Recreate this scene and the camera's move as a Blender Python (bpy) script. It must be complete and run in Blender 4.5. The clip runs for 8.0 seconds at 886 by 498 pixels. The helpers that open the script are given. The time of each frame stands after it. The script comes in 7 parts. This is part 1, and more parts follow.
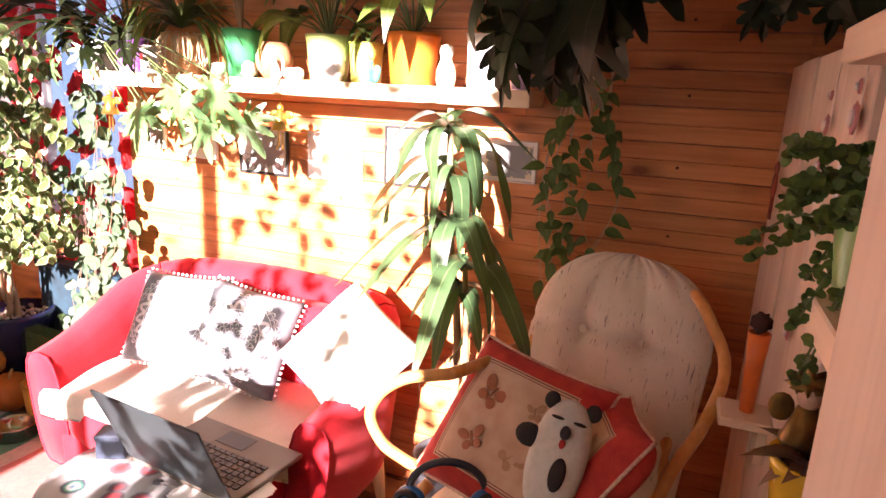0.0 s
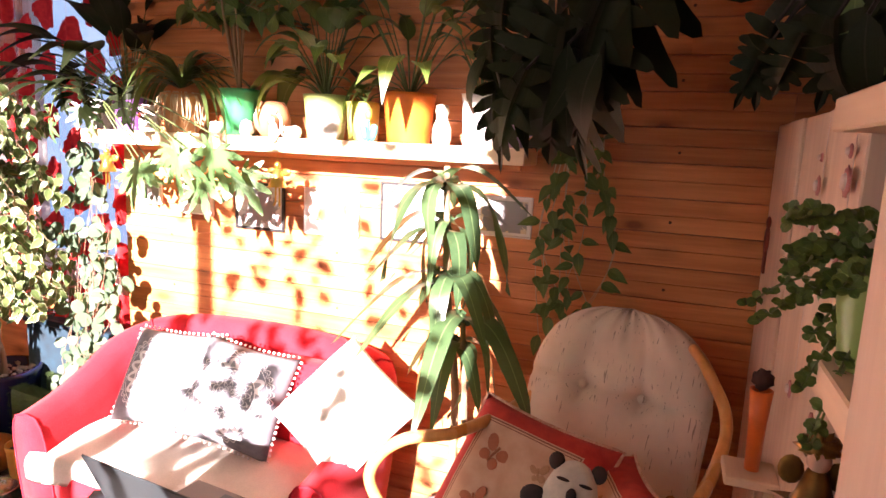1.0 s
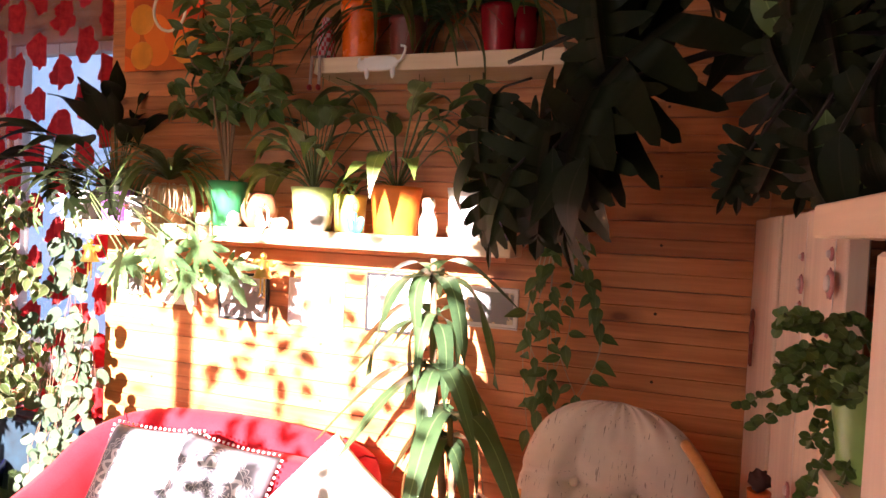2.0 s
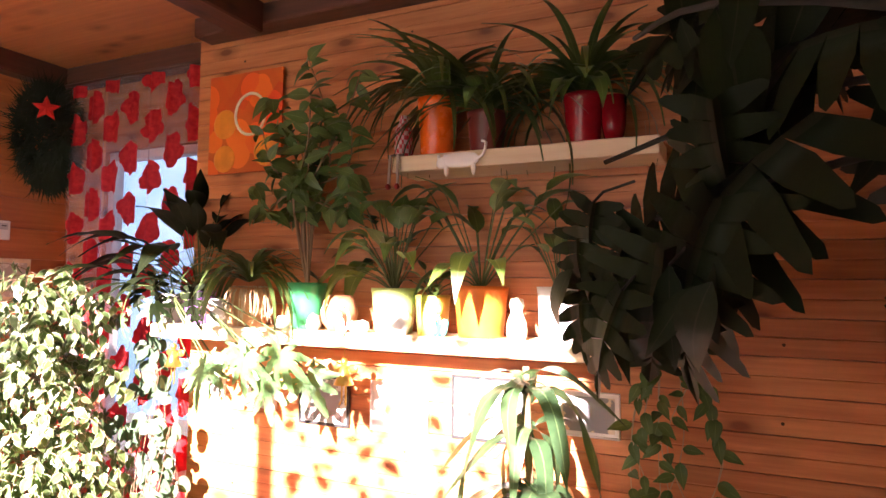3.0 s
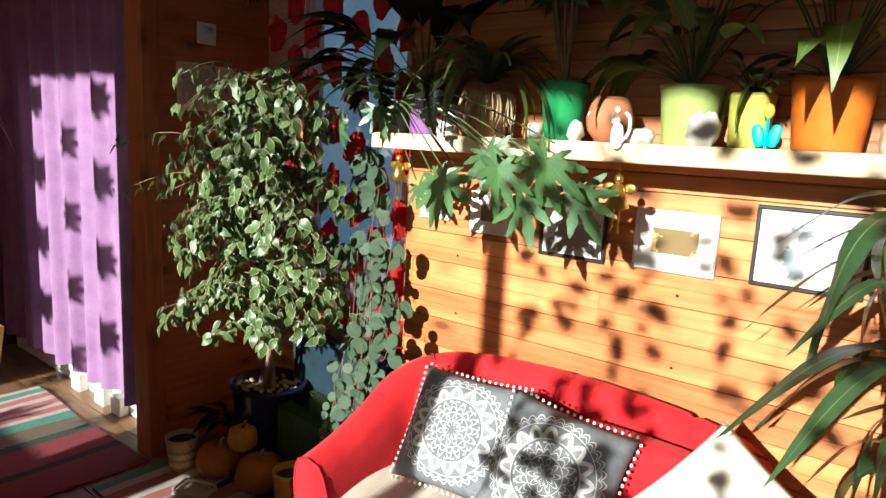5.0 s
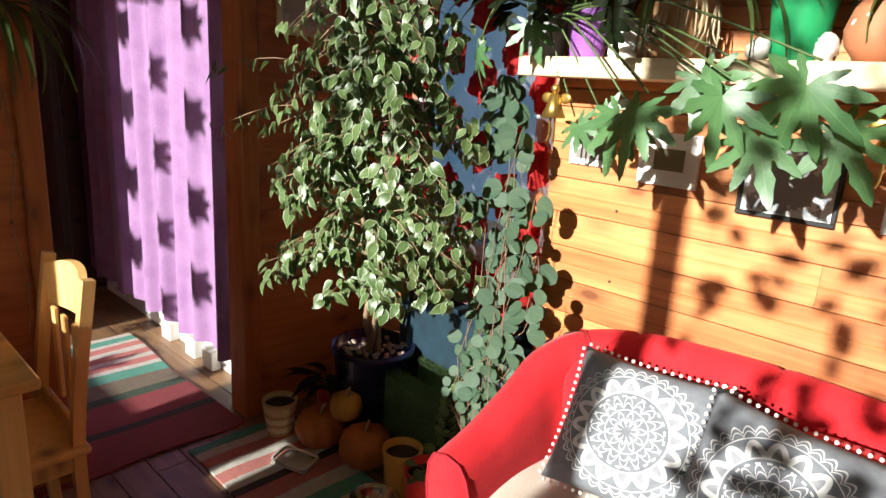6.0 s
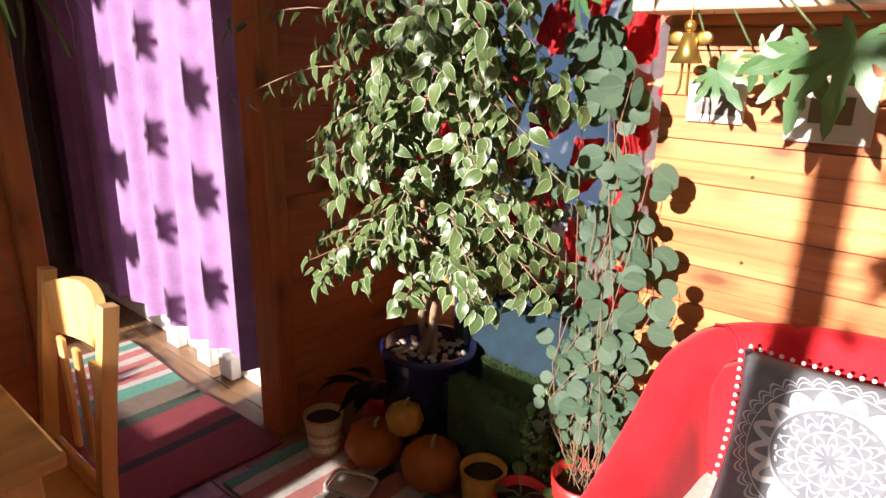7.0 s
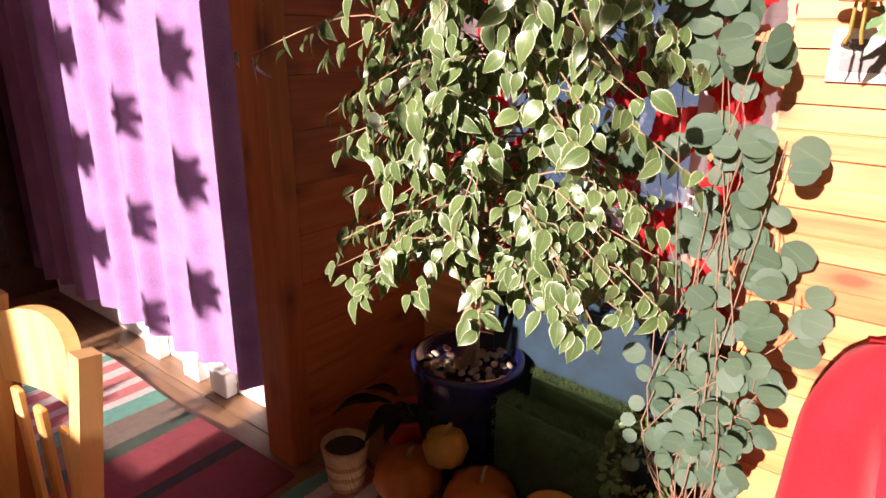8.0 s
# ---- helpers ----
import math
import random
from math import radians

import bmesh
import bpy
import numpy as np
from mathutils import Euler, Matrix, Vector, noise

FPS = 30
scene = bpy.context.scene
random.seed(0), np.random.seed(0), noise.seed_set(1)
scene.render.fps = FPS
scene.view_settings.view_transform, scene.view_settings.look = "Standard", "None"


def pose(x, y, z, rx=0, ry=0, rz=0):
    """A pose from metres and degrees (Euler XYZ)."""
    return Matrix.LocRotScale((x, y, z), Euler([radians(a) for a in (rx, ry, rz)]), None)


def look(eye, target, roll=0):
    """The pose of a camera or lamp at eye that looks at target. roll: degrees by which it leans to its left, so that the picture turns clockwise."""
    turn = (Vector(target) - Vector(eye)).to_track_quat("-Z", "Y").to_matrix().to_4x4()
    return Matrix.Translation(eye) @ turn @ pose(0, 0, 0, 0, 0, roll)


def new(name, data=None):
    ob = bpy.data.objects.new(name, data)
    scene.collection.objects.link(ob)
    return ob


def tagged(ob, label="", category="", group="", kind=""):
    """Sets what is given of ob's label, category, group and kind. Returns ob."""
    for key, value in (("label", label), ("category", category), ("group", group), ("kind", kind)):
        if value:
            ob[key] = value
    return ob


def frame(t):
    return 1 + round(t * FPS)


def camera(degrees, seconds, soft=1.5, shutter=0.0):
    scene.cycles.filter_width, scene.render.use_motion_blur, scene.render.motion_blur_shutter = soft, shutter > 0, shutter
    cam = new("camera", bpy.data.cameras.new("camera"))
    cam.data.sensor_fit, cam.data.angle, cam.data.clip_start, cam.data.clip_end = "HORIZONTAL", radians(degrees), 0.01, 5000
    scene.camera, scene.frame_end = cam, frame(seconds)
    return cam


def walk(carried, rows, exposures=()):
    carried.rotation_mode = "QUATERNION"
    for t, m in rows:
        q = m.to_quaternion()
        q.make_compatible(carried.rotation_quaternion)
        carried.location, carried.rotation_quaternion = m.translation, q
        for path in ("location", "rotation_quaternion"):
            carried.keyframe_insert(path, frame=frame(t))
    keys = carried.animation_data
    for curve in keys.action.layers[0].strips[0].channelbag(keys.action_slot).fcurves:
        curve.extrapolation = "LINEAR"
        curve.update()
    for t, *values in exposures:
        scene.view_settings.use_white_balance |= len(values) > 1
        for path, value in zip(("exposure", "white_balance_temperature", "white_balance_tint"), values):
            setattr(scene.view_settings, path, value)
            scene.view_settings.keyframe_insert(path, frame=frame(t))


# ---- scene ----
cam = camera(69.8, 8.0, soft=1.5)
PATH = [
    (0, (0.266, 0.017, 1.461), (-0.42, 1.834, 0.985), 2.9),
    (0.5, (0.25, 0.008, 1.461), (-0.437, 1.836, 1.032), 3.0),
    (1, (0.243, 0.006, 1.484), (-0.428, 1.861, 1.157), 2.6),
    (2.3, (0.222, 0.003, 1.544), (-0.409, 1.901, 1.546), 2.8),
    (2.5, (0.216, 0.033, 1.581), (-0.442, 1.921, 1.628), 2.1),
    (3, (0.137, 0.096, 1.634), (-0.709, 1.904, 1.751), 0.7),
    (3.5, (0.063, 0.115, 1.623), (-1.021, 1.795, 1.689), 2.4),
    (4, (-0.007, 0.146, 1.57), (-1.194, 1.75, 1.442), 3.5),
    (4.2, (-0.068, 0.179, 1.543), (-1.234, 1.792, 1.348), 3.8),
    (5.3, (-0.502, 0.303, 1.446), (-1.747, 1.827, 1.088), 2.5),
    (5.5, (-0.588, 0.337, 1.441), (-1.887, 1.812, 1.073), 1.7),
    (6, (-0.797, 0.393, 1.391), (-2.121, 1.806, 0.891), 3.5),
    (6.5, (-1.039, 0.41, 1.379), (-2.293, 1.905, 0.936), 0.6),
    (7, (-1.252, 0.452, 1.338), (-2.497, 1.901, 0.746), 1.0),
    (7.5, (-1.46, 0.555, 1.314), (-2.677, 1.999, 0.656), 1.5),
    (8, (-1.636, 0.585, 1.273), (-2.793, 2.081, 0.622), 0.7),
]
EXPOSURES = [(0, 1.45, 6500, 36), (1.0, 1.45, 6500, 36), (2.3, 1.45, 6400, 36), (2.6, 1.55, 6400, 36), (3.0, 1.9, 6400, 35), (3.5, 1.9, 6400, 35), (4.2, 0.75, 6300, 34), (5.3, -1.0, 5850, -4), (6.0, -0.7, 5950, 6), (7.0, -0.45, 6200, 20), (8.0, -0.35, 6550, 34)]
walk(cam, [(t, look(eye, target, roll)) for t, eye, target, roll in PATH], EXPOSURES)

# ---- world and sun ----
SUN_DX, SUN_DZ = -0.05, -0.36          # travel of the sunlight for each metre along +y
world = bpy.data.worlds.new("sky")
scene.world = world
world.use_nodes = True
wn = world.node_tree.nodes
sky = wn.new("ShaderNodeTexSky")
sky.sky_type, sky.sun_disc = "NISHITA", False
sky.sun_elevation, sky.sun_rotation = math.atan(0.36), math.pi
wn["Background"].inputs["Strength"].default_value = 0.005
world.node_tree.links.new(sky.outputs[0], wn["Background"].inputs["Color"])
sun = new("sun", bpy.data.lights.new("sun", "SUN"))
sun.data.energy, sun.data.angle, sun.data.color = 21.0, radians(0.8), (1.0, 0.93, 0.82)
sun.matrix_world = look((0, -3, 4), (SUN_DX, -2, 4 + SUN_DZ))


# ---- materials ----
class Net:
    """A small writer of shader nodes."""

    def __init__(self, name):
        self.mat = bpy.data.materials.new(name)
        self.mat.use_nodes = True
        self.tree = self.mat.node_tree
        self.bsdf = self.tree.nodes["Principled BSDF"]

    def node(self, kind, **given):
        n = self.tree.nodes.new(kind)
        for key, value in given.items():
            self.put(n, key, value)
        return n

    def put(self, n, key, value):
        socket = n.inputs[key.replace("_", " ")] if isinstance(key, str) else n.inputs[key]
        if hasattr(value, "is_output"):
            self.tree.links.new(value, socket)
        else:
            socket.default_value = value

    def m(self, op, a, b=0.0, c=0.0):
        n = self.tree.nodes.new("ShaderNodeMath")
        n.operation = op
        for i, value in enumerate((a, b, c)):
            self.put(n, i, value)
        return n.outputs[0]

    def noise(self, vec, scale, detail=3.0, rough=0.55):
        n = self.node("ShaderNodeTexNoise", Scale=scale, Detail=detail, Roughness=rough)
        self.put(n, "Vector", vec)
        return n.outputs["Fac"]

    def ramp(self, fac, *stops):
        n = self.tree.nodes.new("ShaderNodeValToRGB")
        self.put(n, 0, fac)
        e = n.color_ramp.elements
        while len(e) < len(stops):
            e.new(0.5)
        for el, (pos, col) in zip(e, stops):
            el.position, el.color = pos, (*col, 1)
        return n.outputs[0]

    def mix(self, fac, a, b, blend="MIX"):
        n = self.tree.nodes.new("ShaderNodeMix")
        n.data_type, n.blend_type = "RGBA", blend
        self.put(n, 0, fac)
        for i, v in ((6, a), (7, b)):
            self.put(n, i, (*v, 1) if isinstance(v, tuple) else v)
        return n.outputs[2]

    def coords(self, which="Object"):
        return self.node("ShaderNodeTexCoord").outputs[which]

    def scaled(self, vec, sx, sy, sz, shift=None):
        n = self.tree.nodes.new("ShaderNodeMapping")
        self.put(n, "Vector", vec)
        n.inputs["Scale"].default_value = (sx, sy, sz)
        if shift is not None:
            self.put(n, "Location", shift)
        return n.outputs[0]

    def chance(self):
        return self.node("ShaderNodeObjectInfo").outputs["Random"]

    def bump(self, height, strength=0.3, distance=0.002):
        n = self.node("ShaderNodeBump", Strength=strength, Distance=distance, Height=height)
        self.put(self.bsdf, "Normal", n.outputs[0])

    def done(self, colour=None, rough=0.6, metal=0.0, **more):
        if colour is not None:
            self.put(self.bsdf, "Base Color", (*colour, 1) if isinstance(colour, tuple) else colour)
        self.put(self.bsdf, "Roughness", rough)
        self.put(self.bsdf, "Metallic", metal)
        for key, value in more.items():
            self.put(self.bsdf, key, value)
        return self.mat


def wood(name, light, dark, along=0, grain=60.0, rough=0.5, knots=True, spread=0.25):
    """Sawn wood: streaks along one axis, soft knots, a tone of its own for each piece."""
    n = Net(name)
    c = n.coords("Object")
    shift = n.m("MULTIPLY", n.chance(), 37.0)
    s = [grain] * 3
    s[along] = grain * 0.05
    vec = n.scaled(c, *s, shift=shift)
    fine = n.noise(vec, 1.0, 4.0)
    s2 = [9.0] * 3
    s2[along] = 0.9
    broad = n.noise(n.scaled(c, *s2, shift=shift), 1.0, 2.0)
    fac = n.m("ADD", n.m("MULTIPLY", fine, 0.55), n.m("MULTIPLY", broad, 0.45))
    col = n.ramp(fac, (0.32, dark), (0.62, light))
    if knots:
        s3 = [11.0] * 3
        s3[along] = 5.0
        v = n.tree.nodes.new("ShaderNodeTexVoronoi")
        n.put(v, "Vector", n.scaled(c, *s3, shift=shift))
        n.put(v, "Scale", 0.8)
        ring = n.m("ADD", v.outputs["Distance"], n.m("MULTIPLY", n.noise(vec, 0.4), 0.16))
        halo = n.ramp(ring, (0.16, (0.9, 0.9, 0.9)), (0.22, (0.5, 0.5, 0.5)), (0.42, (0.0, 0.0, 0.0)))
        col = n.mix(halo, col, tuple(x * 0.40 for x in dark))
    tone = n.m("ADD", n.m("MULTIPLY", n.chance(), spread), 1.0 - spread * 0.5)
    col = n.mix(1.0, col, n.node("ShaderNodeCombineColor", Red=tone, Green=tone, Blue=tone).outputs[0], "MULTIPLY")
    n.bump(fine, 0.25, 0.0015)
    return n.done(col, n.m("ADD", rough - 0.1, n.m("MULTIPLY", broad, 0.2)))


def cloth(name, colour, second=None, weave=900.0, rough=0.95, sheen=0.0, fold=0.0):
    n = Net(name)
    c = n.coords("Object")
    big = n.noise(c, 7.0, 3.0)
    fine = n.noise(c, weave * 0.3, 2.0)
    second = second or tuple(x * 0.8 for x in colour)
    col = n.ramp(n.m("ADD", n.m("MULTIPLY", big, 0.6), n.m("MULTIPLY", fine, 0.4)), (0.35, second), (0.62, colour))
    n.bump(n.m("ADD", fine, n.m("MULTIPLY", big, fold)), 0.4, 0.002)
    n.put(n.bsdf, "Specular IOR Level", 0.12)
    return n.done(col, rough, **({"Sheen_Weight": sheen} if sheen else {}))


def glaze(name, colour, rough=0.3, metal=0.0, vary=0.25):
    n = Net(name)
    c = n.coords("Object")
    f = n.noise(c, 14.0, 4.0)
    col = n.ramp(f, (0.3, tuple(x * (1 - vary) for x in colour)), (0.7, colour))
    n.bump(n.noise(c, 60.0), 0.08, 0.001)
    return n.done(col, n.m("ADD", rough, n.m("MULTIPLY", f, 0.15)), metal)


def leafy(name, deep, pale, vein=(0.16, 0.24, 0.08), border=None, gloss=0.35, shine=0.5):
    """Leaf: two greens, a pale rib, and for variegated leaves a cream border."""
    n = Net(name)
    uv = n.node("ShaderNodeSeparateXYZ", Vector=n.coords("UV"))
    side = n.m("ABSOLUTE", n.m("SUBTRACT", uv.outputs[0], 0.5))
    tone = n.noise(n.coords("Object"), 22.0, 3.0)
    geo = n.node("ShaderNodeNewGeometry")
    rnd = n.m("FRACT", n.m("ADD", n.chance(), geo.outputs["Random Per Island"]))
    col = n.mix(n.m("ADD", n.m("MULTIPLY", tone, 0.5), n.m("MULTIPLY", rnd, 0.5)), deep, pale)
    rib = n.m("LESS_THAN", side, 0.025)
    col = n.mix(n.m("MULTIPLY", rib, 0.6), col, vein)
    if border:
        edge = n.m("GREATER_THAN", n.m("ADD", side, n.m("MULTIPLY", n.m("SUBTRACT", n.noise(n.scaled(n.coords("UV"), 1, 6, 1), 2.0), 0.5), 0.26)), 0.435)
        col = n.mix(n.m("MULTIPLY", edge, 0.9), col, border)
    wave = n.node("ShaderNodeTexWave", Scale=4.0, Distortion=2.0)
    n.put(wave, "Vector", n.coords("UV"))
    n.bump(wave.outputs["Fac"], 0.10, 0.001)
    n.done(col, gloss)
    n.put(n.bsdf, "Specular IOR Level", shine)
    trans = n.node("ShaderNodeBsdfTranslucent", Color=n.mix(0.06 if shine < 0.3 else 0.3, col, (0.25, 0.42, 0.05)))
    mixed = n.node("ShaderNodeMixShader", Fac=0.22)
    n.put(mixed, 1, n.bsdf.outputs[0])
    n.put(mixed, 2, trans.outputs[0])
    n.tree.links.new(mixed.outputs[0], n.tree.nodes["Material Output"].inputs[0])
    return n.mat


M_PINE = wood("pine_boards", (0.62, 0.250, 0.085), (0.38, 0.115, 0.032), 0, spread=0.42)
# Same pine in darker tones: the west wall's shade is put into its colour.
M_PINE_Y = wood("pine_boards_side_shaded", (0.48, 0.155, 0.040), (0.32, 0.09, 0.022), 1, spread=0.10)
# Invented dark wood, mostly for unseen walls, to cut the bounced light.
M_LOW_BOUNCE = wood("low_bounce_wood", (0.10, 0.045, 0.022), (0.06, 0.026, 0.014), 0)
M_PLY = wood("ceiling_ply", (0.50, 0.22, 0.075), (0.36, 0.14, 0.045), 0, 40.0)
M_BEAM = wood("dark_beam", (0.11, 0.045, 0.025), (0.06, 0.025, 0.015), 0)
M_BEAM_Y = wood("dark_beam_side", (0.11, 0.045, 0.025), (0.06, 0.025, 0.015), 1)
M_POST = wood("post_wood", (0.50, 0.16, 0.038), (0.34, 0.095, 0.022), 2)
M_SHELF = wood("shelf_wood", (0.74, 0.58, 0.38), (0.62, 0.45, 0.27), 0, 45.0, 0.55, False, 0.1)
M_PALE_Z = wood("pale_planks", (0.66, 0.48, 0.36), (0.52, 0.36, 0.26), 2, 40.0, 0.6, False, 0.2)
M_PALE_Y = wood("pale_boards", (0.70, 0.50, 0.34), (0.58, 0.39, 0.25), 1, 40.0, 0.6, False, 0.1)
M_FLOOR = wood("floor_boards", (0.25, 0.145, 0.07), (0.15, 0.075, 0.036), 0, 55.0, 0.45)
M_TABLE = wood("table_pine", (0.72, 0.43, 0.15), (0.55, 0.29, 0.085), 1, 50.0, 0.35)
M_CHAIR = wood("chair_pine", (0.74, 0.46, 0.17), (0.58, 0.32, 0.10), 2, 50.0, 0.35)
M_LEG = wood("leg_wood", (0.72, 0.50, 0.28), (0.55, 0.35, 0.17), 2, 50.0)
M_RATTAN = wood("rattan_cane", (0.62, 0.29, 0.085), (0.46, 0.19, 0.05), 2, 60.0, 0.3, False)
M_BARK = wood("bark", (0.30, 0.20, 0.11), (0.16, 0.10, 0.055), 2, 80.0, 0.9, False)
M_STEM = glaze("green_stem", (0.08, 0.12, 0.032), 0.5)
M_VINE = glaze("pale_stem", (0.50, 0.40, 0.24), 0.6)
M_WHITE = glaze("white_paint", (0.80, 0.78, 0.74), 0.45, 0, 0.08)
M_RED = cloth("red_velvet", (0.53, 0.020, 0.026), (0.41, 0.012, 0.017), 700.0, 0.88, 0.06, 0.6)
M_REDPIPE = cloth("red_piping", (0.40, 0.02, 0.03))
M_THROW = cloth("beige_throw", (0.62, 0.54, 0.44), (0.52, 0.45, 0.36), 600.0, 0.95, 0.2, 1.0)
M_CREAM = cloth("cream_cotton", (0.80, 0.74, 0.66), (0.70, 0.63, 0.54), 700.0, 0.95, 0.1, 1.2)
M_GLASS = Net("window_glass").done((0.95, 0.97, 0.98), 0.02, 0.0, Transmission_Weight=1.0, IOR=1.02)
M_SOIL = glaze("potting_soil", (0.06, 0.04, 0.025), 0.95, 0, 0.6)
# ---- builders ----
def mesh_of(bm, name, mat=None, smooth=False):
    me = bpy.data.meshes.new(name)
    bm.normal_update()
    bm.to_mesh(me)
    bm.free()
    for m in (mat if isinstance(mat, (list, tuple)) else [mat]):
        if m is not None:
            me.materials.append(m)
    if smooth:
        for p in me.polygons:
            p.use_smooth = True
    return me


def part(name, bm, mat, parent=None, label="", smooth=False, at=None, kind=""):
    ob = new(name, mesh_of(bm, name, mat, smooth))
    ob.parent = parent
    if at is not None:
        ob.matrix_basis = at
    return tagged(ob, label=label, kind=kind)


def share(name, me, parent, m):
    ob = new(name, me)
    ob.parent = parent
    ob.matrix_basis = m
    return ob


def thing(name, label, category, at=(0, 0, 0), group="", kind="", turn=0.0):
    ob = new(name)
    ob.empty_display_size = 0.05
    ob.matrix_basis = pose(*at, 0, 0, turn)
    return tagged(ob, label, category, group, kind)


def box(size, at=(0, 0, 0), bevel=0.0, bm=None, seg=1):
    """A box centred at a point, its edges eased."""
    b = bmesh.new()
    bmesh.ops.create_cube(b, size=1.0)
    bmesh.ops.scale(b, vec=size, verts=b.verts)
    if bevel:
        bmesh.ops.bevel(b, geom=b.edges[:], offset=bevel, segments=seg, affect="EDGES", profile=0.5)
    bmesh.ops.translate(b, vec=at, verts=b.verts)
    return b if bm is None else join(bm, b)


def join(bm, other):
    me = bpy.data.meshes.new("scrap")
    other.to_mesh(me)
    other.free()
    bm.from_mesh(me)
    bpy.data.meshes.remove(me)
    return bm


def lathe(profile, seg=24, wobble=None):
    """A turned body from (radius, height) pairs."""
    bm = bmesh.new()
    rings = []
    for r, z in profile:
        if r < 1e-5:
            rings.append([bm.verts.new((0, 0, z))])
            continue
        ring = []
        for i in range(seg):
            a = 2 * math.pi * i / seg
            k = wobble(a, z) if wobble else 1.0
            ring.append(bm.verts.new((r * k * math.cos(a), r * k * math.sin(a), z)))
        rings.append(ring)
    for lo, hi in zip(rings, rings[1:]):
        n = max(len(lo), len(hi))
        for i in range(n):
            j = (i + 1) % n
            q = [lo[i % len(lo)], lo[j % len(lo)], hi[j % len(hi)], hi[i % len(hi)]]
            q = list(dict.fromkeys(q))
            if len(q) > 2:
                bm.faces.new(q)
    return bm


def tube(points, radius, seg=8, bm=None, taper=None, closed=False):
    """A round bar along points; taper gives the radius at the far end."""
    bm = bm or bmesh.new()
    pts = [Vector(p) for p in points]
    rings, side = [], None
    for i, p in enumerate(pts):
        if closed:
            d = pts[(i + 1) % len(pts)] - pts[i - 1]
        else:
            d = pts[min(i + 1, len(pts) - 1)] - pts[max(i - 1, 0)]
        d.normalize()
        if side is None:
            side = d.orthogonal().normalized()
        side = (side - d * side.dot(d)).normalized()
        up = d.cross(side)
        r = radius if taper is None else radius + (taper - radius) * i / (len(pts) - 1)
        rings.append([bm.verts.new(p + (side * math.cos(a) + up * math.sin(a)) * r) for a in (2 * math.pi * k / seg for k in range(seg))])
    pairs = list(zip(rings, rings[1:])) + ([(rings[-1], rings[0])] if closed else [])
    for a, b in pairs:
        for k in range(seg):
            bm.faces.new((a[k], a[(k + 1) % seg], b[(k + 1) % seg], b[k]))
    if not closed:
        bm.faces.new(rings[0][::-1])
        bm.faces.new(rings[-1])
    return bm


def curve(points, n=16):
    """A smooth line through points."""
    p = [Vector(q) for q in points]
    out = []
    for i in range(len(p) - 1):
        a, b, c, d = p[max(i - 1, 0)], p[i], p[i + 1], p[min(i + 2, len(p) - 1)]
        steps = max(2, n // (len(p) - 1))
        for k in range(steps):
            t = k / steps
            out.append(0.5 * (2 * b + (c - a) * t + (2 * a - 5 * b + 4 * c - d) * t * t + (3 * b - a - 3 * c + d) * t ** 3))
    return out + [p[-1]]


def blob(size, seg=20, ring=12, power=2.0, at=(0, 0, 0), bm=None, rough=0.0, seed=0):
    """A soft body: an ellipsoid (power 2) to a rounded block (power 4 and up)."""
    b = bmesh.new()
    bmesh.ops.create_uvsphere(b, u_segments=seg, v_segments=ring, radius=1.0)
    for v in b.verts:
        d = (abs(v.co.x) ** power + abs(v.co.y) ** power + abs(v.co.z) ** power) ** (1 / power)
        v.co /= d
        if rough:
            v.co *= 1 + rough * noise.noise(v.co * 2.3 + Vector((seed, 0, 0)))
        v.co = Vector((v.co.x * size[0], v.co.y * size[1], v.co.z * size[2])) + Vector(at)
    return b if bm is None else join(bm, b)


def sheet(nu, nv, fn, thick=0.0):
    """A surface from fn(u, v) with its UVs, given a thickness."""
    bm = bmesh.new()
    uv = bm.loops.layers.uv.new("UVMap")
    def layer(off):
        return [[bm.verts.new(fn(i / nu, j / nv, off)) for j in range(nv + 1)] for i in range(nu + 1)]
    def skin(g, flip):
        for i in range(nu):
            for j in range(nv):
                ids = [(i, j), (i + 1, j), (i + 1, j + 1), (i, j + 1)]
                ids = ids[::-1] if flip else ids
                f = bm.faces.new([g[a][b] for a, b in ids])
                for l, (a, b) in zip(f.loops, ids):
                    l[uv].uv = (a / nu, b / nv)
    top = layer(thick / 2)
    skin(top, False)
    if thick:
        low = layer(-thick / 2)
        skin(low, True)
        rim = [(i, 0) for i in range(nu)] + [(nu, j) for j in range(nv)] + [(i, nv) for i in range(nu, 0, -1)] + [(0, j) for j in range(nv, 0, -1)]
        for a, b in zip(rim, rim[1:] + rim[:1]):
            f = bm.faces.new((top[b[0]][b[1]], top[a[0]][a[1]], low[a[0]][a[1]], low[b[0]][b[1]]))
            for l, (i, j) in zip(f.loops, (b, a, a, b)):
                l[uv].uv = (i / nu, j / nv)
    return bm


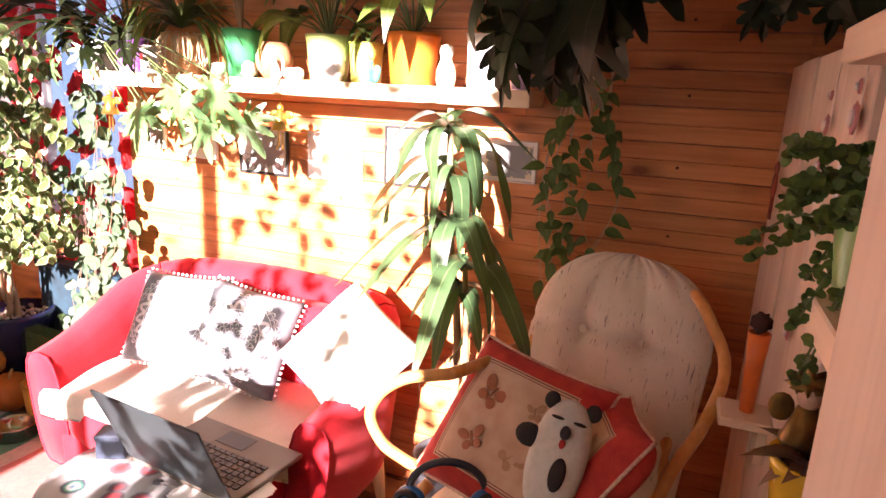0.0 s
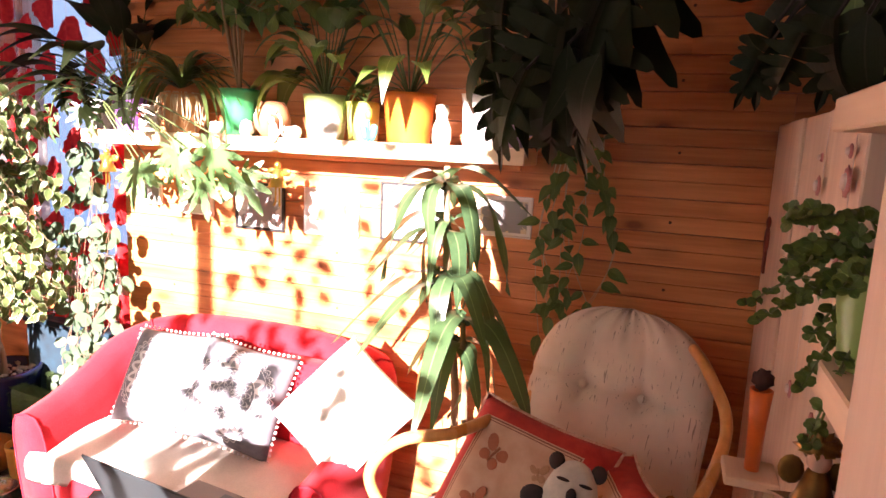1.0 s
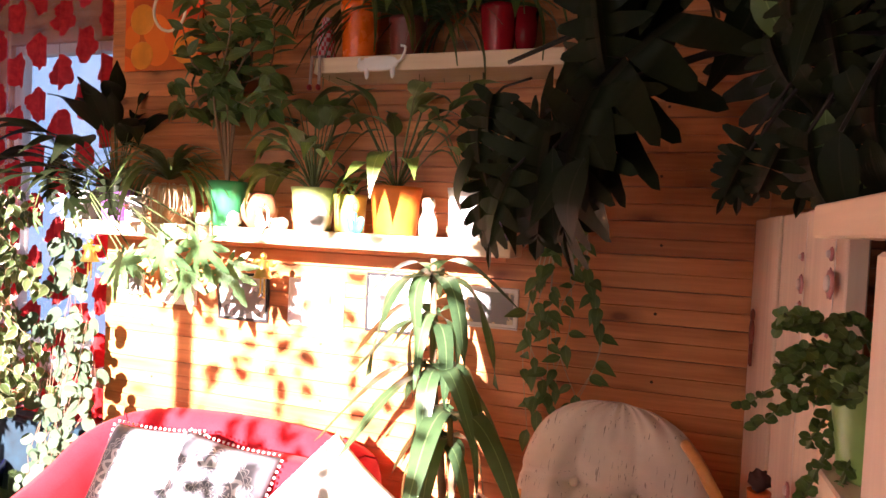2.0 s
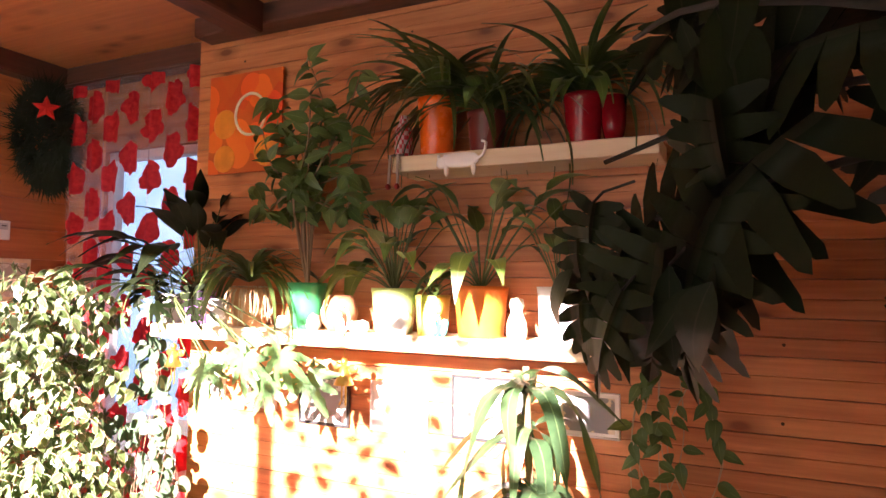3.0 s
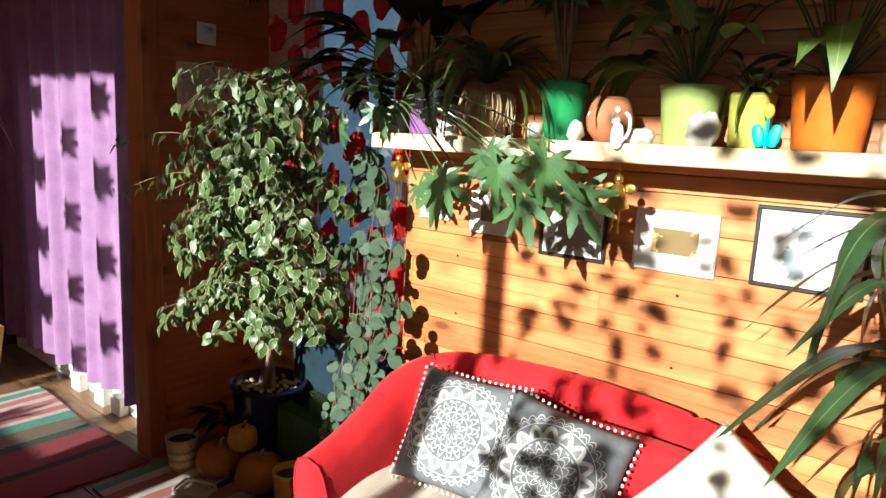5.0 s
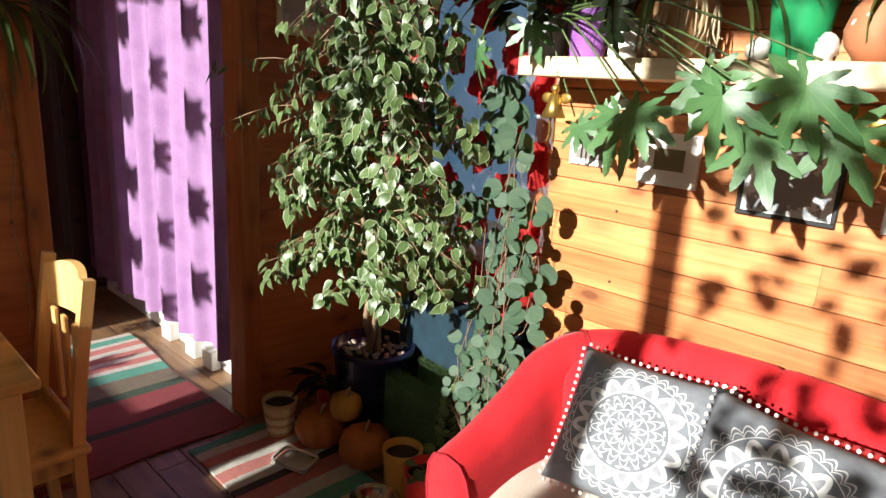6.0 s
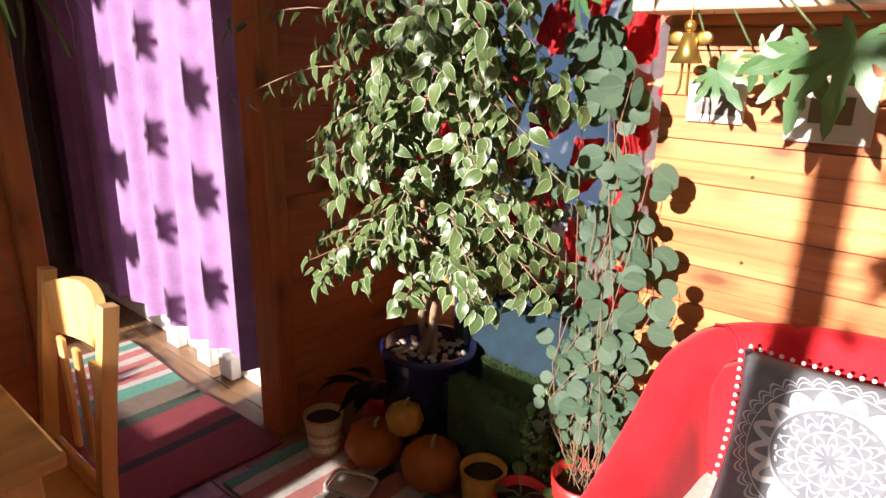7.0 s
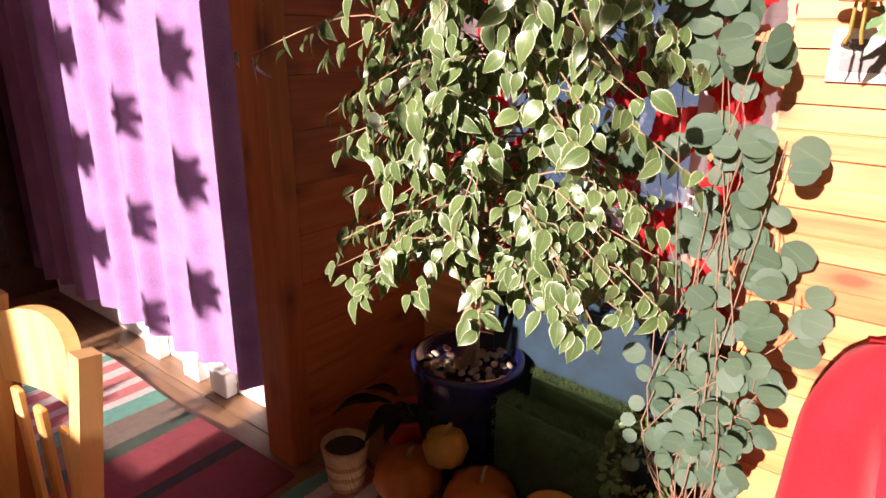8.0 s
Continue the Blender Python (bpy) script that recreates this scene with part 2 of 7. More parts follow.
def board_mesh(name, length, height, thick, mat, axis="x", groove=True):
    """A wall board with eased edges and a shallow groove along its middle; length along x or y."""
    h, t, e = height / 2, thick, (0.0014 if groove else 0.0005)
    prof = [(0, -h), (t - e, -h + 0.001), (t, -h + e)]
    if groove:
        prof += [(t, -0.0028), (t - 0.0035, -0.0008), (t - 0.0035, 0.0008), (t, 0.0028)]
    prof += [(t, h - e), (t - e, h - 0.001), (0, h)]
    bm = bmesh.new()
    ends = []
    for x in (-length / 2, length / 2):
        ends.append([bm.verts.new((x, -a, z) if axis == "x" else (a, x, z)) for a, z in prof])
    n = len(prof)
    for i in range(n):
        bm.faces.new((ends[0][i], ends[0][(i + 1) % n], ends[1][(i + 1) % n], ends[1][i]))
    bm.faces.new(ends[0][::-1])
    bm.faces.new(ends[1])
    bmesh.ops.recalc_face_normals(bm, faces=bm.faces[:])
    return mesh_of(bm, name, mat)


# ---- the shell of the place ----
WALL_Y, NICHE_Y, SIDE_X, CEIL = 2.03, 2.22, -2.99, 2.70
SOUTH_Y, HALL_X, EAST_X = -0.75, -5.05, 0.95


def slab(name, lo, hi, mat, label, bevel=0.0):
    size = [b - a for a, b in zip(lo, hi)]
    mid = [(a + b) / 2 for a, b in zip(lo, hi)]
    ob = part(name, box(size, (0, 0, 0), bevel), mat, at=Matrix.Translation(mid))
    return tagged(ob, label, name.split("_")[0], kind="structure")


floor = slab("floor", (-5.3, -1.0, -0.06), (1.2, 2.6, -0.012), M_BEAM, "dark subfloor under worn wooden floor boards")
north = slab("wall_north", (-1.90, 2.046, 0), (1.2, 2.24, CEIL), M_PINE, "orange pine board wall behind the sofa")
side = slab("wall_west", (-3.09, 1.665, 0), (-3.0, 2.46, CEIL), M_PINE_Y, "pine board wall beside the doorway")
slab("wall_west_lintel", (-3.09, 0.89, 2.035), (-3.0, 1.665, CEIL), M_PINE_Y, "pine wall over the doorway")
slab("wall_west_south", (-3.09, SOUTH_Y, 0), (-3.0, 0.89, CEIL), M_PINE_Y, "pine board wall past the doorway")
slab("wall_hall_north", (-5.2, 1.80, 0), (-3.09, 1.92, CEIL), M_PINE, "pine hall wall behind the purple curtain")
slab("wall_east", (EAST_X, SOUTH_Y, 0), (EAST_X + 0.1, 2.03, CEIL), M_LOW_BOUNCE, "unseen wooden wall behind the shelf unit, dark to cut bounced light")
ceiling = slab("ceiling", (-5.3, -1.0, CEIL), (1.2, 2.6, CEIL + 0.06), M_PLY, "orange varnished wooden board ceiling")

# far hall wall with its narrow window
# Dark woods put the shade of the hall into these walls' colour.
slab("wall_hall_west", (HALL_X - 0.1, SOUTH_Y, 0), (HALL_X, 1.10, CEIL), M_BEAM_Y, "wooden end wall of the hall, coloured dark for shade")
slab("wall_hall_west_pier", (HALL_X - 0.1, 1.46, 0), (HALL_X, 1.80, CEIL), M_LOW_BOUNCE, "wooden wall beside the hall window, coloured dark for shade")
slab("wall_hall_west_sill", (HALL_X - 0.1, 1.10, 0), (HALL_X, 1.46, 0.34), M_LOW_BOUNCE, "wooden wall under the hall window, coloured dark for shade")
slab("wall_hall_west_head", (HALL_X - 0.1, 1.10, 2.0), (HALL_X, 1.46, CEIL), M_LOW_BOUNCE, "wooden wall over the hall window, coloured dark for shade")

# sunny wall behind the camera: a wide window and a hall window
SILL, HEAD = 0.70, 2.63
# Unseen walls, coloured dark so they return little light to the room.
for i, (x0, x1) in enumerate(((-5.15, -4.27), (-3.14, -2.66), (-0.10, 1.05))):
    slab("wall_south_pier", (x0, SOUTH_Y - 0.12, 0), (x1, SOUTH_Y, CEIL), M_LOW_BOUNCE, "unseen wooden wall between the sunny windows, dark to cut bounced light")
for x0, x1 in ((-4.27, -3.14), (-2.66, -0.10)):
    slab("wall_south_sill", (x0, SOUTH_Y - 0.12, 0), (x1, SOUTH_Y, SILL), M_LOW_BOUNCE, "unseen wooden wall under the sunny window, dark to cut bounced light")
    slab("wall_south_head", (x0, SOUTH_Y - 0.12, HEAD), (x1, SOUTH_Y, CEIL), M_LOW_BOUNCE, "unseen wooden wall over the sunny window, dark to cut bounced light")

# Unseen board added to keep direct sun off the turf and floor pots.
slab("wall_south_ledge", (-2.50, SOUTH_Y - 0.115, SILL), (-1.84, SOUTH_Y - 0.10, 1.38), M_LOW_BOUNCE, "unseen board added at the foot of the sunny window to block the sun")


def window(name, x0, x1, z0, z1, y, mullions, label, bar=0.05, along="x"):
    w = thing(name, label, "window", ((x0 + x1) / 2, y, z0) if along == "x" else (y, (x0 + x1) / 2, z0), kind="structure", turn=0 if along == "x" else 90)
    wd, ht = x1 - x0, z1 - z0
    fr = box((bar, 0.06, ht), (-wd / 2 + bar / 2, 0, ht / 2), 0.006)
    box((bar, 0.06, ht), (wd / 2 - bar / 2, 0, ht / 2), 0.006, fr)
    box((wd - 2 * bar, 0.06, bar), (0, 0, bar / 2), 0.006, fr)
    box((wd - 2 * bar, 0.06, bar), (0, 0, ht - bar / 2), 0.006, fr)
    part("window_frame", fr, M_WHITE, w, "white painted window frame")
    for mx, mw in mullions:
        part("mullion", box((mw, 0.055, ht - 2 * bar), (mx - (x0 + x1) / 2, 0, ht / 2), 0.006), M_WHITE, w)
    g = part("pane", box((wd - 2 * bar, 0.006, ht - 2 * bar), (0, 0, ht / 2)), M_GLASS, w)
    g.visible_shadow = False
    return w


window("window_1", -2.66, -0.10, SILL, HEAD, SOUTH_Y - 0.06, [(-1.36, 0.09)], "wide sunny window in the pine wall")
window("window_2", -4.27, -3.14, SILL, HEAD, SOUTH_Y - 0.06, [], "sunny hall window")
window("window_3", 1.10, 1.46, 0.34, 2.0, HALL_X - 0.05, [], "narrow hall window with a white frame", along="y")
# niche window: opening left in the niche wall

NW0, NW1, NZ0, NZ1 = -2.72, -2.08, 0.75, 2.28
for lo, hi in (((-3.09, 2.22, 0), (NW0, 2.32, CEIL)), ((NW1, 2.22, 0), (-1.84, 2.32, CEIL)), ((NW0, 2.22, 0), (NW1, 2.32, NZ0)), ((NW0, 2.22, NZ1), (NW1, 2.32, CEIL))):
    slab("wall_niche", lo, hi, M_PINE, "pine wall round the niche window")
window("window_4", NW0, NW1, NZ0, NZ1, 2.27, [], "white-framed niche window behind the poppy curtain", 0.045)


def backdrop():
    # Self-lit panel: its mottled blue glow stands in for daylight outdoors.
    n = Net("outdoor_glow")
    c = n.coords("Object")
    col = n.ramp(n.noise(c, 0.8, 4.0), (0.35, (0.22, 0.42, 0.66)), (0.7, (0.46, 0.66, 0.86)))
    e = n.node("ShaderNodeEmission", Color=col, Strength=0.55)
    n.tree.links.new(e.outputs[0], n.tree.nodes["Material Output"].inputs[0])
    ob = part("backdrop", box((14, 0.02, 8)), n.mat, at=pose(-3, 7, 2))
    ob.name = "backdrop"
    tagged(ob, "glowing pale blue panel in place of open air beyond the windows", "backdrop", kind="structure")
    # Weaker self-lit panel, the glow outside the hall window.
    n = Net("outdoor_glow_dim")
    c = n.coords("Object")
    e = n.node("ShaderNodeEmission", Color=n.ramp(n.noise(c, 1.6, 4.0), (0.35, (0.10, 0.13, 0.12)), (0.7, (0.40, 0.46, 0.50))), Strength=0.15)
    n.tree.links.new(e.outputs[0], n.tree.nodes["Material Output"].inputs[0])
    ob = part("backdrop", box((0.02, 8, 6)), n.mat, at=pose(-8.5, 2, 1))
    tagged(ob, "dimly glowing grey panel in place of the outdoors beyond the hall window", "backdrop", kind="structure")


backdrop()
# Unseen ground, coloured dark so that little sunlight bounces indoors.
g = part("ground", box((80, 80, 0.1)), glaze("low_bounce_ground", (0.05, 0.045, 0.035), 0.9), at=pose(0, 0, -0.4))
tagged(g, "unseen ground outside the house, dark to cut bounced light", "ground", kind="structure")

# beams under the ceiling
for name, lo, hi, mat in (("beam", (-2.99, 0.0, 2.60), (-2.90, 2.22, 2.70), M_BEAM_Y), ("beam", (-2.90, 2.12, 2.61), (-1.84, 2.22, 2.70), M_BEAM),
                          ("beam", (-1.84, 1.93, 2.62), (0.9, 2.03, 2.70), M_BEAM), ("beam", (-1.60, -0.75, 2.58), (-1.48, 1.93, 2.70), M_BEAM_Y)):
    slab(name, lo, hi, mat, "dark brown ceiling beam", 0.006)

# trims of the doorway
slab("trim_jamb", (-3.10, 1.59, 0), (-2.972, 1.665, 2.035), M_POST, "orange wooden door jamb", 0.005)
slab("trim_jamb", (-3.10, 0.89, 0), (-2.975, 0.95, 2.035), M_POST, "orange wooden door jamb", 0.005)
slab("baseboard", (-4.98, 1.74, 0), (-3.10, 1.80, 0.20), M_WHITE, "white skirting under the purple curtain", 0.004)
# ---- sofa ----
def sofa():
    """Back and arms are one padded band that sweeps round the seat, split at its corner seams."""
    s = thing("sofa", "red velvet two-seat sofa with curved arms and wooden legs", "sofa", (-1.13, 2.0, 0))
    left = [(-0.500, -0.63, 0.560), (-0.508, -0.50, 0.590), (-0.514, -0.36, 0.650), (-0.512, -0.235, 0.722), (-0.455, -0.135, 0.765), (-0.33, -0.105, 0.790), (-0.16, -0.10, 0.803), (0.0, -0.10, 0.808)]
    line = curve(left + [(-x, y, z) for x, y, z in left[-2::-1]], 140)
    n = len(line)
    def ring(i, grow=0.0):
        p = line[i]
        d = line[min(i + 1, n - 1)] - line[max(i - 1, 0)]
        out = Vector((-d.y, d.x, 0)).normalized()
        seam = 0.010 * sum(math.exp(-((p.x - c) / 0.007) ** 2) for c in (-0.36, -0.02, 0.33)) if p.y > -0.14 else 0
        w = 0.135 - 2 * seam + 0.012 * math.sin(i * 0.21) * (p.y > -0.2) + grow
        pts = []
        for a in range(16):
            th = 2 * math.pi * a / 16
            cx, cz = math.cos(th), math.sin(th)
            px = math.copysign(abs(cx) ** 0.6, cx)
            pz = math.copysign(abs(cz) ** 0.6, cz)
            up = (pz + 1) / 2
            q = p + out * (px * w / 2 + 0.05 * up - 0.02)
            pts.append(Vector((q.x, q.y, 0.16 + (p.z - seam - 0.16 + grow) * up)))
        return pts
    def band(i0, i1):
        bm = bmesh.new()
        rings = [[bm.verts.new(q) for q in ring(i)] for i in range(i0, i1 + 1)]
        for a, b in zip(rings, rings[1:]):
            for k in range(16):
                bm.faces.new((a[k], a[(k + 1) % 16], b[(k + 1) % 16], b[k]))
        bm.faces.new(rings[0])
        bm.faces.new(rings[-1])
        bmesh.ops.recalc_face_normals(bm, faces=bm.faces[:])
        return bm
    c = int(n * 0.27)
    part("arm", band(0, c), M_RED, s, "", True)
    part("backrest", band(c, n - 1 - c), M_RED, s, "red velvet back with stitched upright seams", True)
    part("arm", band(n - 1 - c, n - 1), M_RED, s, "", True)
    for i in (0, c, n - 1 - c, n - 1):
        part("piping", tube(ring(i, 0.002), 0.0032, 6, closed=True), M_REDPIPE, s, "", True)
    part("seat", blob((0.46, 0.30, 0.085), 32, 12, 6.0, (0, -0.37, 0.345)), M_RED, s, "", True)
    part("front_rail", box((0.94, 0.06, 0.14), (0, -0.60, 0.22), 0.02, None, 3), M_RED, s, "", True)
    part("back_cushion", blob((0.24, 0.055, 0.17), 28, 14, 4.5, (-0.24, -0.215, 0.575)), M_RED, s, "", True)
    part("back_cushion", blob((0.24, 0.055, 0.17), 28, 14, 4.5, (0.25, -0.215, 0.575)), M_RED, s, "", True)
    for x in (-0.47, 0.47):
        for y in (-0.56, -0.12):
            part("leg", tube([(x, y, 0.18), (x * 1.06, y * 1.03, 0.0)], 0.030, 10, taper=0.018), M_LEG, s, "tapered pale wooden leg", True)
    return s


sofa()


def throw():
    """A folded bed throw over the seat, hanging over its front."""
    t = thing("throw_blanket", "beige throw blanket spread over the sofa seat", "blanket", (-1.16, 1.62, 0.45))
    def f(u, v, o):
        x = -0.44 + 0.92 * u
        s = v * 0.545
        wav = 0.010 * math.sin(9 * u + 5 * v) + 0.006 * math.sin(23 * u - 9 * v)
        if s < 0.45:
            p = Vector((x, 0.20 - s, 0.0 + wav))
        else:
            d = s - 0.45
            p = Vector((x * 1.03, -0.25 - 0.035 * math.sin(min(1, d / 0.05) * math.pi / 2) + wav * 0.8, -max(0, d - 0.02) + wav * 0.2))
        p.z += o
        return p
    part("cover", sheet(44, 34, f, 0.012), M_THROW, t, "", True)


throw()


def pillow_body(w, h, t, seam=0.0, n=22):
    """A stuffed square pillow lying in x-z, front to -y, with UVs; corners drawn out."""
    def side(sgn):
        def f(u, v, o):
            a, b = 2 * u - 1, 2 * v - 1
            pinch = 1 - 0.07 * (1 - a * a) * abs(b) ** 3
            pinch2 = 1 - 0.07 * (1 - b * b) * abs(a) ** 3
            th = t * ((1 - a ** 4) * (1 - b ** 4)) ** 0.55
            wr = 0.006 * math.sin(6 * a + 4 * b) * (1 - a * a) * (1 - b * b)
            return Vector((a * w / 2 * pinch2, sgn * (-th / 2 - wr), b * h / 2 * pinch))
        return f
    bm = sheet(n, n, side(1))
    back = sheet(n, n, side(-1))
    join(bm, back)
    bmesh.ops.remove_doubles(bm, verts=bm.verts[:], dist=0.0005)
    bmesh.ops.recalc_face_normals(bm, faces=bm.faces[:])
    return bm


def mandala():
    """Grey cotton with a pale printed rosette of rings and petals."""
    n = Net("mandala_cotton")
    uv = n.node("ShaderNodeSeparateXYZ", Vector=n.coords("UV"))
    x, y = n.m("SUBTRACT", uv.outputs[0], 0.5), n.m("SUBTRACT", uv.outputs[1], 0.5)
    r = n.m("SQRT", n.m("ADD", n.m("MULTIPLY", x, x), n.m("MULTIPLY", y, y)))
    a = n.m("ARCTAN2", y, x)
    def petals(count, r0, r1, wide=0.014):
        lobe = n.m("ABSOLUTE", n.m("SINE", n.m("MULTIPLY", a, count / 2)))
        edge = n.m("ADD", r0, n.m("MULTIPLY", lobe, r1 - r0))
        return n.m("LESS_THAN", n.m("ABSOLUTE", n.m("SUBTRACT", r, edge)), wide / 2)
    def ring(rr, wide):
        return n.m("LESS_THAN", n.m("ABSOLUTE", n.m("SUBTRACT", r, rr)), wide / 2)
    def dots(count, rr, size):
        s = n.m("GREATER_THAN", n.m("SINE", n.m("MULTIPLY", a, count)), 0.1)
        return n.m("MULTIPLY", s, ring(rr, size))
    lobe = n.m("ABSOLUTE", n.m("SINE", n.m("MULTIPLY", a, 8.0)))
    band = n.m("MULTIPLY", n.m("GREATER_THAN", r, 0.255), n.m("LESS_THAN", r, n.m("ADD", 0.295, n.m("MULTIPLY", lobe, 0.07))))
    heart = n.m("MULTIPLY", n.m("GREATER_THAN", r, 0.265), n.m("LESS_THAN", r, n.m("ADD", 0.245, n.m("MULTIPLY", n.m("POWER", lobe, 3.0), 0.085))))
    mask = n.m("MULTIPLY", band, n.m("SUBTRACT", 1.0, n.m("MULTIPLY", heart, 0.85)))
    for extra in (petals(10, 0.03, 0.08, 0.010), petals(10, 0.05, 0.125, 0.012), ring(0.140, 0.006), petals(16, 0.15, 0.225, 0.011), petals(16, 0.15, 0.185, 0.008), dots(24, 0.232, 0.012),
                  ring(0.375, 0.007), petals(36, 0.385, 0.415, 0.008), petals(36, 0.405, 0.445, 0.012)):
        mask = n.m("MAXIMUM", mask, extra)
    worn = n.noise(n.coords("Object"), 40.0, 3.0)
    col = n.mix(n.m("MULTIPLY", mask, n.m("ADD", 0.55, n.m("MULTIPLY", worn, 0.5))), n.ramp(worn, (0.3, (0.12, 0.125, 0.14)), (0.7, (0.17, 0.175, 0.19))), (0.70, 0.68, 0.66))
    n.bump(n.noise(n.coords("Object"), 300.0), 0.3, 0.001)
    return n.done(col, 0.95)


M_MANDALA = mandala()
M_POM = cloth("pompom_wool", (0.80, 0.78, 0.74), None, 300.0)


def place(ob, centre, right, up):
    """Stand a thing that is built in x-z by the directions of its right and its up."""
    x = Vector(right).normalized()
    z = Vector(up)
    z = (z - x * z.dot(x)).normalized()
    y = z.cross(x)
    ob.matrix_basis = Matrix(((x.x, y.x, z.x, centre[0]), (x.y, y.y, z.y, centre[1]), (x.z, y.z, z.z, centre[2]), (0, 0, 0, 1)))


def mandala_pillow(centre, right, up, w=0.36, h=0.36):
    p = thing("pillow", "grey cotton pillow with white mandala print and pompom edge", "pillow", group="mandala pillows")
    part("cover", pillow_body(w, h, 0.12), M_MANDALA, p, "", True)
    pom = mesh_of(blob((0.0047, 0.0047, 0.0047), 8, 6, rough=0.4), "pompom", M_POM, True)
    for k in range(19):
        s = -1 + 2 * (k + 0.5) / 19
        for q in ((s * w / 2, 0, h / 2 * (1 - 0.07 * (1 - s * s)) + 0.007), (s * w / 2, 0, -h / 2 * (1 - 0.07 * (1 - s * s)) - 0.007), (w / 2 * (1 - 0.07 * (1 - s * s)) + 0.007, 0, s * h / 2), (-w / 2 * (1 - 0.07 * (1 - s * s)) - 0.007, 0, s * h / 2)):
            share("pompom", pom, p, Matrix.Translation(q))
    place(p, centre, right, up)


mandala_pillow((-1.36, 1.68, 0.63), (1, 0.05, 0.03), (-0.10, 0.62, 1.0), 0.37, 0.34)
mandala_pillow((-1.05, 1.65, 0.63), (1, 0.05, -0.12), (0.22, 0.52, 1.0), 0.35, 0.34)
p = thing("pillow", "plain cream cotton pillow resting on one corner", "pillow")
part("cover", pillow_body(0.345, 0.345, 0.14), M_CREAM, p, "", True)
place(p, (-0.63, 1.62, 0.675), (0.85, -0.30, -0.45), (0.45, 0.55, 0.68))

# ---- coffee table with the laptop ----
def folk_cloth():
    n = Net("folk_print_cloth")
    v = n.tree.nodes.new("ShaderNodeTexVoronoi")
    c = n.coords("Object")
    n.put(v, "Vector", n.scaled(c, 14.0, 14.0, 0.01))
    n.put(v, "Scale", 1.0)
    n.put(v, "Randomness", 0.75)
    d = v.outputs["Distance"]
    rnd = n.node("ShaderNodeSeparateColor", Color=v.outputs["Color"]).outputs[0]
    petal = n.m("ADD", d, n.m("MULTIPLY", n.noise(c, 90.0), 0.12))
    ring = n.ramp(petal, (0.08, (0.62, 0.10, 0.06)), (0.16, (0.75, 0.72, 0.66)), (0.22, (0.10, 0.09, 0.12)), (0.33, (0.42, 0.05, 0.05)), (0.46, (0.12, 0.10, 0.12)), (0.56, (0.34, 0.34, 0.33)))
    ring2 = n.ramp(petal, (0.10, (0.70, 0.45, 0.08)), (0.18, (0.10, 0.25, 0.40)), (0.27, (0.70, 0.70, 0.68)), (0.36, (0.08, 0.30, 0.20)), (0.44, (0.05, 0.06, 0.10)), (0.54, (0.34, 0.34, 0.33)))
    n.tree.nodes[-1].color_ramp.interpolation = "LINEAR"
    col = n.mix(n.m("GREATER_THAN", rnd, 0.55), ring, ring2)
    n.bump(n.noise(c, 400.0), 0.3, 0.001)
    return n.done(col, 0.85)


def round_table():
    t = thing("coffee_table", "round wooden coffee table with bent rim under a printed cloth", "table", (-0.87, 1.085, 0))
    part("tabletop", lathe([(0, 0.435), (0.26, 0.435), (0.272, 0.442), (0.272, 0.468), (0.26, 0.474), (0, 0.474)], 40), M_LEG, t, "", True)
    for a in (40, 130, 220, 310):
        c, s = math.cos(radians(a)), math.sin(radians(a))
        part("leg", tube([(0.2 * c, 0.2 * s, 0.435), (0.27 * c, 0.27 * s, 0)], 0.02, 10), M_LEG, t, "", True)
    cl = thing("tablecloth", "white round cloth printed with colourful folk flowers", "tablecloth", (-0.87, 1.085, 0.474))
    def f(u, v, o):
        a = 2 * math.pi * u
        s = v * 0.33
        r = min(s, 0.276) + (0.010 * math.sin(9 * a) if s > 0.278 else 0)
        z = 0.004 - (max(0, s - 0.276))
        return Vector((r * math.cos(a), r * math.sin(a), z + o))
    part("cloth", sheet(54, 12, f, 0.003), folk_cloth(), cl, "", True)


round_table()
M_LAPTOP = glaze("laptop_shell", (0.020, 0.027, 0.029), 0.42, 0.0, 0.5)
M_KEYS = glaze("black_keys", (0.015, 0.015, 0.018), 0.45)
M_DECK = glaze("laptop_deck", (0.13, 0.105, 0.08), 0.5, 0.2)


def laptop():
    """Open laptop whose lid stands with its back to the window."""
    l = thing("laptop", "open dark grey laptop standing on the printed cloth", "laptop", (-0.80, 1.22, 0.482))
    w, d = 0.37, 0.25
    part("base", box((w, d, 0.014), (0, d / 2, 0.007), 0.004, None, 2), M_DECK, l)
    key = mesh_of(box((0.0175, 0.0155, 0.003), (0, 0, 0), 0.001), "key", M_KEYS)
    for i in range(15):
        for j in range(6):
            share("key", key, l, Matrix.Translation((-0.147 + 0.021 * i, 0.045 + 0.0195 * j, 0.0152)))
    part("touchpad", box((0.10, 0.062, 0.002), (-0.01, 0.20, 0.0145), 0.0005), M_LAPTOP, l)
    lid = part("lid", box((w, 0.006, 0.245), (0, 0, 0.1225), 0.003, None, 2), M_LAPTOP, l, "scuffed metallic laptop lid", at=pose(0, 0.0, 0.014, 22, 0, 0))
    part("screen", box((w - 0.02, 0.002, 0.215), (0, 0.0042, 0.128)), glaze("dark_screen", (0.01, 0.01, 0.012), 0.08), lid)
    l.matrix_basis = pose(-0.815, 1.10, 0.484, 0, 0, -7)


laptop()
b = thing("box", "small dark blue cardboard box on the coffee table", "box", (-1.06, 1.13, 0.482), turn=25)
part("body", box((0.075, 0.06, 0.06), (0, 0, 0.03), 0.003), glaze("dark_card", (0.03, 0.045, 0.075), 0.5), b)
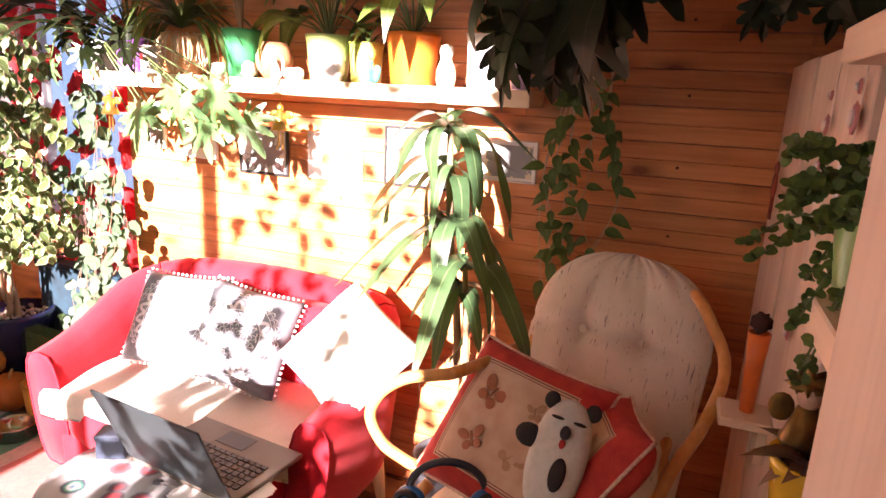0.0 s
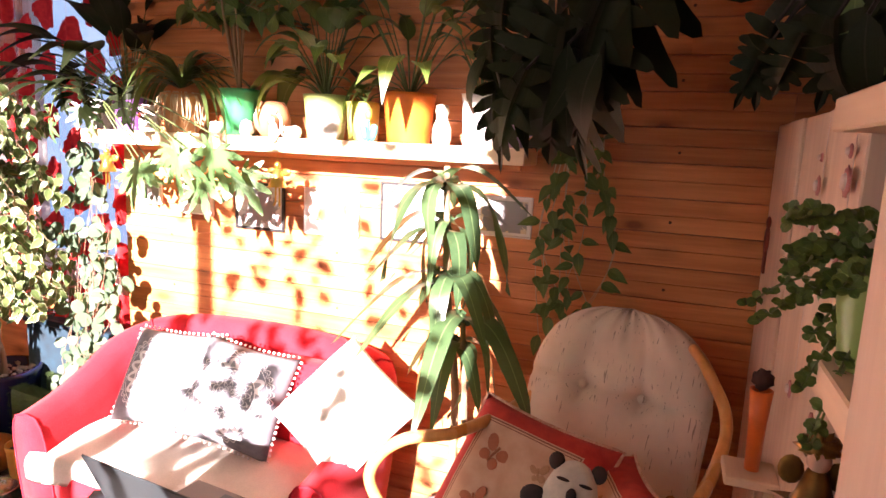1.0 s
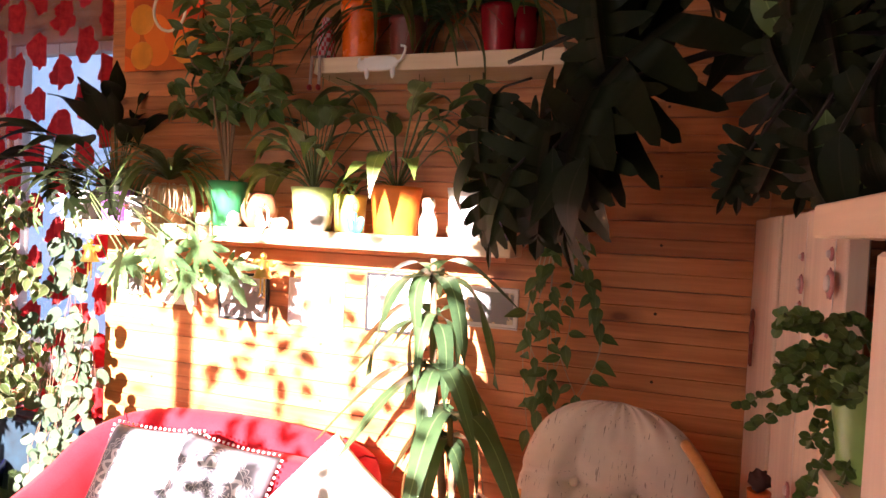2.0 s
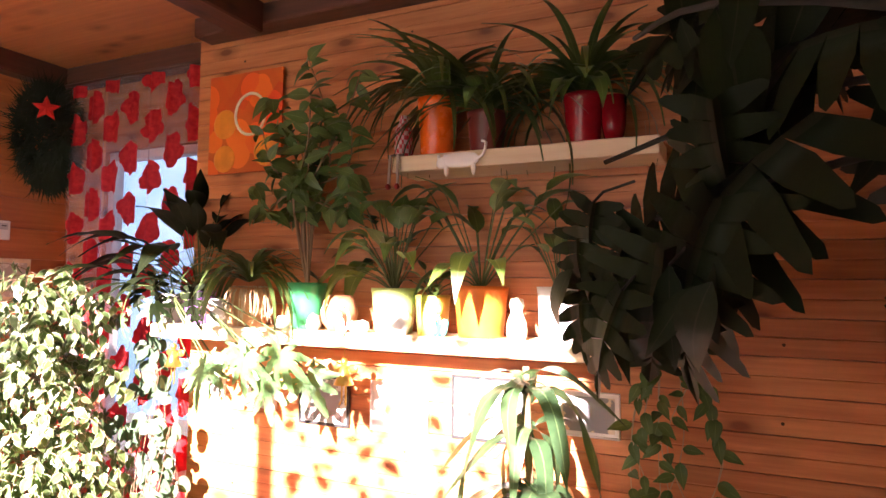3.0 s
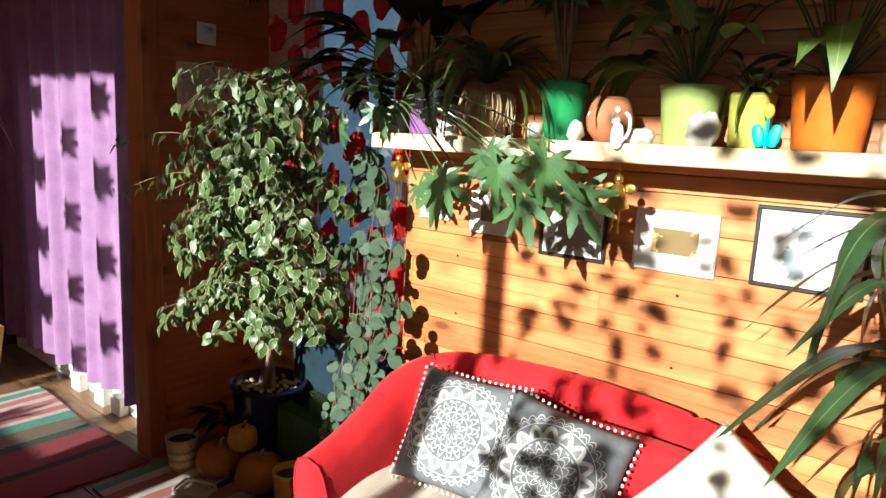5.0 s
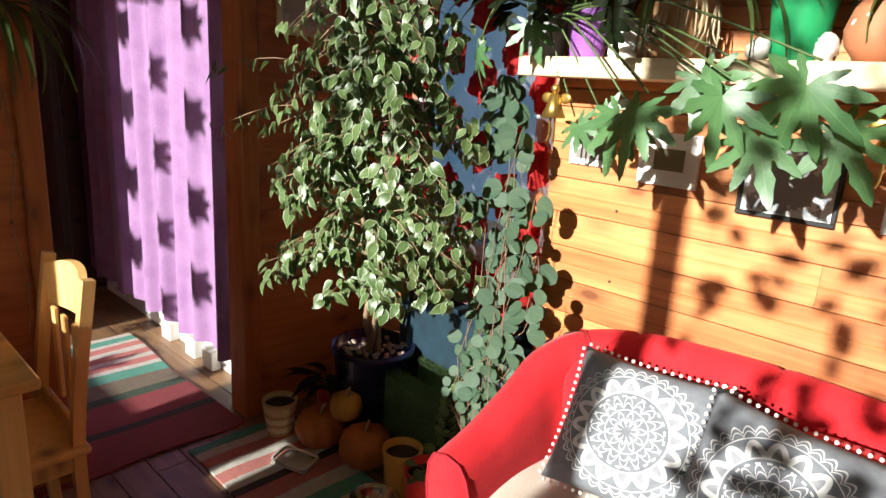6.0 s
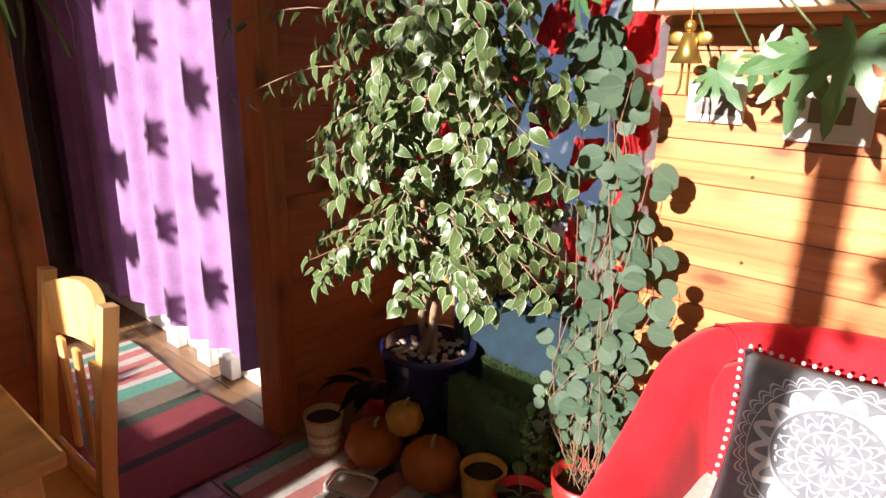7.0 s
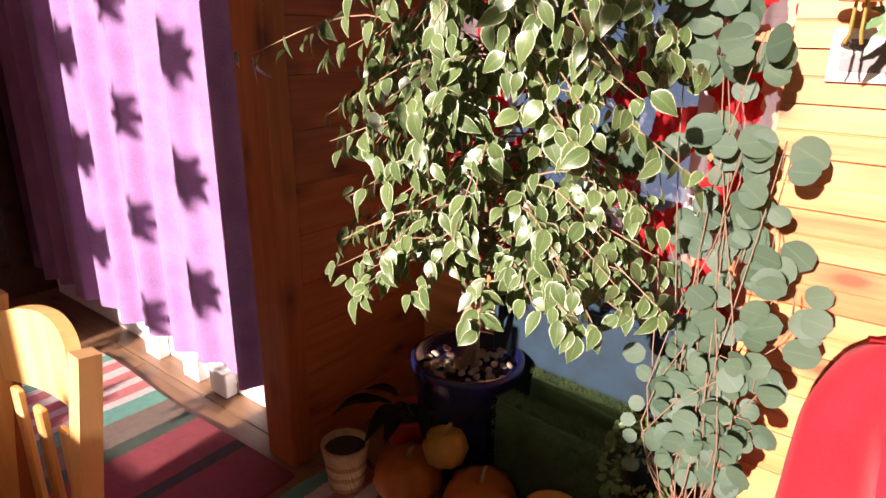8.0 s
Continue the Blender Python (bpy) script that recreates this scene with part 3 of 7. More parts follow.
part("lid", box((0.079, 0.064, 0.016), (0, 0, 0.062), 0.003), glaze("dark_card_lid", (0.04, 0.055, 0.085), 0.5), b)
b = thing("papers", "white paper sheets under the laptop edge", "paper", (-0.70, 1.13, 0.4795), turn=-25)
for k in range(3):
    part("sheet", box((0.16, 0.20, 0.0008), (0.008 * k, -0.01 * k, 0.0006 + 0.0012 * k)), M_WHITE, b)

# ---- cane armchair ----
def fleck():
    n = Net("flecked_linen")
    c = n.coords("Object")
    streak = n.noise(n.scaled(c, 160.0, 160.0, 14.0), 1.0, 2.0, 0.7)
    f = n.m("GREATER_THAN", streak, 0.66)
    base = n.ramp(n.noise(c, 9.0, 3.0), (0.3, (0.62, 0.50, 0.40)), (0.7, (0.74, 0.61, 0.49)))
    n.bump(n.noise(c, 350.0), 0.5, 0.001)
    return n.done(n.mix(n.m("MULTIPLY", f, 0.7), base, (0.16, 0.11, 0.08)), 0.95)


M_FLECK = fleck()


def cane_chair():
    """Built with its back towards +y, base at the seat's middle."""
    c = thing("armchair", "bent cane armchair with a tufted flecked beige cushion", "armchair", (-0.025, 1.43, 0), turn=-15)
    def back(u, v, o):
        a, b = 2 * u - 1, v
        wide = 0.262 * (1 - 0.06 * (1 - b)) * (1.0 if b < 0.58 else math.sqrt(max(0.0, 1 - ((b - 0.58) / 0.42) ** 3.2)) * 0.98 + 0.02)
        th = 0.13 * ((1 - a ** 6) * (1 - (2 * b - 1) ** 8)) ** 0.5
        dent = sum(0.044 * math.exp(-(((a * 0.262 - px) ** 2 + (b * 0.72 - pz) ** 2) / 0.0014)) for px, pz in ((-0.085, 0.48), (0.085, 0.48), (-0.085, 0.25), (0.085, 0.25)))
        dent += 0.016 * (math.exp(-((b * 0.72 - 0.48) / 0.012) ** 2) + math.exp(-((b * 0.72 - 0.25) / 0.012) ** 2)) + 0.012 * (math.exp(-((a * 0.262 - 0.085) / 0.012) ** 2) + math.exp(-((a * 0.262 + 0.085) / 0.012) ** 2)) * (b > 0.6)
        gath = 0.030 * math.cos(31 * a + 2 * math.sin(5 * a)) * max(0, b - 0.80) + 0.012 * noise.noise(Vector((a * 3, b * 4, 1.0)))
        sgn = -1 if o > 0 else 1
        return Vector((a * wide, sgn * (th / 2 + gath - dent * 0.8 if o > 0 else th / 2), b * 0.72))
    bm = sheet(64, 64, back, 0.02)
    bmesh.ops.remove_doubles(bm, verts=bm.verts[:], dist=0.0008)
    bmesh.ops.recalc_face_normals(bm, faces=bm.faces[:])
    cu = part("back_cushion", bm, M_FLECK, c, "thick tufted cushion with rounded top", True, at=pose(0.068, 0.20, 0.37, -21, 0, 0))
    for px, pz in ((-0.085, 0.48), (0.085, 0.48), (-0.085, 0.25), (0.085, 0.25)):
        part("button", blob((0.013, 0.007, 0.013), 12, 8, at=(px, -0.034, pz)), M_FLECK, cu, "", True)
    part("seat_cushion", blob((0.26, 0.26, 0.055), 28, 12, 4.5, (0.05, -0.02, 0.40)), M_FLECK, c, "", True)
    back = c.matrix_basis.inverted()
    hoops = ([(-0.10, 1.62, 0.80), (-0.12, 1.45, 0.825), (-0.18, 1.33, 0.824), (-0.222, 1.30, 0.82), (-0.294, 1.29, 0.80), (-0.353, 1.28, 0.753), (-0.379, 1.28, 0.687), (-0.349, 1.29, 0.617), (-0.301, 1.30, 0.583), (-0.254, 1.31, 0.564), (-0.16, 1.40, 0.50)],
             [(0.325, 1.72, 0.99), (0.350, 1.63, 0.978), (0.371, 1.60, 0.947), (0.402, 1.60, 0.888), (0.407, 1.55, 0.844), (0.389, 1.48, 0.80), (0.362, 1.42, 0.753), (0.333, 1.36, 0.722), (0.310, 1.32, 0.685), (0.29, 1.29, 0.60), (0.28, 1.30, 0.40)])
    for s, path in zip((-1, 1), hoops):
        part("arm_hoop", tube(curve([back @ Vector(p) for p in path], 60), 0.0145, 10), M_RATTAN, c, "glossy bent cane hoop", True)
        part("back_post", tube(curve([(0.05 + s * 0.24, 0.20, 0.0), (0.05 + s * 0.235, 0.20, 0.40), (0.05 + s * 0.21, 0.30, 0.74), (0.05 + s * 0.15, 0.44, 0.96)], 30), 0.0165, 10), M_RATTAN, c, "", True)
        part("front_leg", tube(curve([(0.05 + s * 0.22, -0.16, 0.52), (0.05 + s * 0.28, -0.24, 0.38), (0.05 + s * 0.29, -0.27, 0.0)], 12), 0.0165, 10), M_RATTAN, c, "", True)
        part("side_rail", tube([(0.05 + s * 0.275, -0.24, 0.335), (0.05 + s * 0.245, 0.20, 0.335)], 0.0145, 10), M_RATTAN, c, "", True)
    part("top_rail", tube(curve([(-0.10, 0.44, 0.96), (0.05, 0.46, 0.985), (0.20, 0.44, 0.96)], 12), 0.0165, 10), M_RATTAN, c, "", True)
    for y in (-0.24, 0.22):
        part("cross_rail", tube([(-0.21, y, 0.335), (0.31, y, 0.335)], 0.0145, 10), M_RATTAN, c, "", True)


cane_chair()


def tapestry():
    n = Net("butterfly_tapestry")
    uv = n.node("ShaderNodeSeparateXYZ", Vector=n.coords("UV"))
    x, y = n.m("ABSOLUTE", n.m("SUBTRACT", uv.outputs[0], 0.5)), n.m("ABSOLUTE", n.m("SUBTRACT", uv.outputs[1], 0.5))
    r = n.m("MAXIMUM", x, y)
    c = n.coords("Object")
    tan = n.ramp(n.noise(c, 18.0, 4.0), (0.3, (0.50, 0.30, 0.19)), (0.7, (0.62, 0.42, 0.29)))
    col = n.mix(n.m("GREATER_THAN", r, 0.36), tan, n.ramp(n.noise(c, 30.0), (0.3, (0.40, 0.03, 0.025)), (0.7, (0.55, 0.05, 0.035))))
    for lo, hi in ((0.325, 0.332), (0.342, 0.352)):
        band = n.m("MULTIPLY", n.m("GREATER_THAN", r, lo), n.m("LESS_THAN", r, hi))
        col = n.mix(band, col, (0.24, 0.10, 0.06))
    n.bump(n.noise(c, 420.0), 0.5, 0.001)
    return n.done(col, 0.95)


M_TAPESTRY = tapestry()
M_CORD = cloth("twisted_cord", (0.72, 0.55, 0.42), (0.45, 0.18, 0.12), 500.0)
M_WING = [cloth("wing_brick", (0.42, 0.16, 0.09)), cloth("wing_tan", (0.46, 0.27, 0.16))]


def butterfly(parent, x, z, size, turn, mat, y):
    """A stitched butterfly: two pairs of wings as thin raised outlines."""
    bm = bmesh.new()
    for s in (-1, 1):
        for (cx, cz, rx, rz, rot) in ((0.42, 0.32, 0.40, 0.26, 0.7), (0.30, -0.26, 0.26, 0.24, -0.6)):
            wing = blob((rx * size, 0.0022, rz * size), 14, 6)
            wing.transform(Matrix.Translation((s * cx * size, 0, cz * size)) @ Matrix.Rotation(-rot * s, 4, "Y"))
            join(bm, wing)
    tube([(0, 0, -0.35 * size), (0, 0, 0.4 * size)], 0.003, 5, bm)
    part("stitched_butterfly", bm, mat, parent, at=pose(x, y, z, 0, turn, 0))


def tapestry_cushion(centre, right, up, w=0.36):
    p = thing("cushion", "red-bordered tapestry cushion with butterflies and twisted cord", "cushion", group="butterfly cushions")
    t = 0.13
    part("cover", pillow_body(w, w, t), M_TAPESTRY, p, "", True)
    rim = []
    for k in range(80):
        q = k / 20
        i, s = int(q) % 4, 2 * (q % 1) - 1
        e = w / 2 * (1 - 0.07 * (1 - s * s)) + 0.002
        rim.append([(s * w / 2, 0.0, e), (e, 0.0, -s * w / 2), (-s * w / 2, 0.0, -e), (-e, 0.0, s * w / 2)][i])
    part("cord", tube(rim, 0.0042, 6, closed=True), M_CORD, p, "", True)
    for k, (bx, bz, sz, tn) in enumerate(((-0.06, 0.05, 0.055, 25), (0.06, 0.055, 0.035, -20), (-0.05, -0.06, 0.045, -35), (0.055, -0.055, 0.045, 40))):
        butterfly(p, bx, bz, sz, tn, M_WING[k % 2], -t / 2 * (1 - (2 * bx / w) ** 4) ** 0.5 * (1 - (2 * bz / w) ** 4) ** 0.5 - 0.001)
    place(p, centre, right, up)


tapestry_cushion((-0.036, 1.335, 0.70), (0.362, -0.14, -0.026), (0.015, 0.22, 0.262), 0.375)
tapestry_cushion((0.158, 1.285, 0.685), (0.067, -0.32, 0.061), (0.55, 0.20, 0.82), 0.32)


def plush():
    """A soft panda-like toy, one plain mesh with light and dark cloth."""
    bm = blob((0.058, 0.045, 0.12), 24, 16, 2.3)
    for f in bm.faces:
        f.material_index = 0
    def add(size, at, idx):
        o = blob(size, 12, 8)
        for f in o.faces:
            f.material_index = idx
        bmesh.ops.translate(o, vec=at, verts=o.verts)
        join(bm, o)
    for at, size in (((-0.042, 0, 0.108), (0.016, 0.012, 0.018)), ((0.042, 0, 0.108), (0.016, 0.012, 0.018)), ((-0.066, -0.01, 0.028), (0.028, 0.018, 0.024)), ((0.008, -0.045, -0.02), (0.016, 0.010, 0.034)),
                     ((0.0, -0.047, 0.062), (0.010, 0.006, 0.014)), ((-0.022, -0.040, 0.085), (0.013, 0.004, 0.0035)), ((0.022, -0.040, 0.085), (0.013, 0.004, 0.0035))):
        add(size, at, 1)
    add((0.006, 0.004, 0.010), (0.0, -0.047, 0.040), 2)
    mats = [cloth("plush_white", (0.66, 0.62, 0.54), None, 300.0), cloth("plush_dark", (0.05, 0.04, 0.04), None, 300.0), cloth("plush_red", (0.55, 0.05, 0.05))]
    ob = part("plush_toy", bm, mats, None, smooth=True)
    tagged(ob, "white and dark plush panda toy leaning on the cushions", "plush toy")
    place(ob, (0.098, 1.165, 0.765), (1, 0.05, -0.18), (0.16, 0.35, 1.0))


plush()


def headphones():
    h = thing("headphones", "blue over-ear headphones lying on the chair", "headphones", (-0.13, 1.17, 0.545), turn=20)
    blue = glaze("blue_plastic", (0.02, 0.12, 0.32), 0.3)
    part("headband", tube([(0.085 * math.cos(a), 0.02, 0.06 + 0.075 * math.sin(a)) for a in (math.pi * k / 18 for k in range(19))], 0.009, 8), glaze("dark_band", (0.02, 0.025, 0.04), 0.4), h, "", True)
    for s in (-1, 1):
        cup = part("ear_cup", lathe([(0, 0), (0.036, 0.0), (0.040, 0.008), (0.036, 0.022), (0, 0.024)], 20), blue, h, "", True, at=pose(s * 0.075, 0.015, 0.035, 80, 0, s * 30))
        part("ear_pad", tube([(0.028 * math.cos(a), 0.028 * math.sin(a), 0.026) for a in (2 * math.pi * k / 18 for k in range(18))], 0.009, 8, closed=True), M_KEYS, cup, "", True)


headphones()

# ---- wall shelves ----
def wall_shelf(x0, x1, z, label):
    s = thing("wall_shelf", label, "shelf", ((x0 + x1) / 2, 1.835, z), group="wall shelves")
    part("board", box((x1 - x0, 0.18, 0.05), (0, 0.09, 0.0), 0.003), M_SHELF, s, "thick pale shelf board")
    part("cleat", box((x1 - x0 - 0.10, 0.016, 0.022), (0, 0.178, -0.036), 0.002), M_PINE, s)


wall_shelf(-1.91, -0.18, 1.455, "long pale wooden shelf holding potted plants")
wall_shelf(-0.86, -0.05, 2.017, "upper pale wooden shelf holding plant pots")

# ---- pictures on the wall ----
def sketch(name, paper, ink, scale, amount=0.5, second=None):
    """A small drawn picture: soft dark patches on paper."""
    n = Net(name)
    c = n.coords("Object")
    f = n.noise(c, scale, 5.0, 0.65)
    uv = n.node("ShaderNodeVectorMath")
    uv.operation = "LENGTH"
    n.put(uv, 0, n.scaled(c, 1, 0, 1))
    near = n.m("SUBTRACT", 1.0, n.m("MULTIPLY", uv.outputs["Value"], 11.0))
    fac = n.m("MULTIPLY", n.m("GREATER_THAN", n.m("ADD", f, n.m("MULTIPLY", near, 0.25)), 1 - amount), 0.9)
    base = paper if second is None else n.mix(n.noise(c, 30.0), paper, second)
    return n.done(n.mix(fac, base, ink), 0.75)


M_BLACKFRAME = glaze("black_frame", (0.02, 0.02, 0.02), 0.35)
M_MAT = glaze("passepartout", (0.76, 0.74, 0.71), 0.85, 0, 0.05)


def picture(x0, x1, z0, z1, art, frame_mat, bar, label, mat_w=0.02, y=2.026):
    w, h = x1 - x0, z1 - z0
    p = thing("picture", label, "picture", ((x0 + x1) / 2, y, (z0 + z1) / 2))
    fr = box((w, 0.012, bar), (0, -0.006, h / 2 - bar / 2), 0.002)
    box((w, 0.012, bar), (0, -0.006, -h / 2 + bar / 2), 0.002, fr)
    box((bar, 0.012, h - 2 * bar), (-w / 2 + bar / 2, -0.006, 0), 0.002, fr)
    box((bar, 0.012, h - 2 * bar), (w / 2 - bar / 2, -0.006, 0), 0.002, fr)
    part("frame", fr, frame_mat, p)
    part("mount", box((w - 2 * bar, 0.004, h - 2 * bar), (0, -0.003, 0)), M_MAT, p)
    part("artwork", box((w - 2 * bar - 2 * mat_w, 0.002, h - 2 * bar - 2 * mat_w), (0, -0.006, 0)), art, p)
    return p


picture(-1.83, -1.70, 1.19, 1.285, sketch("ink_cat", (0.78, 0.76, 0.70), (0.12, 0.10, 0.09), 26.0, 0.42), M_MAT, 0.006, "small ink drawing of a cat on white card", 0.012)
picture(-1.61, -1.445, 1.165, 1.304, sketch("landscape_art", (0.42, 0.40, 0.22), (0.14, 0.13, 0.08), 18.0, 0.5, (0.55, 0.30, 0.20)), M_MAT, 0.006, "small framed landscape picture with a white mount", 0.035)
picture(-1.34, -1.12, 1.128, 1.308, sketch("grey_photo", (0.62, 0.62, 0.63), (0.22, 0.22, 0.23), 12.0, 0.45), M_BLACKFRAME, 0.011, "black-framed grey photograph behind glass", 0.004)
picture(-1.035, -0.81, 1.135, 1.305, sketch("gold_cat", (0.60, 0.42, 0.13), (0.16, 0.10, 0.04), 28.0, 0.45, (0.78, 0.62, 0.30)), M_MAT, 0.004, "unframed white sheet with an ochre cat drawing", 0.046)
picture(-0.725, -0.475, 1.14, 1.345, sketch("pale_print", (0.72, 0.73, 0.74), (0.34, 0.38, 0.42), 12.0, 0.4), M_BLACKFRAME, 0.010, "dark-framed pale print on the board wall", 0.02)
picture(-0.375, -0.185, 1.19, 1.325, sketch("harbour_art", (0.55, 0.58, 0.58), (0.20, 0.22, 0.24), 20.0, 0.5, (0.75, 0.50, 0.10)), M_MAT, 0.006, "small picture in grey and yellow", 0.01)


def orange_poster():
    n = Net("citrus_poster")
    v = n.tree.nodes.new("ShaderNodeTexVoronoi")
    c = n.coords("Object")
    n.put(v, "Vector", n.scaled(c, 8.0, 0.01, 8.0))
    n.put(v, "Scale", 1.0)
    rnd = n.node("ShaderNodeSeparateColor", Color=v.outputs["Color"]).outputs[0]
    body = n.mix(rnd, (0.78, 0.07, 0.010), (0.85, 0.22, 0.015))
    col = n.mix(n.m("MULTIPLY", n.m("GREATER_THAN", v.outputs["Distance"], 0.5), 0.6), body, (0.40, 0.06, 0.01))
    return n.done(col, 0.4)


pst = thing("poster", "bright orange poster of citrus fruit on the board wall", "poster", (-1.625, 2.004, 2.27))
part("sheet", box((0.37, 0.008, 0.40), (0, 0, 0), 0.001), orange_poster(), pst)
part("fruit_slice", tube([(0.03 + 0.075 * math.cos(a), -0.005, 0.03 + 0.082 * math.sin(a)) for a in (2 * math.pi * k / 28 for k in range(28))], 0.006, 6, closed=True), glaze("rind", (0.88, 0.78, 0.52), 0.5), pst, "pale rind of an orange slice", True)
for x, z, r in ((-0.10, 0.0, 0.06), (-0.10, -0.14, 0.055), (0.11, -0.12, 0.06)):
    part("fruit", blob((r, 0.004, r), 20, 8, at=(x, -0.004, z)), glaze("printed_orange", (0.85, 0.30, 0.02), 0.4), pst, "", True)

# ---- things on the west wall ----
sw = thing("thermostat", "white square room thermostat on the pine wall", "thermostat", (-2.972, 1.885, 1.87))
part("plate", box((0.012, 0.088, 0.09), (0, 0, 0), 0.003), M_WHITE, sw)
part("dial", box((0.006, 0.045, 0.030), (0.008, 0.008, 0.018), 0.001), glaze("dial_grey", (0.60, 0.60, 0.58), 0.4), sw)
part("marking", box((0.002, 0.020, 0.004), (0.012, 0.012, 0.020)), M_BLACKFRAME, sw)
pp = thing("framed_print", "pale framed print hanging on the pine wall", "picture", (-2.975, 1.89, 1.64))
part("frame", box((0.012, 0.29, 0.20), (0, 0, 0), 0.003), M_SHELF, pp)
part("sheet", box((0.004, 0.25, 0.16), (0.007, 0, 0)), sketch("faded_text", (0.66, 0.60, 0.52), (0.45, 0.38, 0.32), 40.0, 0.45), pp)
# ---- leaves ----
L_FICUS = leafy("variegated_ficus", (0.036, 0.078, 0.022), (0.13, 0.18, 0.06), border=(0.41, 0.45, 0.29))
L_ROUND = leafy("blue_green_leaf", (0.034, 0.070, 0.042), (0.080, 0.120, 0.070), vein=(0.09, 0.14, 0.07), gloss=0.6, shine=0.35)
L_SPLIT = leafy("split_leaf", (0.045, 0.12, 0.045), (0.10, 0.20, 0.07), gloss=0.35)
# Greens taken down to near black: shade is put into this leaf colour.
L_SHADED = leafy("shaded_leaf", (0.006, 0.010, 0.004), (0.014, 0.019, 0.007), vein=(0.03, 0.028, 0.016), gloss=0.5, shine=0.10)
L_MID = leafy("mid_leaf", (0.04, 0.085, 0.02), (0.09, 0.15, 0.035), gloss=0.4)
L_LILY = leafy("lily_leaf", (0.06, 0.12, 0.02), (0.13, 0.20, 0.038), vein=(0.30, 0.36, 0.12), gloss=0.4)
L_DRAC = leafy("dracaena_leaf", (0.022, 0.05, 0.022), (0.06, 0.115, 0.045), vein=(0.20, 0.30, 0.12), gloss=0.3)
L_GRASS = leafy("strap_leaf", (0.035, 0.06, 0.018), (0.08, 0.12, 0.03), gloss=0.4)
SHAPES = {
    "ovate": lambda s: math.sin(math.pi * s ** 0.75) * (1 - 0.25 * s) if s < 0.9 else (1 - s) * 3.0 * 0.5 + 0.02,
    "lance": lambda s: math.sin(math.pi * s ** 0.7) ** 1.0 * (1 - 0.35 * s),
    "round": lambda s: math.sqrt(max(0.0, 1 - (2 * s - 1) ** 2)),
    "strap": lambda s: min(1.0, 0.45 + s * 3) * (1 - s ** 3),
}


def leaf_bm(width, droop, fold, shape="ovate", seg=6, wave=0.0):
    """A leaf of length 1 along +y, lying in x-y, bent down by droop and folded along its rib."""
    bm = bmesh.new()
    uv = bm.loops.layers.uv.new("UVMap")
    rows = []
    for i in range(seg + 1):
        s = i / seg
        w = max(0.006, SHAPES[shape](s) * width / 2)
        if droop > 1.2:
            bends = [droop * (1 - (1 - j / 60) ** (3.4 if width > 0.1 and shape == "strap" else 1.4)) for j in range(60)]
            y = sum(math.cos(a) for a in bends[:int(60 * s)]) / 60
            z = -sum(math.sin(a) for a in bends[:int(60 * s)]) / 60
        else:
            y, z = s * (1 - 0.2 * droop * s), -droop * s * s * 0.6
        rows.append([bm.verts.new((k * w, y, z + abs(k) * w * fold + wave * math.sin(9 * s + 2 * k) * abs(k))) for k in (-1, 0, 1)])
    for i in range(seg):
        for k in range(2):
            f = bm.faces.new((rows[i][k], rows[i][k + 1], rows[i + 1][k + 1], rows[i + 1][k]))
            f.smooth = True
            for l, (a, b) in zip(f.loops, ((i, k), (i, k + 1), (i + 1, k + 1), (i + 1, k))):
                l[uv].uv = (b / 2, a / seg)
    return bm


def split_bm(lobes=6, width=0.85, droop=0.35, seed=1):
    """A deeply cut leaf: slender lobes along a rib, the tip one longest."""
    rng = random.Random(seed)
    bm = bmesh.new()
    uv = bm.loops.layers.uv.new("UVMap")
    def bend(x, y):
        return (x, y * (1 - 0.15 * droop * y), -droop * y * y * 0.6 - 0.25 * x * x)
    def add(pts, us):
        vs = [bm.verts.new(bend(*p)) for p in pts]
        f = bm.faces.new(vs)
        f.smooth = True
        for l, u in zip(f.loops, us):
            l[uv].uv = u
    for side in (-1, 1):
        for i in range(lobes):
            s0, s1 = i / (lobes + 1) * 0.9, (i + 1) / (lobes + 1) * 0.9
            t = (i + 0.5) / lobes
            ln = width / 2 * (0.75 + 0.5 * math.sin(math.pi * min(1, t * 0.9 + 0.1))) * rng.uniform(0.9, 1.1) * (1 - 0.35 * t)
            ang = radians(-28 + 75 * t)
            dx, dy = math.cos(ang), math.sin(ang)
            nx, ny = -dy, dx
            mid = (s0 + s1) / 2
            wd = (s1 - s0) * 0.74
            p = lambda a, b: (side * (dx * a + nx * b), mid + dy * a + ny * b)
            sp = (s1 - s0) * 0.56
            add([(0, s0), p(ln * 0.45, -sp), p(ln * 0.45, sp), (0, s1)], [(0.5, 0), (0.6, 0), (0.6, 1), (0.5, 1)])
            add([p(ln * 0.45, -sp), p(ln * 0.72, -wd * 0.52), p(ln * 0.76, wd * 0.50), p(ln * 0.45, sp)], [(0.6, 0), (0.8, 0), (0.8, 1), (0.6, 1)])
            add([p(ln * 0.72, -wd * 0.52), p(ln * 0.92, -wd * 0.36), p(ln * 1.03, wd * 0.02), p(ln * 0.95, wd * 0.34), p(ln * 0.76, wd * 0.50)], [(0.8, 0), (0.9, 0), (0.95, 0.5), (0.9, 1), (0.8, 1)])
        add([(0, 0.74), (side * 0.075 * width, 0.80), (side * 0.07 * width, 0.92), (0, 1.04)], [(0.5, 0), (0.7, 0), (0.7, 1), (0.5, 1)])
    bmesh.ops.remove_doubles(bm, verts=bm.verts[:], dist=0.002)
    return bm


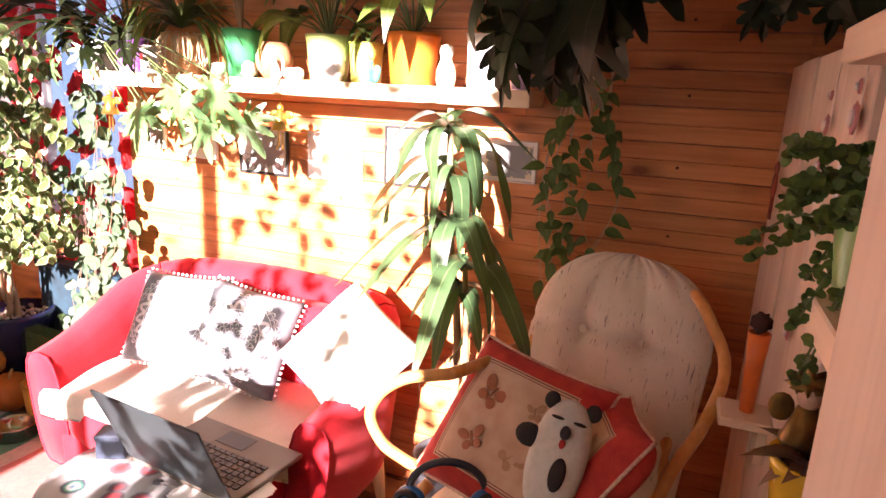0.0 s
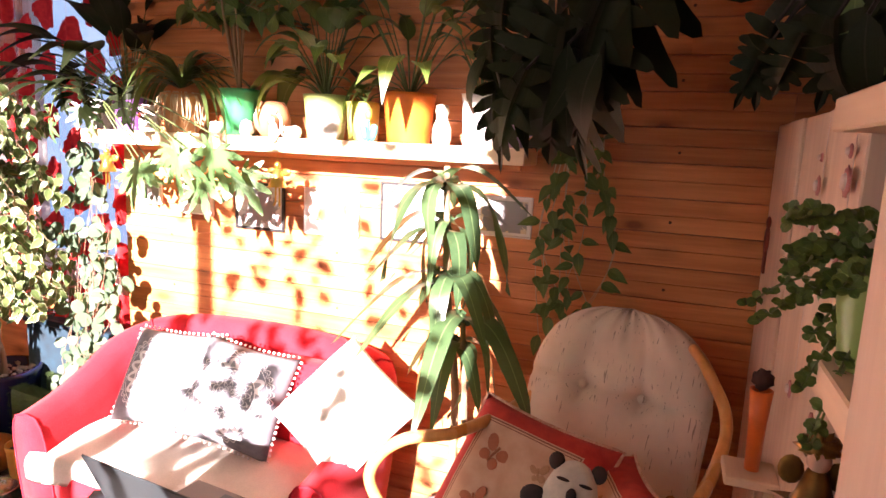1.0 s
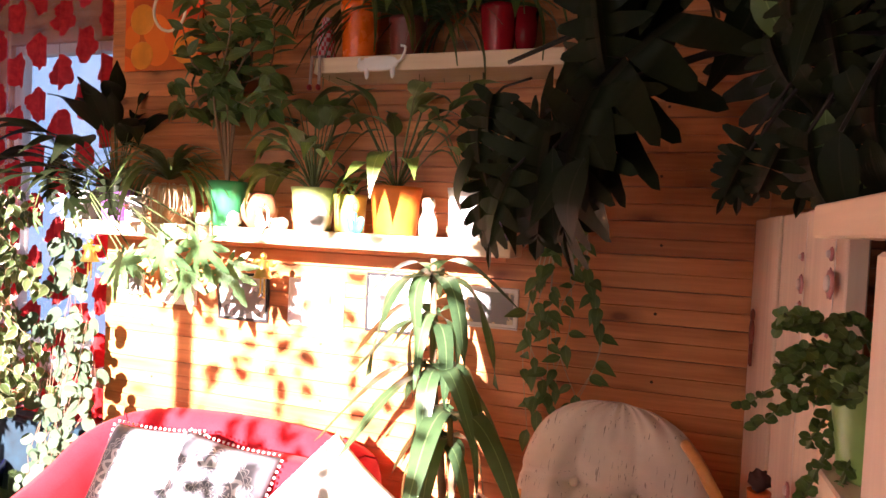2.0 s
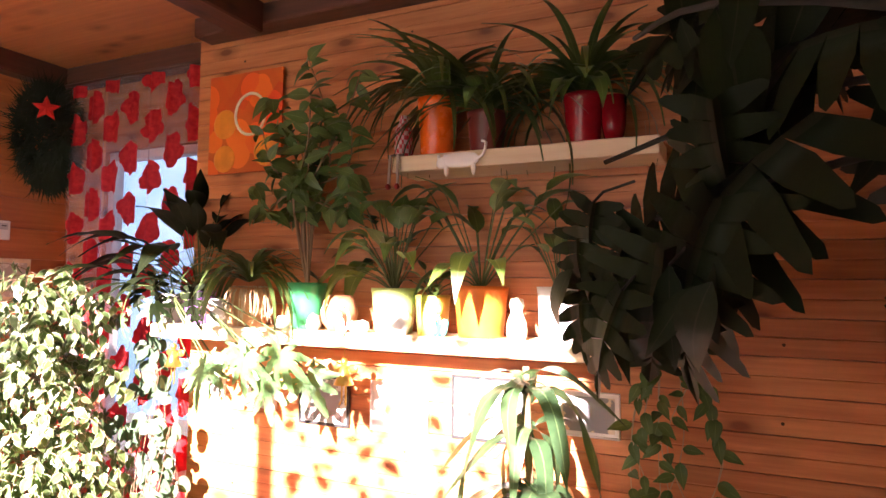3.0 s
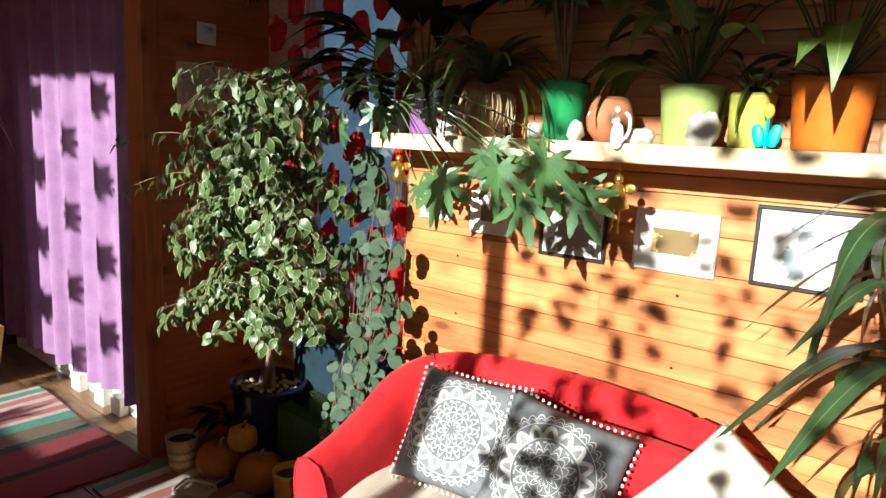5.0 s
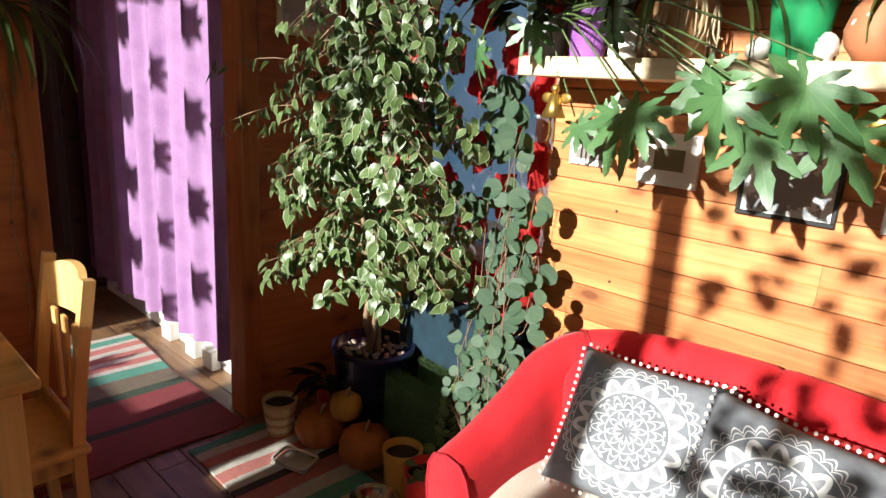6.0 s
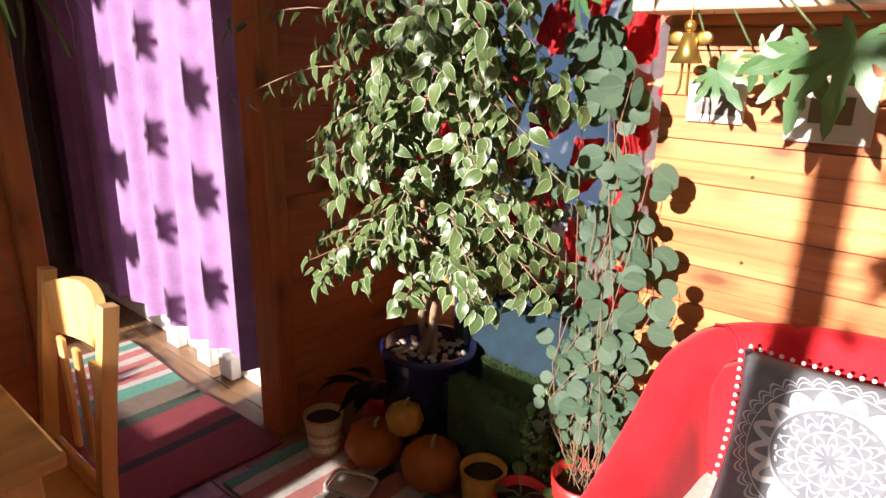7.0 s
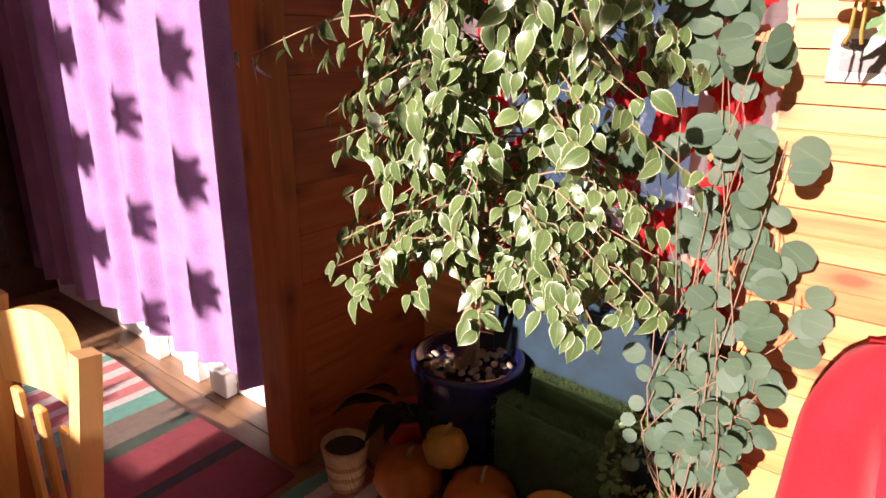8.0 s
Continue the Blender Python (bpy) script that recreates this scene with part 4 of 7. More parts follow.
def palm_bm(droop, seed):
    """A hand-shaped leaf: nine pointed lobes round the stalk, each with shallow side teeth, notched between."""
    rng = random.Random(seed)
    bm = bmesh.new()
    uv = bm.loops.layers.uv.new("UVMap")
    def bend(x, y):
        return (x, y, -droop * (max(0.0, y) ** 2 * 0.5 + x * x * 0.6))
    for k in range(-4, 5):
        a = radians(34.0 * k)
        ln = (0.80, 0.66, 0.62, 0.50, 0.36)[abs(k)] * rng.uniform(0.9, 1.08)
        wd = ln * 0.125
        d, e = Vector((math.sin(a), math.cos(a))), Vector((math.cos(a), -math.sin(a)))
        o = Vector((0, 0.22))
        rows = [(0.0, 0.03), (0.34, 0.95), (0.50, 0.80), (0.62, 1.12), (0.76, 0.72), (0.90, 0.52), (1.0, 0.05)]
        vs = []
        for q, w in rows:
            mid = o + d * (ln * q)
            vs.append([bm.verts.new(bend(*(mid + e * (sg * wd * w)))) for sg in (-1, 0, 1)])
        for i in range(len(rows) - 1):
            for j in (0, 1):
                f = bm.faces.new((vs[i][j], vs[i][j + 1], vs[i + 1][j + 1], vs[i + 1][j]))
                f.smooth = True
                for l, (p, q) in zip(f.loops, ((i, j), (i, j + 1), (i + 1, j + 1), (i + 1, j))):
                    l[uv].uv = (q / 2, p / 6)
    for v in bm.verts:
        v.co.z += 0.02 * math.sin(9 * v.co.x + 5 * v.co.y)
    return bm


def kinds(name, mat, makers):
    return [mesh_of(b, name, mat, True) for b in makers]


FICUS = kinds("leaf", L_FICUS, [leaf_bm(w, d, 0.2, "ovate", 7) for w, d in ((0.58, 0.15), (0.52, 0.5), (0.62, 0.7))])
ROUND = kinds("leaf", L_ROUND, [leaf_bm(0.95, d, f, "round", 8) for d, f in ((0.1, 0.1), (0.3, 0.18), (-0.15, 0.05))])
SPLIT = kinds("leaf", L_SPLIT, [palm_bm(d, k) for k, d in enumerate((0.35, 0.7, 0.15))])
SPLIT_SHADED = kinds("leaf", L_SHADED, [split_bm(5, 0.72, d, k + 5) for k, d in enumerate((0.5, 1.0))])
MONSTERA = kinds("leaf", L_SHADED, [split_bm(7, 0.80, d, k + 15) for k, d in enumerate((0.8, 1.1))])
BIG = kinds("leaf", L_SHADED, [leaf_bm(w, d, 0.25, "ovate", 8, 0.015) for w, d in ((0.34, 0.7), (0.42, 1.1), (0.28, 0.4))])
LILY = kinds("leaf", L_LILY, [leaf_bm(0.33, d, 0.25, "lance", 8, 0.02) for d in (1.3, 2.0, 0.9)])
LILY_DARK = kinds("leaf", L_MID, [leaf_bm(0.40, d, 0.25, "lance", 8, 0.012) for d in (1.3, 1.9, 0.7)])
MID = kinds("leaf", L_MID, [leaf_bm(0.5, d, 0.25, "ovate", 6) for d in (0.3, 0.8)])
DRAC = kinds("leaf", L_DRAC, [leaf_bm(w, d, 0.3, "strap", 14, 0.034) for w, d in ((0.16, 1.75), (0.19, 2.0), (0.13, 1.55), (0.17, 2.3))])
STRAP = kinds("leaf", L_GRASS, [leaf_bm(0.058, d, 0.35, "strap", 10) for d in (1.7, 2.2, 1.3)])
SMALL = kinds("leaf", L_MID, [leaf_bm(0.85, d, 0.2, "round", 6) for d in (0.2, 0.5)])


def pointed(at, along, facing, size):
    """The pose of a leaf that grows from a point, along one way, its face towards another."""
    y = Vector(along).normalized()
    z = Vector(facing)
    z = z - y * z.dot(y)
    if z.length < 1e-3:
        z = y.orthogonal()
    z.normalize()
    x = y.cross(z)
    return Matrix(((x.x * size, y.x * size, z.x * size, at[0]), (x.y * size, y.y * size, z.y * size, at[1]), (x.z * size, y.z * size, z.z * size, at[2]), (0, 0, 0, 1)))


class Plant:
    """A plant whose leaves are parts; leaves past the limit join into one mass."""

    def __init__(self, name, label, at, category="plant", limit=300, group=""):
        self.ob = thing(name, label, category, at, group)
        self.limit, self.count, self.rest, self.rest_mat = limit, 0, None, None

    def leaf(self, me, m):
        if self.count < self.limit:
            share("leaf", me, self.ob, m)
        else:
            if self.rest is None:
                self.rest, self.rest_mat = bmesh.new(), me.materials[0]
                self.rest.loops.layers.uv.new("UVMap")
            b = bmesh.new()
            b.from_mesh(me)
            b.transform(m)
            join(self.rest, b)
        self.count += 1

    def stem(self, pts, r0, r1, mat=None, n=10):
        part("stem", tube(curve(pts, n), r0, 6, taper=r1), mat or M_STEM, self.ob, "", True)

    def end(self):
        if self.rest:
            part("foliage", self.rest, self.rest_mat, self.ob, "", True, kind="stuff")


def pot_profile(r, h, flare=0.8, lip=0.006):
    return [(0, 0), (r * flare, 0), (r * (flare + 0.02), 0.004), (r * 0.97, h * 0.86), (r, h * 0.9), (r + lip * 0.3, h), (r - lip, h), (r - lip * 1.3, h * 0.86), (0, h * 0.84)]


def pot(parent, r, h, mat, flare=0.8, seg=28, label="", at=(0, 0, 0), square=False):
    wob = (lambda a, z: 1 / max(abs(math.cos(a)), abs(math.sin(a))) ** 0.85) if square else None
    ob = part("pot", lathe(pot_profile(r, h, flare), seg, wob), mat, parent, label, True, at=pose(*at))
    part("soil", lathe([(0, 0), (r * 0.92, 0.0), (r * 0.5, 0.006), (0, 0.008)], 16), M_SOIL, ob, "", True, at=pose(0, 0, h * 0.86))
    return ob


# ---- weeping fig in the niche ----
def ficus():
    rng = random.Random(11)
    pl = Plant("fig_tree", "variegated weeping fig in a dark blue glazed pot", (-2.58, 1.93, 0.0))
    p = part("pot", lathe([(0, 0), (0.11, 0), (0.14, 0.15), (0.155, 0.33), (0.165, 0.365), (0.165, 0.385), (0.15, 0.385), (0.145, 0.35), (0, 0.345)], 32), glaze("cobalt_glaze", (0.008, 0.010, 0.045), 0.15), pl.ob, "dark blue glazed pot", True)
    stones = [mesh_of(blob((0.012, 0.010, 0.007), 8, 6, rough=0.35, seed=k), "pebble", glaze("pebble_stone", (0.42, 0.32, 0.24), 0.8, 0, 0.4), True) for k in range(3)]
    for k in range(70):
        a, r = rng.uniform(0, 6.28), 0.135 * math.sqrt(rng.random())
        share("pebble", stones[k % 3], p, pose(r * math.cos(a), r * math.sin(a), 0.352 + rng.uniform(0, 0.008), rng.uniform(-30, 30), rng.uniform(-30, 30), rng.uniform(0, 360)))
    for k in range(3):
        a = 2.1 * k
        pts = [(0.025 * math.cos(a + 1.7 * i), 0.025 * math.sin(a + 1.7 * i) - 0.03 * i, 0.34 + 0.15 * i) for i in range(5)]
        pts = [(x + 0.045 * i * 0.8, y - 0.012 * i, z) for i, (x, y, z) in enumerate(pts)]
        pl.stem(pts, 0.013, 0.009, M_BARK, 16)
    cx, cy = 0.21, -0.21
    twigs = []
    for k in range(165):
        z0 = rng.uniform(0.70, 1.70)
        a = rng.uniform(0, 2 * math.pi)
        reach = 0.375 * (0.75 + 0.35 * rng.random()) * (1.0 if z0 < 1.35 else 0.82)
        top = Vector((cx * min(1, z0), cy * min(1, z0), z0 - 0.05))
        out = Vector((cx + reach * math.cos(a), cy + reach * 0.85 * math.sin(a), max(0.79, z0 - rng.uniform(0.04, 0.22))))
        mid = (top + out) / 2 + Vector((0, 0, 0.06))
        twigs.append((top, mid, out, a))
    twigs.append((Vector((cx, cy, 1.3)), Vector((cx - 0.25, cy - 0.15, 1.44)), Vector((cx - 0.52, cy - 0.28, 1.40)), 3.6))
    twigs.append((Vector((cx, cy, 1.2)), Vector((cx - 0.2, cy - 0.18, 1.3)), Vector((cx - 0.40, cy - 0.32, 1.22)), 3.6))
    twigs.sort(key=lambda q: q[2].y)
    for top, mid, out, a in twigs:
        line = curve([top, mid, out], 12)
        part("twig", tube(line, 0.0026, 4, taper=0.0010), M_BARK, pl.ob)
        for i in range(3, len(line)):
            for s in (-1, 1):
                if rng.random() < 0.08:
                    continue
                d = (line[i] - line[i - 1]).normalized()
                sidev = d.cross(Vector((0, 0, 1))).normalized() * s
                along = d * rng.uniform(-0.1, 0.6) + sidev * rng.uniform(0.2, 1.1) + Vector((rng.uniform(-0.5, 0.5), rng.uniform(-0.6, 0.2), -rng.uniform(0.3, 1.5)))
                face = Vector((math.cos(a), math.sin(a), 0.5)) * 0.6 + Vector((rng.uniform(-0.8, 0.8), rng.uniform(-1.1, -0.2), rng.uniform(-0.2, 0.9)))
                pl.leaf(rng.choice(FICUS), pointed(line[i] + Vector((rng.uniform(-0.025, 0.025), rng.uniform(-0.025, 0.025), rng.uniform(-0.02, 0.02))), along, face, rng.uniform(0.038, 0.064)))
    pl.end()


ficus()


M_TWIG = glaze("trailing_stem", (0.19, 0.115, 0.065), 0.7)


def round_leaf_plant():
    """Thin stems climb the corner of the niche and the wall, broad round leaves facing the sun."""
    rng = random.Random(5)
    pl = Plant("trailing_plant", "trailing plant with round blue-green leaves in a red pot", (-1.90, 1.80, 0.0))
    pot(pl.ob, 0.085, 0.26, glaze("red_pot", (0.60, 0.03, 0.025), 0.35))
    for k in range(24):
        z1 = rng.uniform(0.42, 1.46)
        x1 = rng.uniform(-0.36, 0.17) if z1 < 1.05 else rng.uniform(-0.24, 0.05)
        if z1 < 0.72:
            x1 = rng.uniform(-0.08, 0.09)
        y1 = (0.165 if x1 > -0.03 else 0.22) - rng.uniform(0.0, 0.09) - (0.10 if z1 < 0.86 else 0.0)
        line = curve([(rng.uniform(-0.04, 0.04), rng.uniform(-0.04, 0.04), 0.22), (rng.uniform(-0.12, 0.06), rng.uniform(-0.05, 0.03), 0.28 + z1 * 0.22), (x1 * 0.8 + rng.uniform(-0.11, 0.09), y1 * 0.7, 0.20 + z1 * 0.62), (x1 * 0.95, y1 - 0.01, z1), (x1, y1 - 0.03, z1 - 0.05)], 15)
        part("stem", tube(line, 0.0017, 5, taper=0.0010), M_TWIG, pl.ob, "", True)
        for i in range(3, len(line)):
            z = line[i].z
            big = 0.078 if z > 1.08 else 0.064 if z > 0.7 else 0.050
            for s in (-1, 1):
                if rng.random() < 0.42:
                    continue
                along = Vector((s * rng.uniform(0.4, 1), rng.uniform(-0.4, 0.1), rng.uniform(-0.7, 0.5)))
                if line[i].x + along.x * big > 0.20:
                    along.x = -abs(along.x)
                pl.leaf(rng.choice(ROUND), pointed(line[i] + along * 0.016, along, Vector((rng.uniform(-0.5, 0.7), rng.uniform(-1.3, -0.6), rng.uniform(-0.3, 0.7))), rng.uniform(0.6, 1.1) * big))
    pl.end()


round_leaf_plant()


# ---- plants and pots on the long shelf ----
SH = 1.481


def spread(pl, meshes, base, count, rng, size, up=(0.4, 1.2), lean=(0, -0.3), stalk=0.10, flat=1.0, mat=None):
    """Leaves on stalks fanning out from one base."""
    for k in range(count):
        a = rng.uniform(0, 2 * math.pi)
        d = Vector((math.cos(a) + lean[0], (math.sin(a)) * flat + lean[1], rng.uniform(*up)))
        ln = stalk * rng.uniform(0.6, 1.3)
        tip = Vector(base) + d.normalized() * ln
        if stalk > 0.03:
            part("stalk", tube([base, Vector(base) + d.normalized() * ln * 0.5 + Vector((0, 0, 0.012)), tip], 0.0026, 5, taper=0.0018), mat or M_STEM, pl.ob)
        pl.leaf(rng.choice(meshes), pointed(tip, Vector((d.x, d.y, d.z * 0.55)), Vector((-d.x * 0.4, -d.y * 0.4, 1.0)), size * rng.uniform(0.7, 1.2)))


def shelf_plants():
    rng = random.Random(21)
    pl = Plant("peace_lily", "dark-leaved lily in a purple pot on the shelf", (-1.75, 1.92, SH))
    pot(pl.ob, 0.062, 0.125, glaze("purple_pot", (0.30, 0.11, 0.42), 0.3), 0.7)
    spread(pl, BIG, (0, 0, 0.11), 38, rng, 0.24, (0.2, 1.9), (-0.55, -0.45), 0.28)
    pl.end()
    pl = Plant("spider_plant", "spider plant with dry hanging roots in a brown pot", (-1.50, 1.92, SH))
    pot(pl.ob, 0.072, 0.14, glaze("brown_clay", (0.50, 0.26, 0.11), 0.7))
    for k in range(46):
        a = rng.uniform(0, 6.28)
        r = 0.072
        x, y = r * math.cos(a), r * math.sin(a)
        part("root", tube(curve([(x * 0.8, y * 0.8, 0.145), (x * 1.15, y * 1.15, 0.12), (x * 1.15 + rng.uniform(-0.015, 0.015), y * 1.12, 0.06), (x * 1.1 + rng.uniform(-0.02, 0.02), y * 1.12, rng.uniform(0.0, 0.05))], 8), 0.0022, 4), M_VINE, pl.ob)
    spread(pl, STRAP, (0, 0, 0.15), 80, rng, 0.36, (0.8, 2.4), (-0.15, -0.05), 0.02, 0.5)
    pl.end()
    pl = Plant("climbing_fig", "tall dark-leaved climbing plant in a green pot", (-1.24, 1.92, SH))
    pot(pl.ob, 0.068, 0.16, glaze("green_pot", (0.03, 0.30, 0.10), 0.3), 0.72)
    for k in range(13):
        x1, z1 = rng.uniform(-0.27, 0.26), rng.uniform(0.45, 1.18)
        line = curve([(0, 0, 0.14), (rng.uniform(-0.06, 0.04), rng.uniform(-0.05, 0.03), 0.45), (x1 * 0.7, rng.uniform(-0.16, 0.02), z1 * 0.8), (x1, rng.uniform(-0.2, 0.0), z1)], 18)
        part("stem", tube(line, 0.005, 5, taper=0.002), M_BARK, pl.ob)
        for i in range(5, len(line)):
            for s in (-1, 1):
                if rng.random() < 0.30:
                    continue
                along = Vector((s * rng.uniform(0.3, 1), rng.uniform(-0.7, 0.3), rng.uniform(-0.9, 0.5)))
                pl.leaf(rng.choice(MID), pointed(line[i], along, Vector((rng.uniform(-0.7, 0.7), -0.8, rng.uniform(0.0, 1.0))), rng.uniform(0.06, 0.11)))
    pl.end()
    pl = Plant("peace_lily", "drooping yellow-green lily in a pale green pot", (-0.89, 1.92, SH))
    pot(pl.ob, 0.076, 0.145, glaze("pale_green_pot", (0.42, 0.52, 0.16), 0.35), 0.78)
    spread(pl, LILY, (0, 0, 0.13), 7, rng, 0.24, (0.5, 1.2), (-0.55, -0.55), 0.16)
    spread(pl, LILY_DARK, (0, 0, 0.13), 30, rng, 0.17, (0.7, 2.2), (-0.2, -0.1), 0.24, 0.6)
    pl.end()
    pl = Plant("peace_lily", "leggy lily with drooping leaves in an orange pot", (-0.585, 1.92, SH))
    pot(pl.ob, 0.085, 0.155, glaze("orange_pot", (0.75, 0.19, 0.02), 0.35), 0.8)
    spread(pl, LILY, (0, 0, 0.14), 5, rng, 0.22, (0.5, 1.2), (-0.35, -0.6), 0.15)
    spread(pl, LILY_DARK, (0, 0, 0.14), 20, rng, 0.16, (0.8, 2.8), (0.1, -0.1), 0.30, 0.6)
    pl.end()
    pl = Plant("potted_herb", "small leafy plant in a yellow-green pot", (-0.745, 1.91, SH))
    pot(pl.ob, 0.046, 0.125, glaze("lime_pot", (0.55, 0.52, 0.10), 0.35), 0.85, square=True)
    spread(pl, MID, (0, 0, 0.11), 16, rng, 0.07, (0.5, 2.0), (0, -0.2), 0.08)
    pl.end()
    pl = Plant("potted_plant", "leafy plant in a white square pot", (-0.345, 1.92, SH))
    pot(pl.ob, 0.052, 0.155, M_WHITE, 0.85, square=True)
    spread(pl, LILY_DARK, (0, 0, 0.14), 16, rng, 0.14, (1.0, 2.4), (0.1, -0.1), 0.18, 0.6)
    pl.end()


shelf_plants()


def shelf_trinkets():
    m = thing("mug", "white mug with a red heart on the shelf", "mug", (-1.635, 1.90, SH))
    part("body", lathe([(0, 0), (0.033, 0), (0.036, 0.01), (0.036, 0.095), (0.032, 0.095), (0.031, 0.01), (0, 0.008)], 24), M_WHITE, m, "", True)
    part("handle", tube(curve([(0.034, -0.01, 0.078), (0.058, -0.014, 0.07), (0.058, -0.014, 0.035), (0.034, -0.01, 0.022)], 14), 0.005, 8), M_WHITE, m, "", True)
    part("heart", blob((0.012, 0.003, 0.013), 12, 8, at=(-0.008, -0.035, 0.055)), glaze("red_print", (0.6, 0.02, 0.03), 0.4), m, "", True)
    b = thing("clay_pot", "round terracotta pot with a white spot pattern", "pot", (-1.09, 1.90, SH))
    part("body", lathe([(0, 0), (0.035, 0), (0.058, 0.03), (0.064, 0.06), (0.052, 0.10), (0.040, 0.118), (0.034, 0.116), (0.045, 0.095), (0, 0.09)], 28), glaze("terracotta", (0.52, 0.20, 0.09), 0.6), b, "", True)
    for k in range(4):
        part("spot", blob((0.009, 0.004, 0.009), 10, 6, at=(-0.035 + 0.024 * k, -0.056 + 0.008 * abs(k - 1.5), 0.07 + 0.012 * (k % 2))), M_WHITE, b, "", True)
    stone = glaze("white_stone", (0.70, 0.66, 0.60), 0.75, 0, 0.3)
    for x, y, sx, sz, seed in ((-0.99, 1.865, 0.036, 0.020, 1), (-0.835, 1.855, 0.038, 0.042, 4), (-1.30, 1.87, 0.022, 0.024, 7), (-1.17, 1.865, 0.020, 0.028, 9)):
        ob = part("stone", blob((sx, 0.024, sz), 16, 10, 2.6, rough=0.35, seed=seed), stone, None, smooth=True, at=pose(x, y, SH + sz * 0.86))
        tagged(ob, "pale rounded stone lying on the shelf", "stone", "shelf stones")
    c = part("cat_figure", lathe([(0, 0), (0.026, 0), (0.031, 0.02), (0.029, 0.05), (0.018, 0.075), (0.017, 0.085), (0.022, 0.10), (0.018, 0.118), (0, 0.124)], 20), glaze("cream_ceramic", (0.74, 0.68, 0.50), 0.3), None, smooth=True, at=pose(-0.455, 1.875, SH))
    tagged(c, "cream ceramic cat figure on the shelf", "figurine")
    c = part("cat_hook", join(join(tube(curve([(0.012, 0, -0.015), (0.030, 0, 0.01), (0.030, 0, 0.045), (0.018, 0, 0.058)], 14), 0.0045, 8), blob((0.017, 0.006, 0.033), 14, 8, 2.6, at=(0, 0, 0.0))), join(blob((0.013, 0.007, 0.012), 12, 8, at=(-0.006, 0, 0.040)), box((0.006, 0.005, 0.012), (-0.013, 0, 0.052), 0.001))), M_WHITE, None, smooth=True, at=pose(-1.035, 1.825, SH + 0.015))
    tagged(c, "white wooden cat hanging over the shelf edge", "ornament")
    t = thing("tulip_ornament", "turquoise and yellow wooden tulip on the shelf", "ornament", (-0.695, 1.85, SH))
    teal = glaze("teal_paint", (0.01, 0.42, 0.45), 0.4)
    part("stalk", tube([(0, 0, 0), (0, 0, 0.07)], 0.004, 6), teal, t)
    part("bloom", blob((0.012, 0.010, 0.017), 12, 8, at=(0, 0, 0.082)), glaze("yellow_paint", (0.75, 0.48, 0.05), 0.4), t, "", True)
    for s in (-1, 1):
        part("wing", blob((0.013, 0.005, 0.026), 12, 8, 3.0), teal, t, "", True, at=pose(s * 0.017, 0, 0.028, 0, s * 14, 0))
    v = thing("jug", "small purple ceramic jug at the shelf end", "jug", (-0.225, 1.89, SH))
    part("body", lathe([(0, 0), (0.025, 0), (0.033, 0.03), (0.026, 0.06), (0.020, 0.072), (0.026, 0.085), (0.022, 0.085), (0.016, 0.07), (0, 0.06)], 20), glaze("lilac_glaze", (0.36, 0.24, 0.36), 0.3), v, "", True)
    part("handle", tube(curve([(0.03, 0, 0.03), (0.052, 0, 0.045), (0.024, 0, 0.078)], 10), 0.004, 6), glaze("lilac_handle", (0.36, 0.24, 0.36), 0.3), v, "", True)
    gold = glaze("gold_foil", (0.62, 0.40, 0.10), 0.25, 0.9)
    for x, z in ((-1.02, 1.40), (-1.775, 1.41)):
        a = thing("angel_ornament", "golden angel ornament hanging under the shelf", "ornament", (x, 1.83, z), group="golden angels")
        part("cord", tube([(0, 0, 0.0), (0, 0, 0.035)], 0.001, 4), gold, a)
        part("head", blob((0.012, 0.012, 0.013), 12, 8, at=(0, 0, -0.012)), gold, a, "", True)
        part("dress", lathe([(0, -0.022), (0.014, -0.026), (0.020, -0.055), (0.033, -0.085), (0.029, -0.086), (0, -0.06)], 14, lambda t, z: 1 + 0.08 * math.sin(7 * t)), gold, a, "", True)
        for s in (-1, 1):
            part("wing", blob((0.020, 0.003, 0.014), 10, 6, at=(s * 0.028, 0.008, -0.035)), gold, a, "", True)
            part("leg", tube([(s * 0.007, 0, -0.08), (s * 0.008, 0, -0.135), (s * 0.012, -0.006, -0.15)], 0.003, 5), gold, a)


shelf_trinkets()


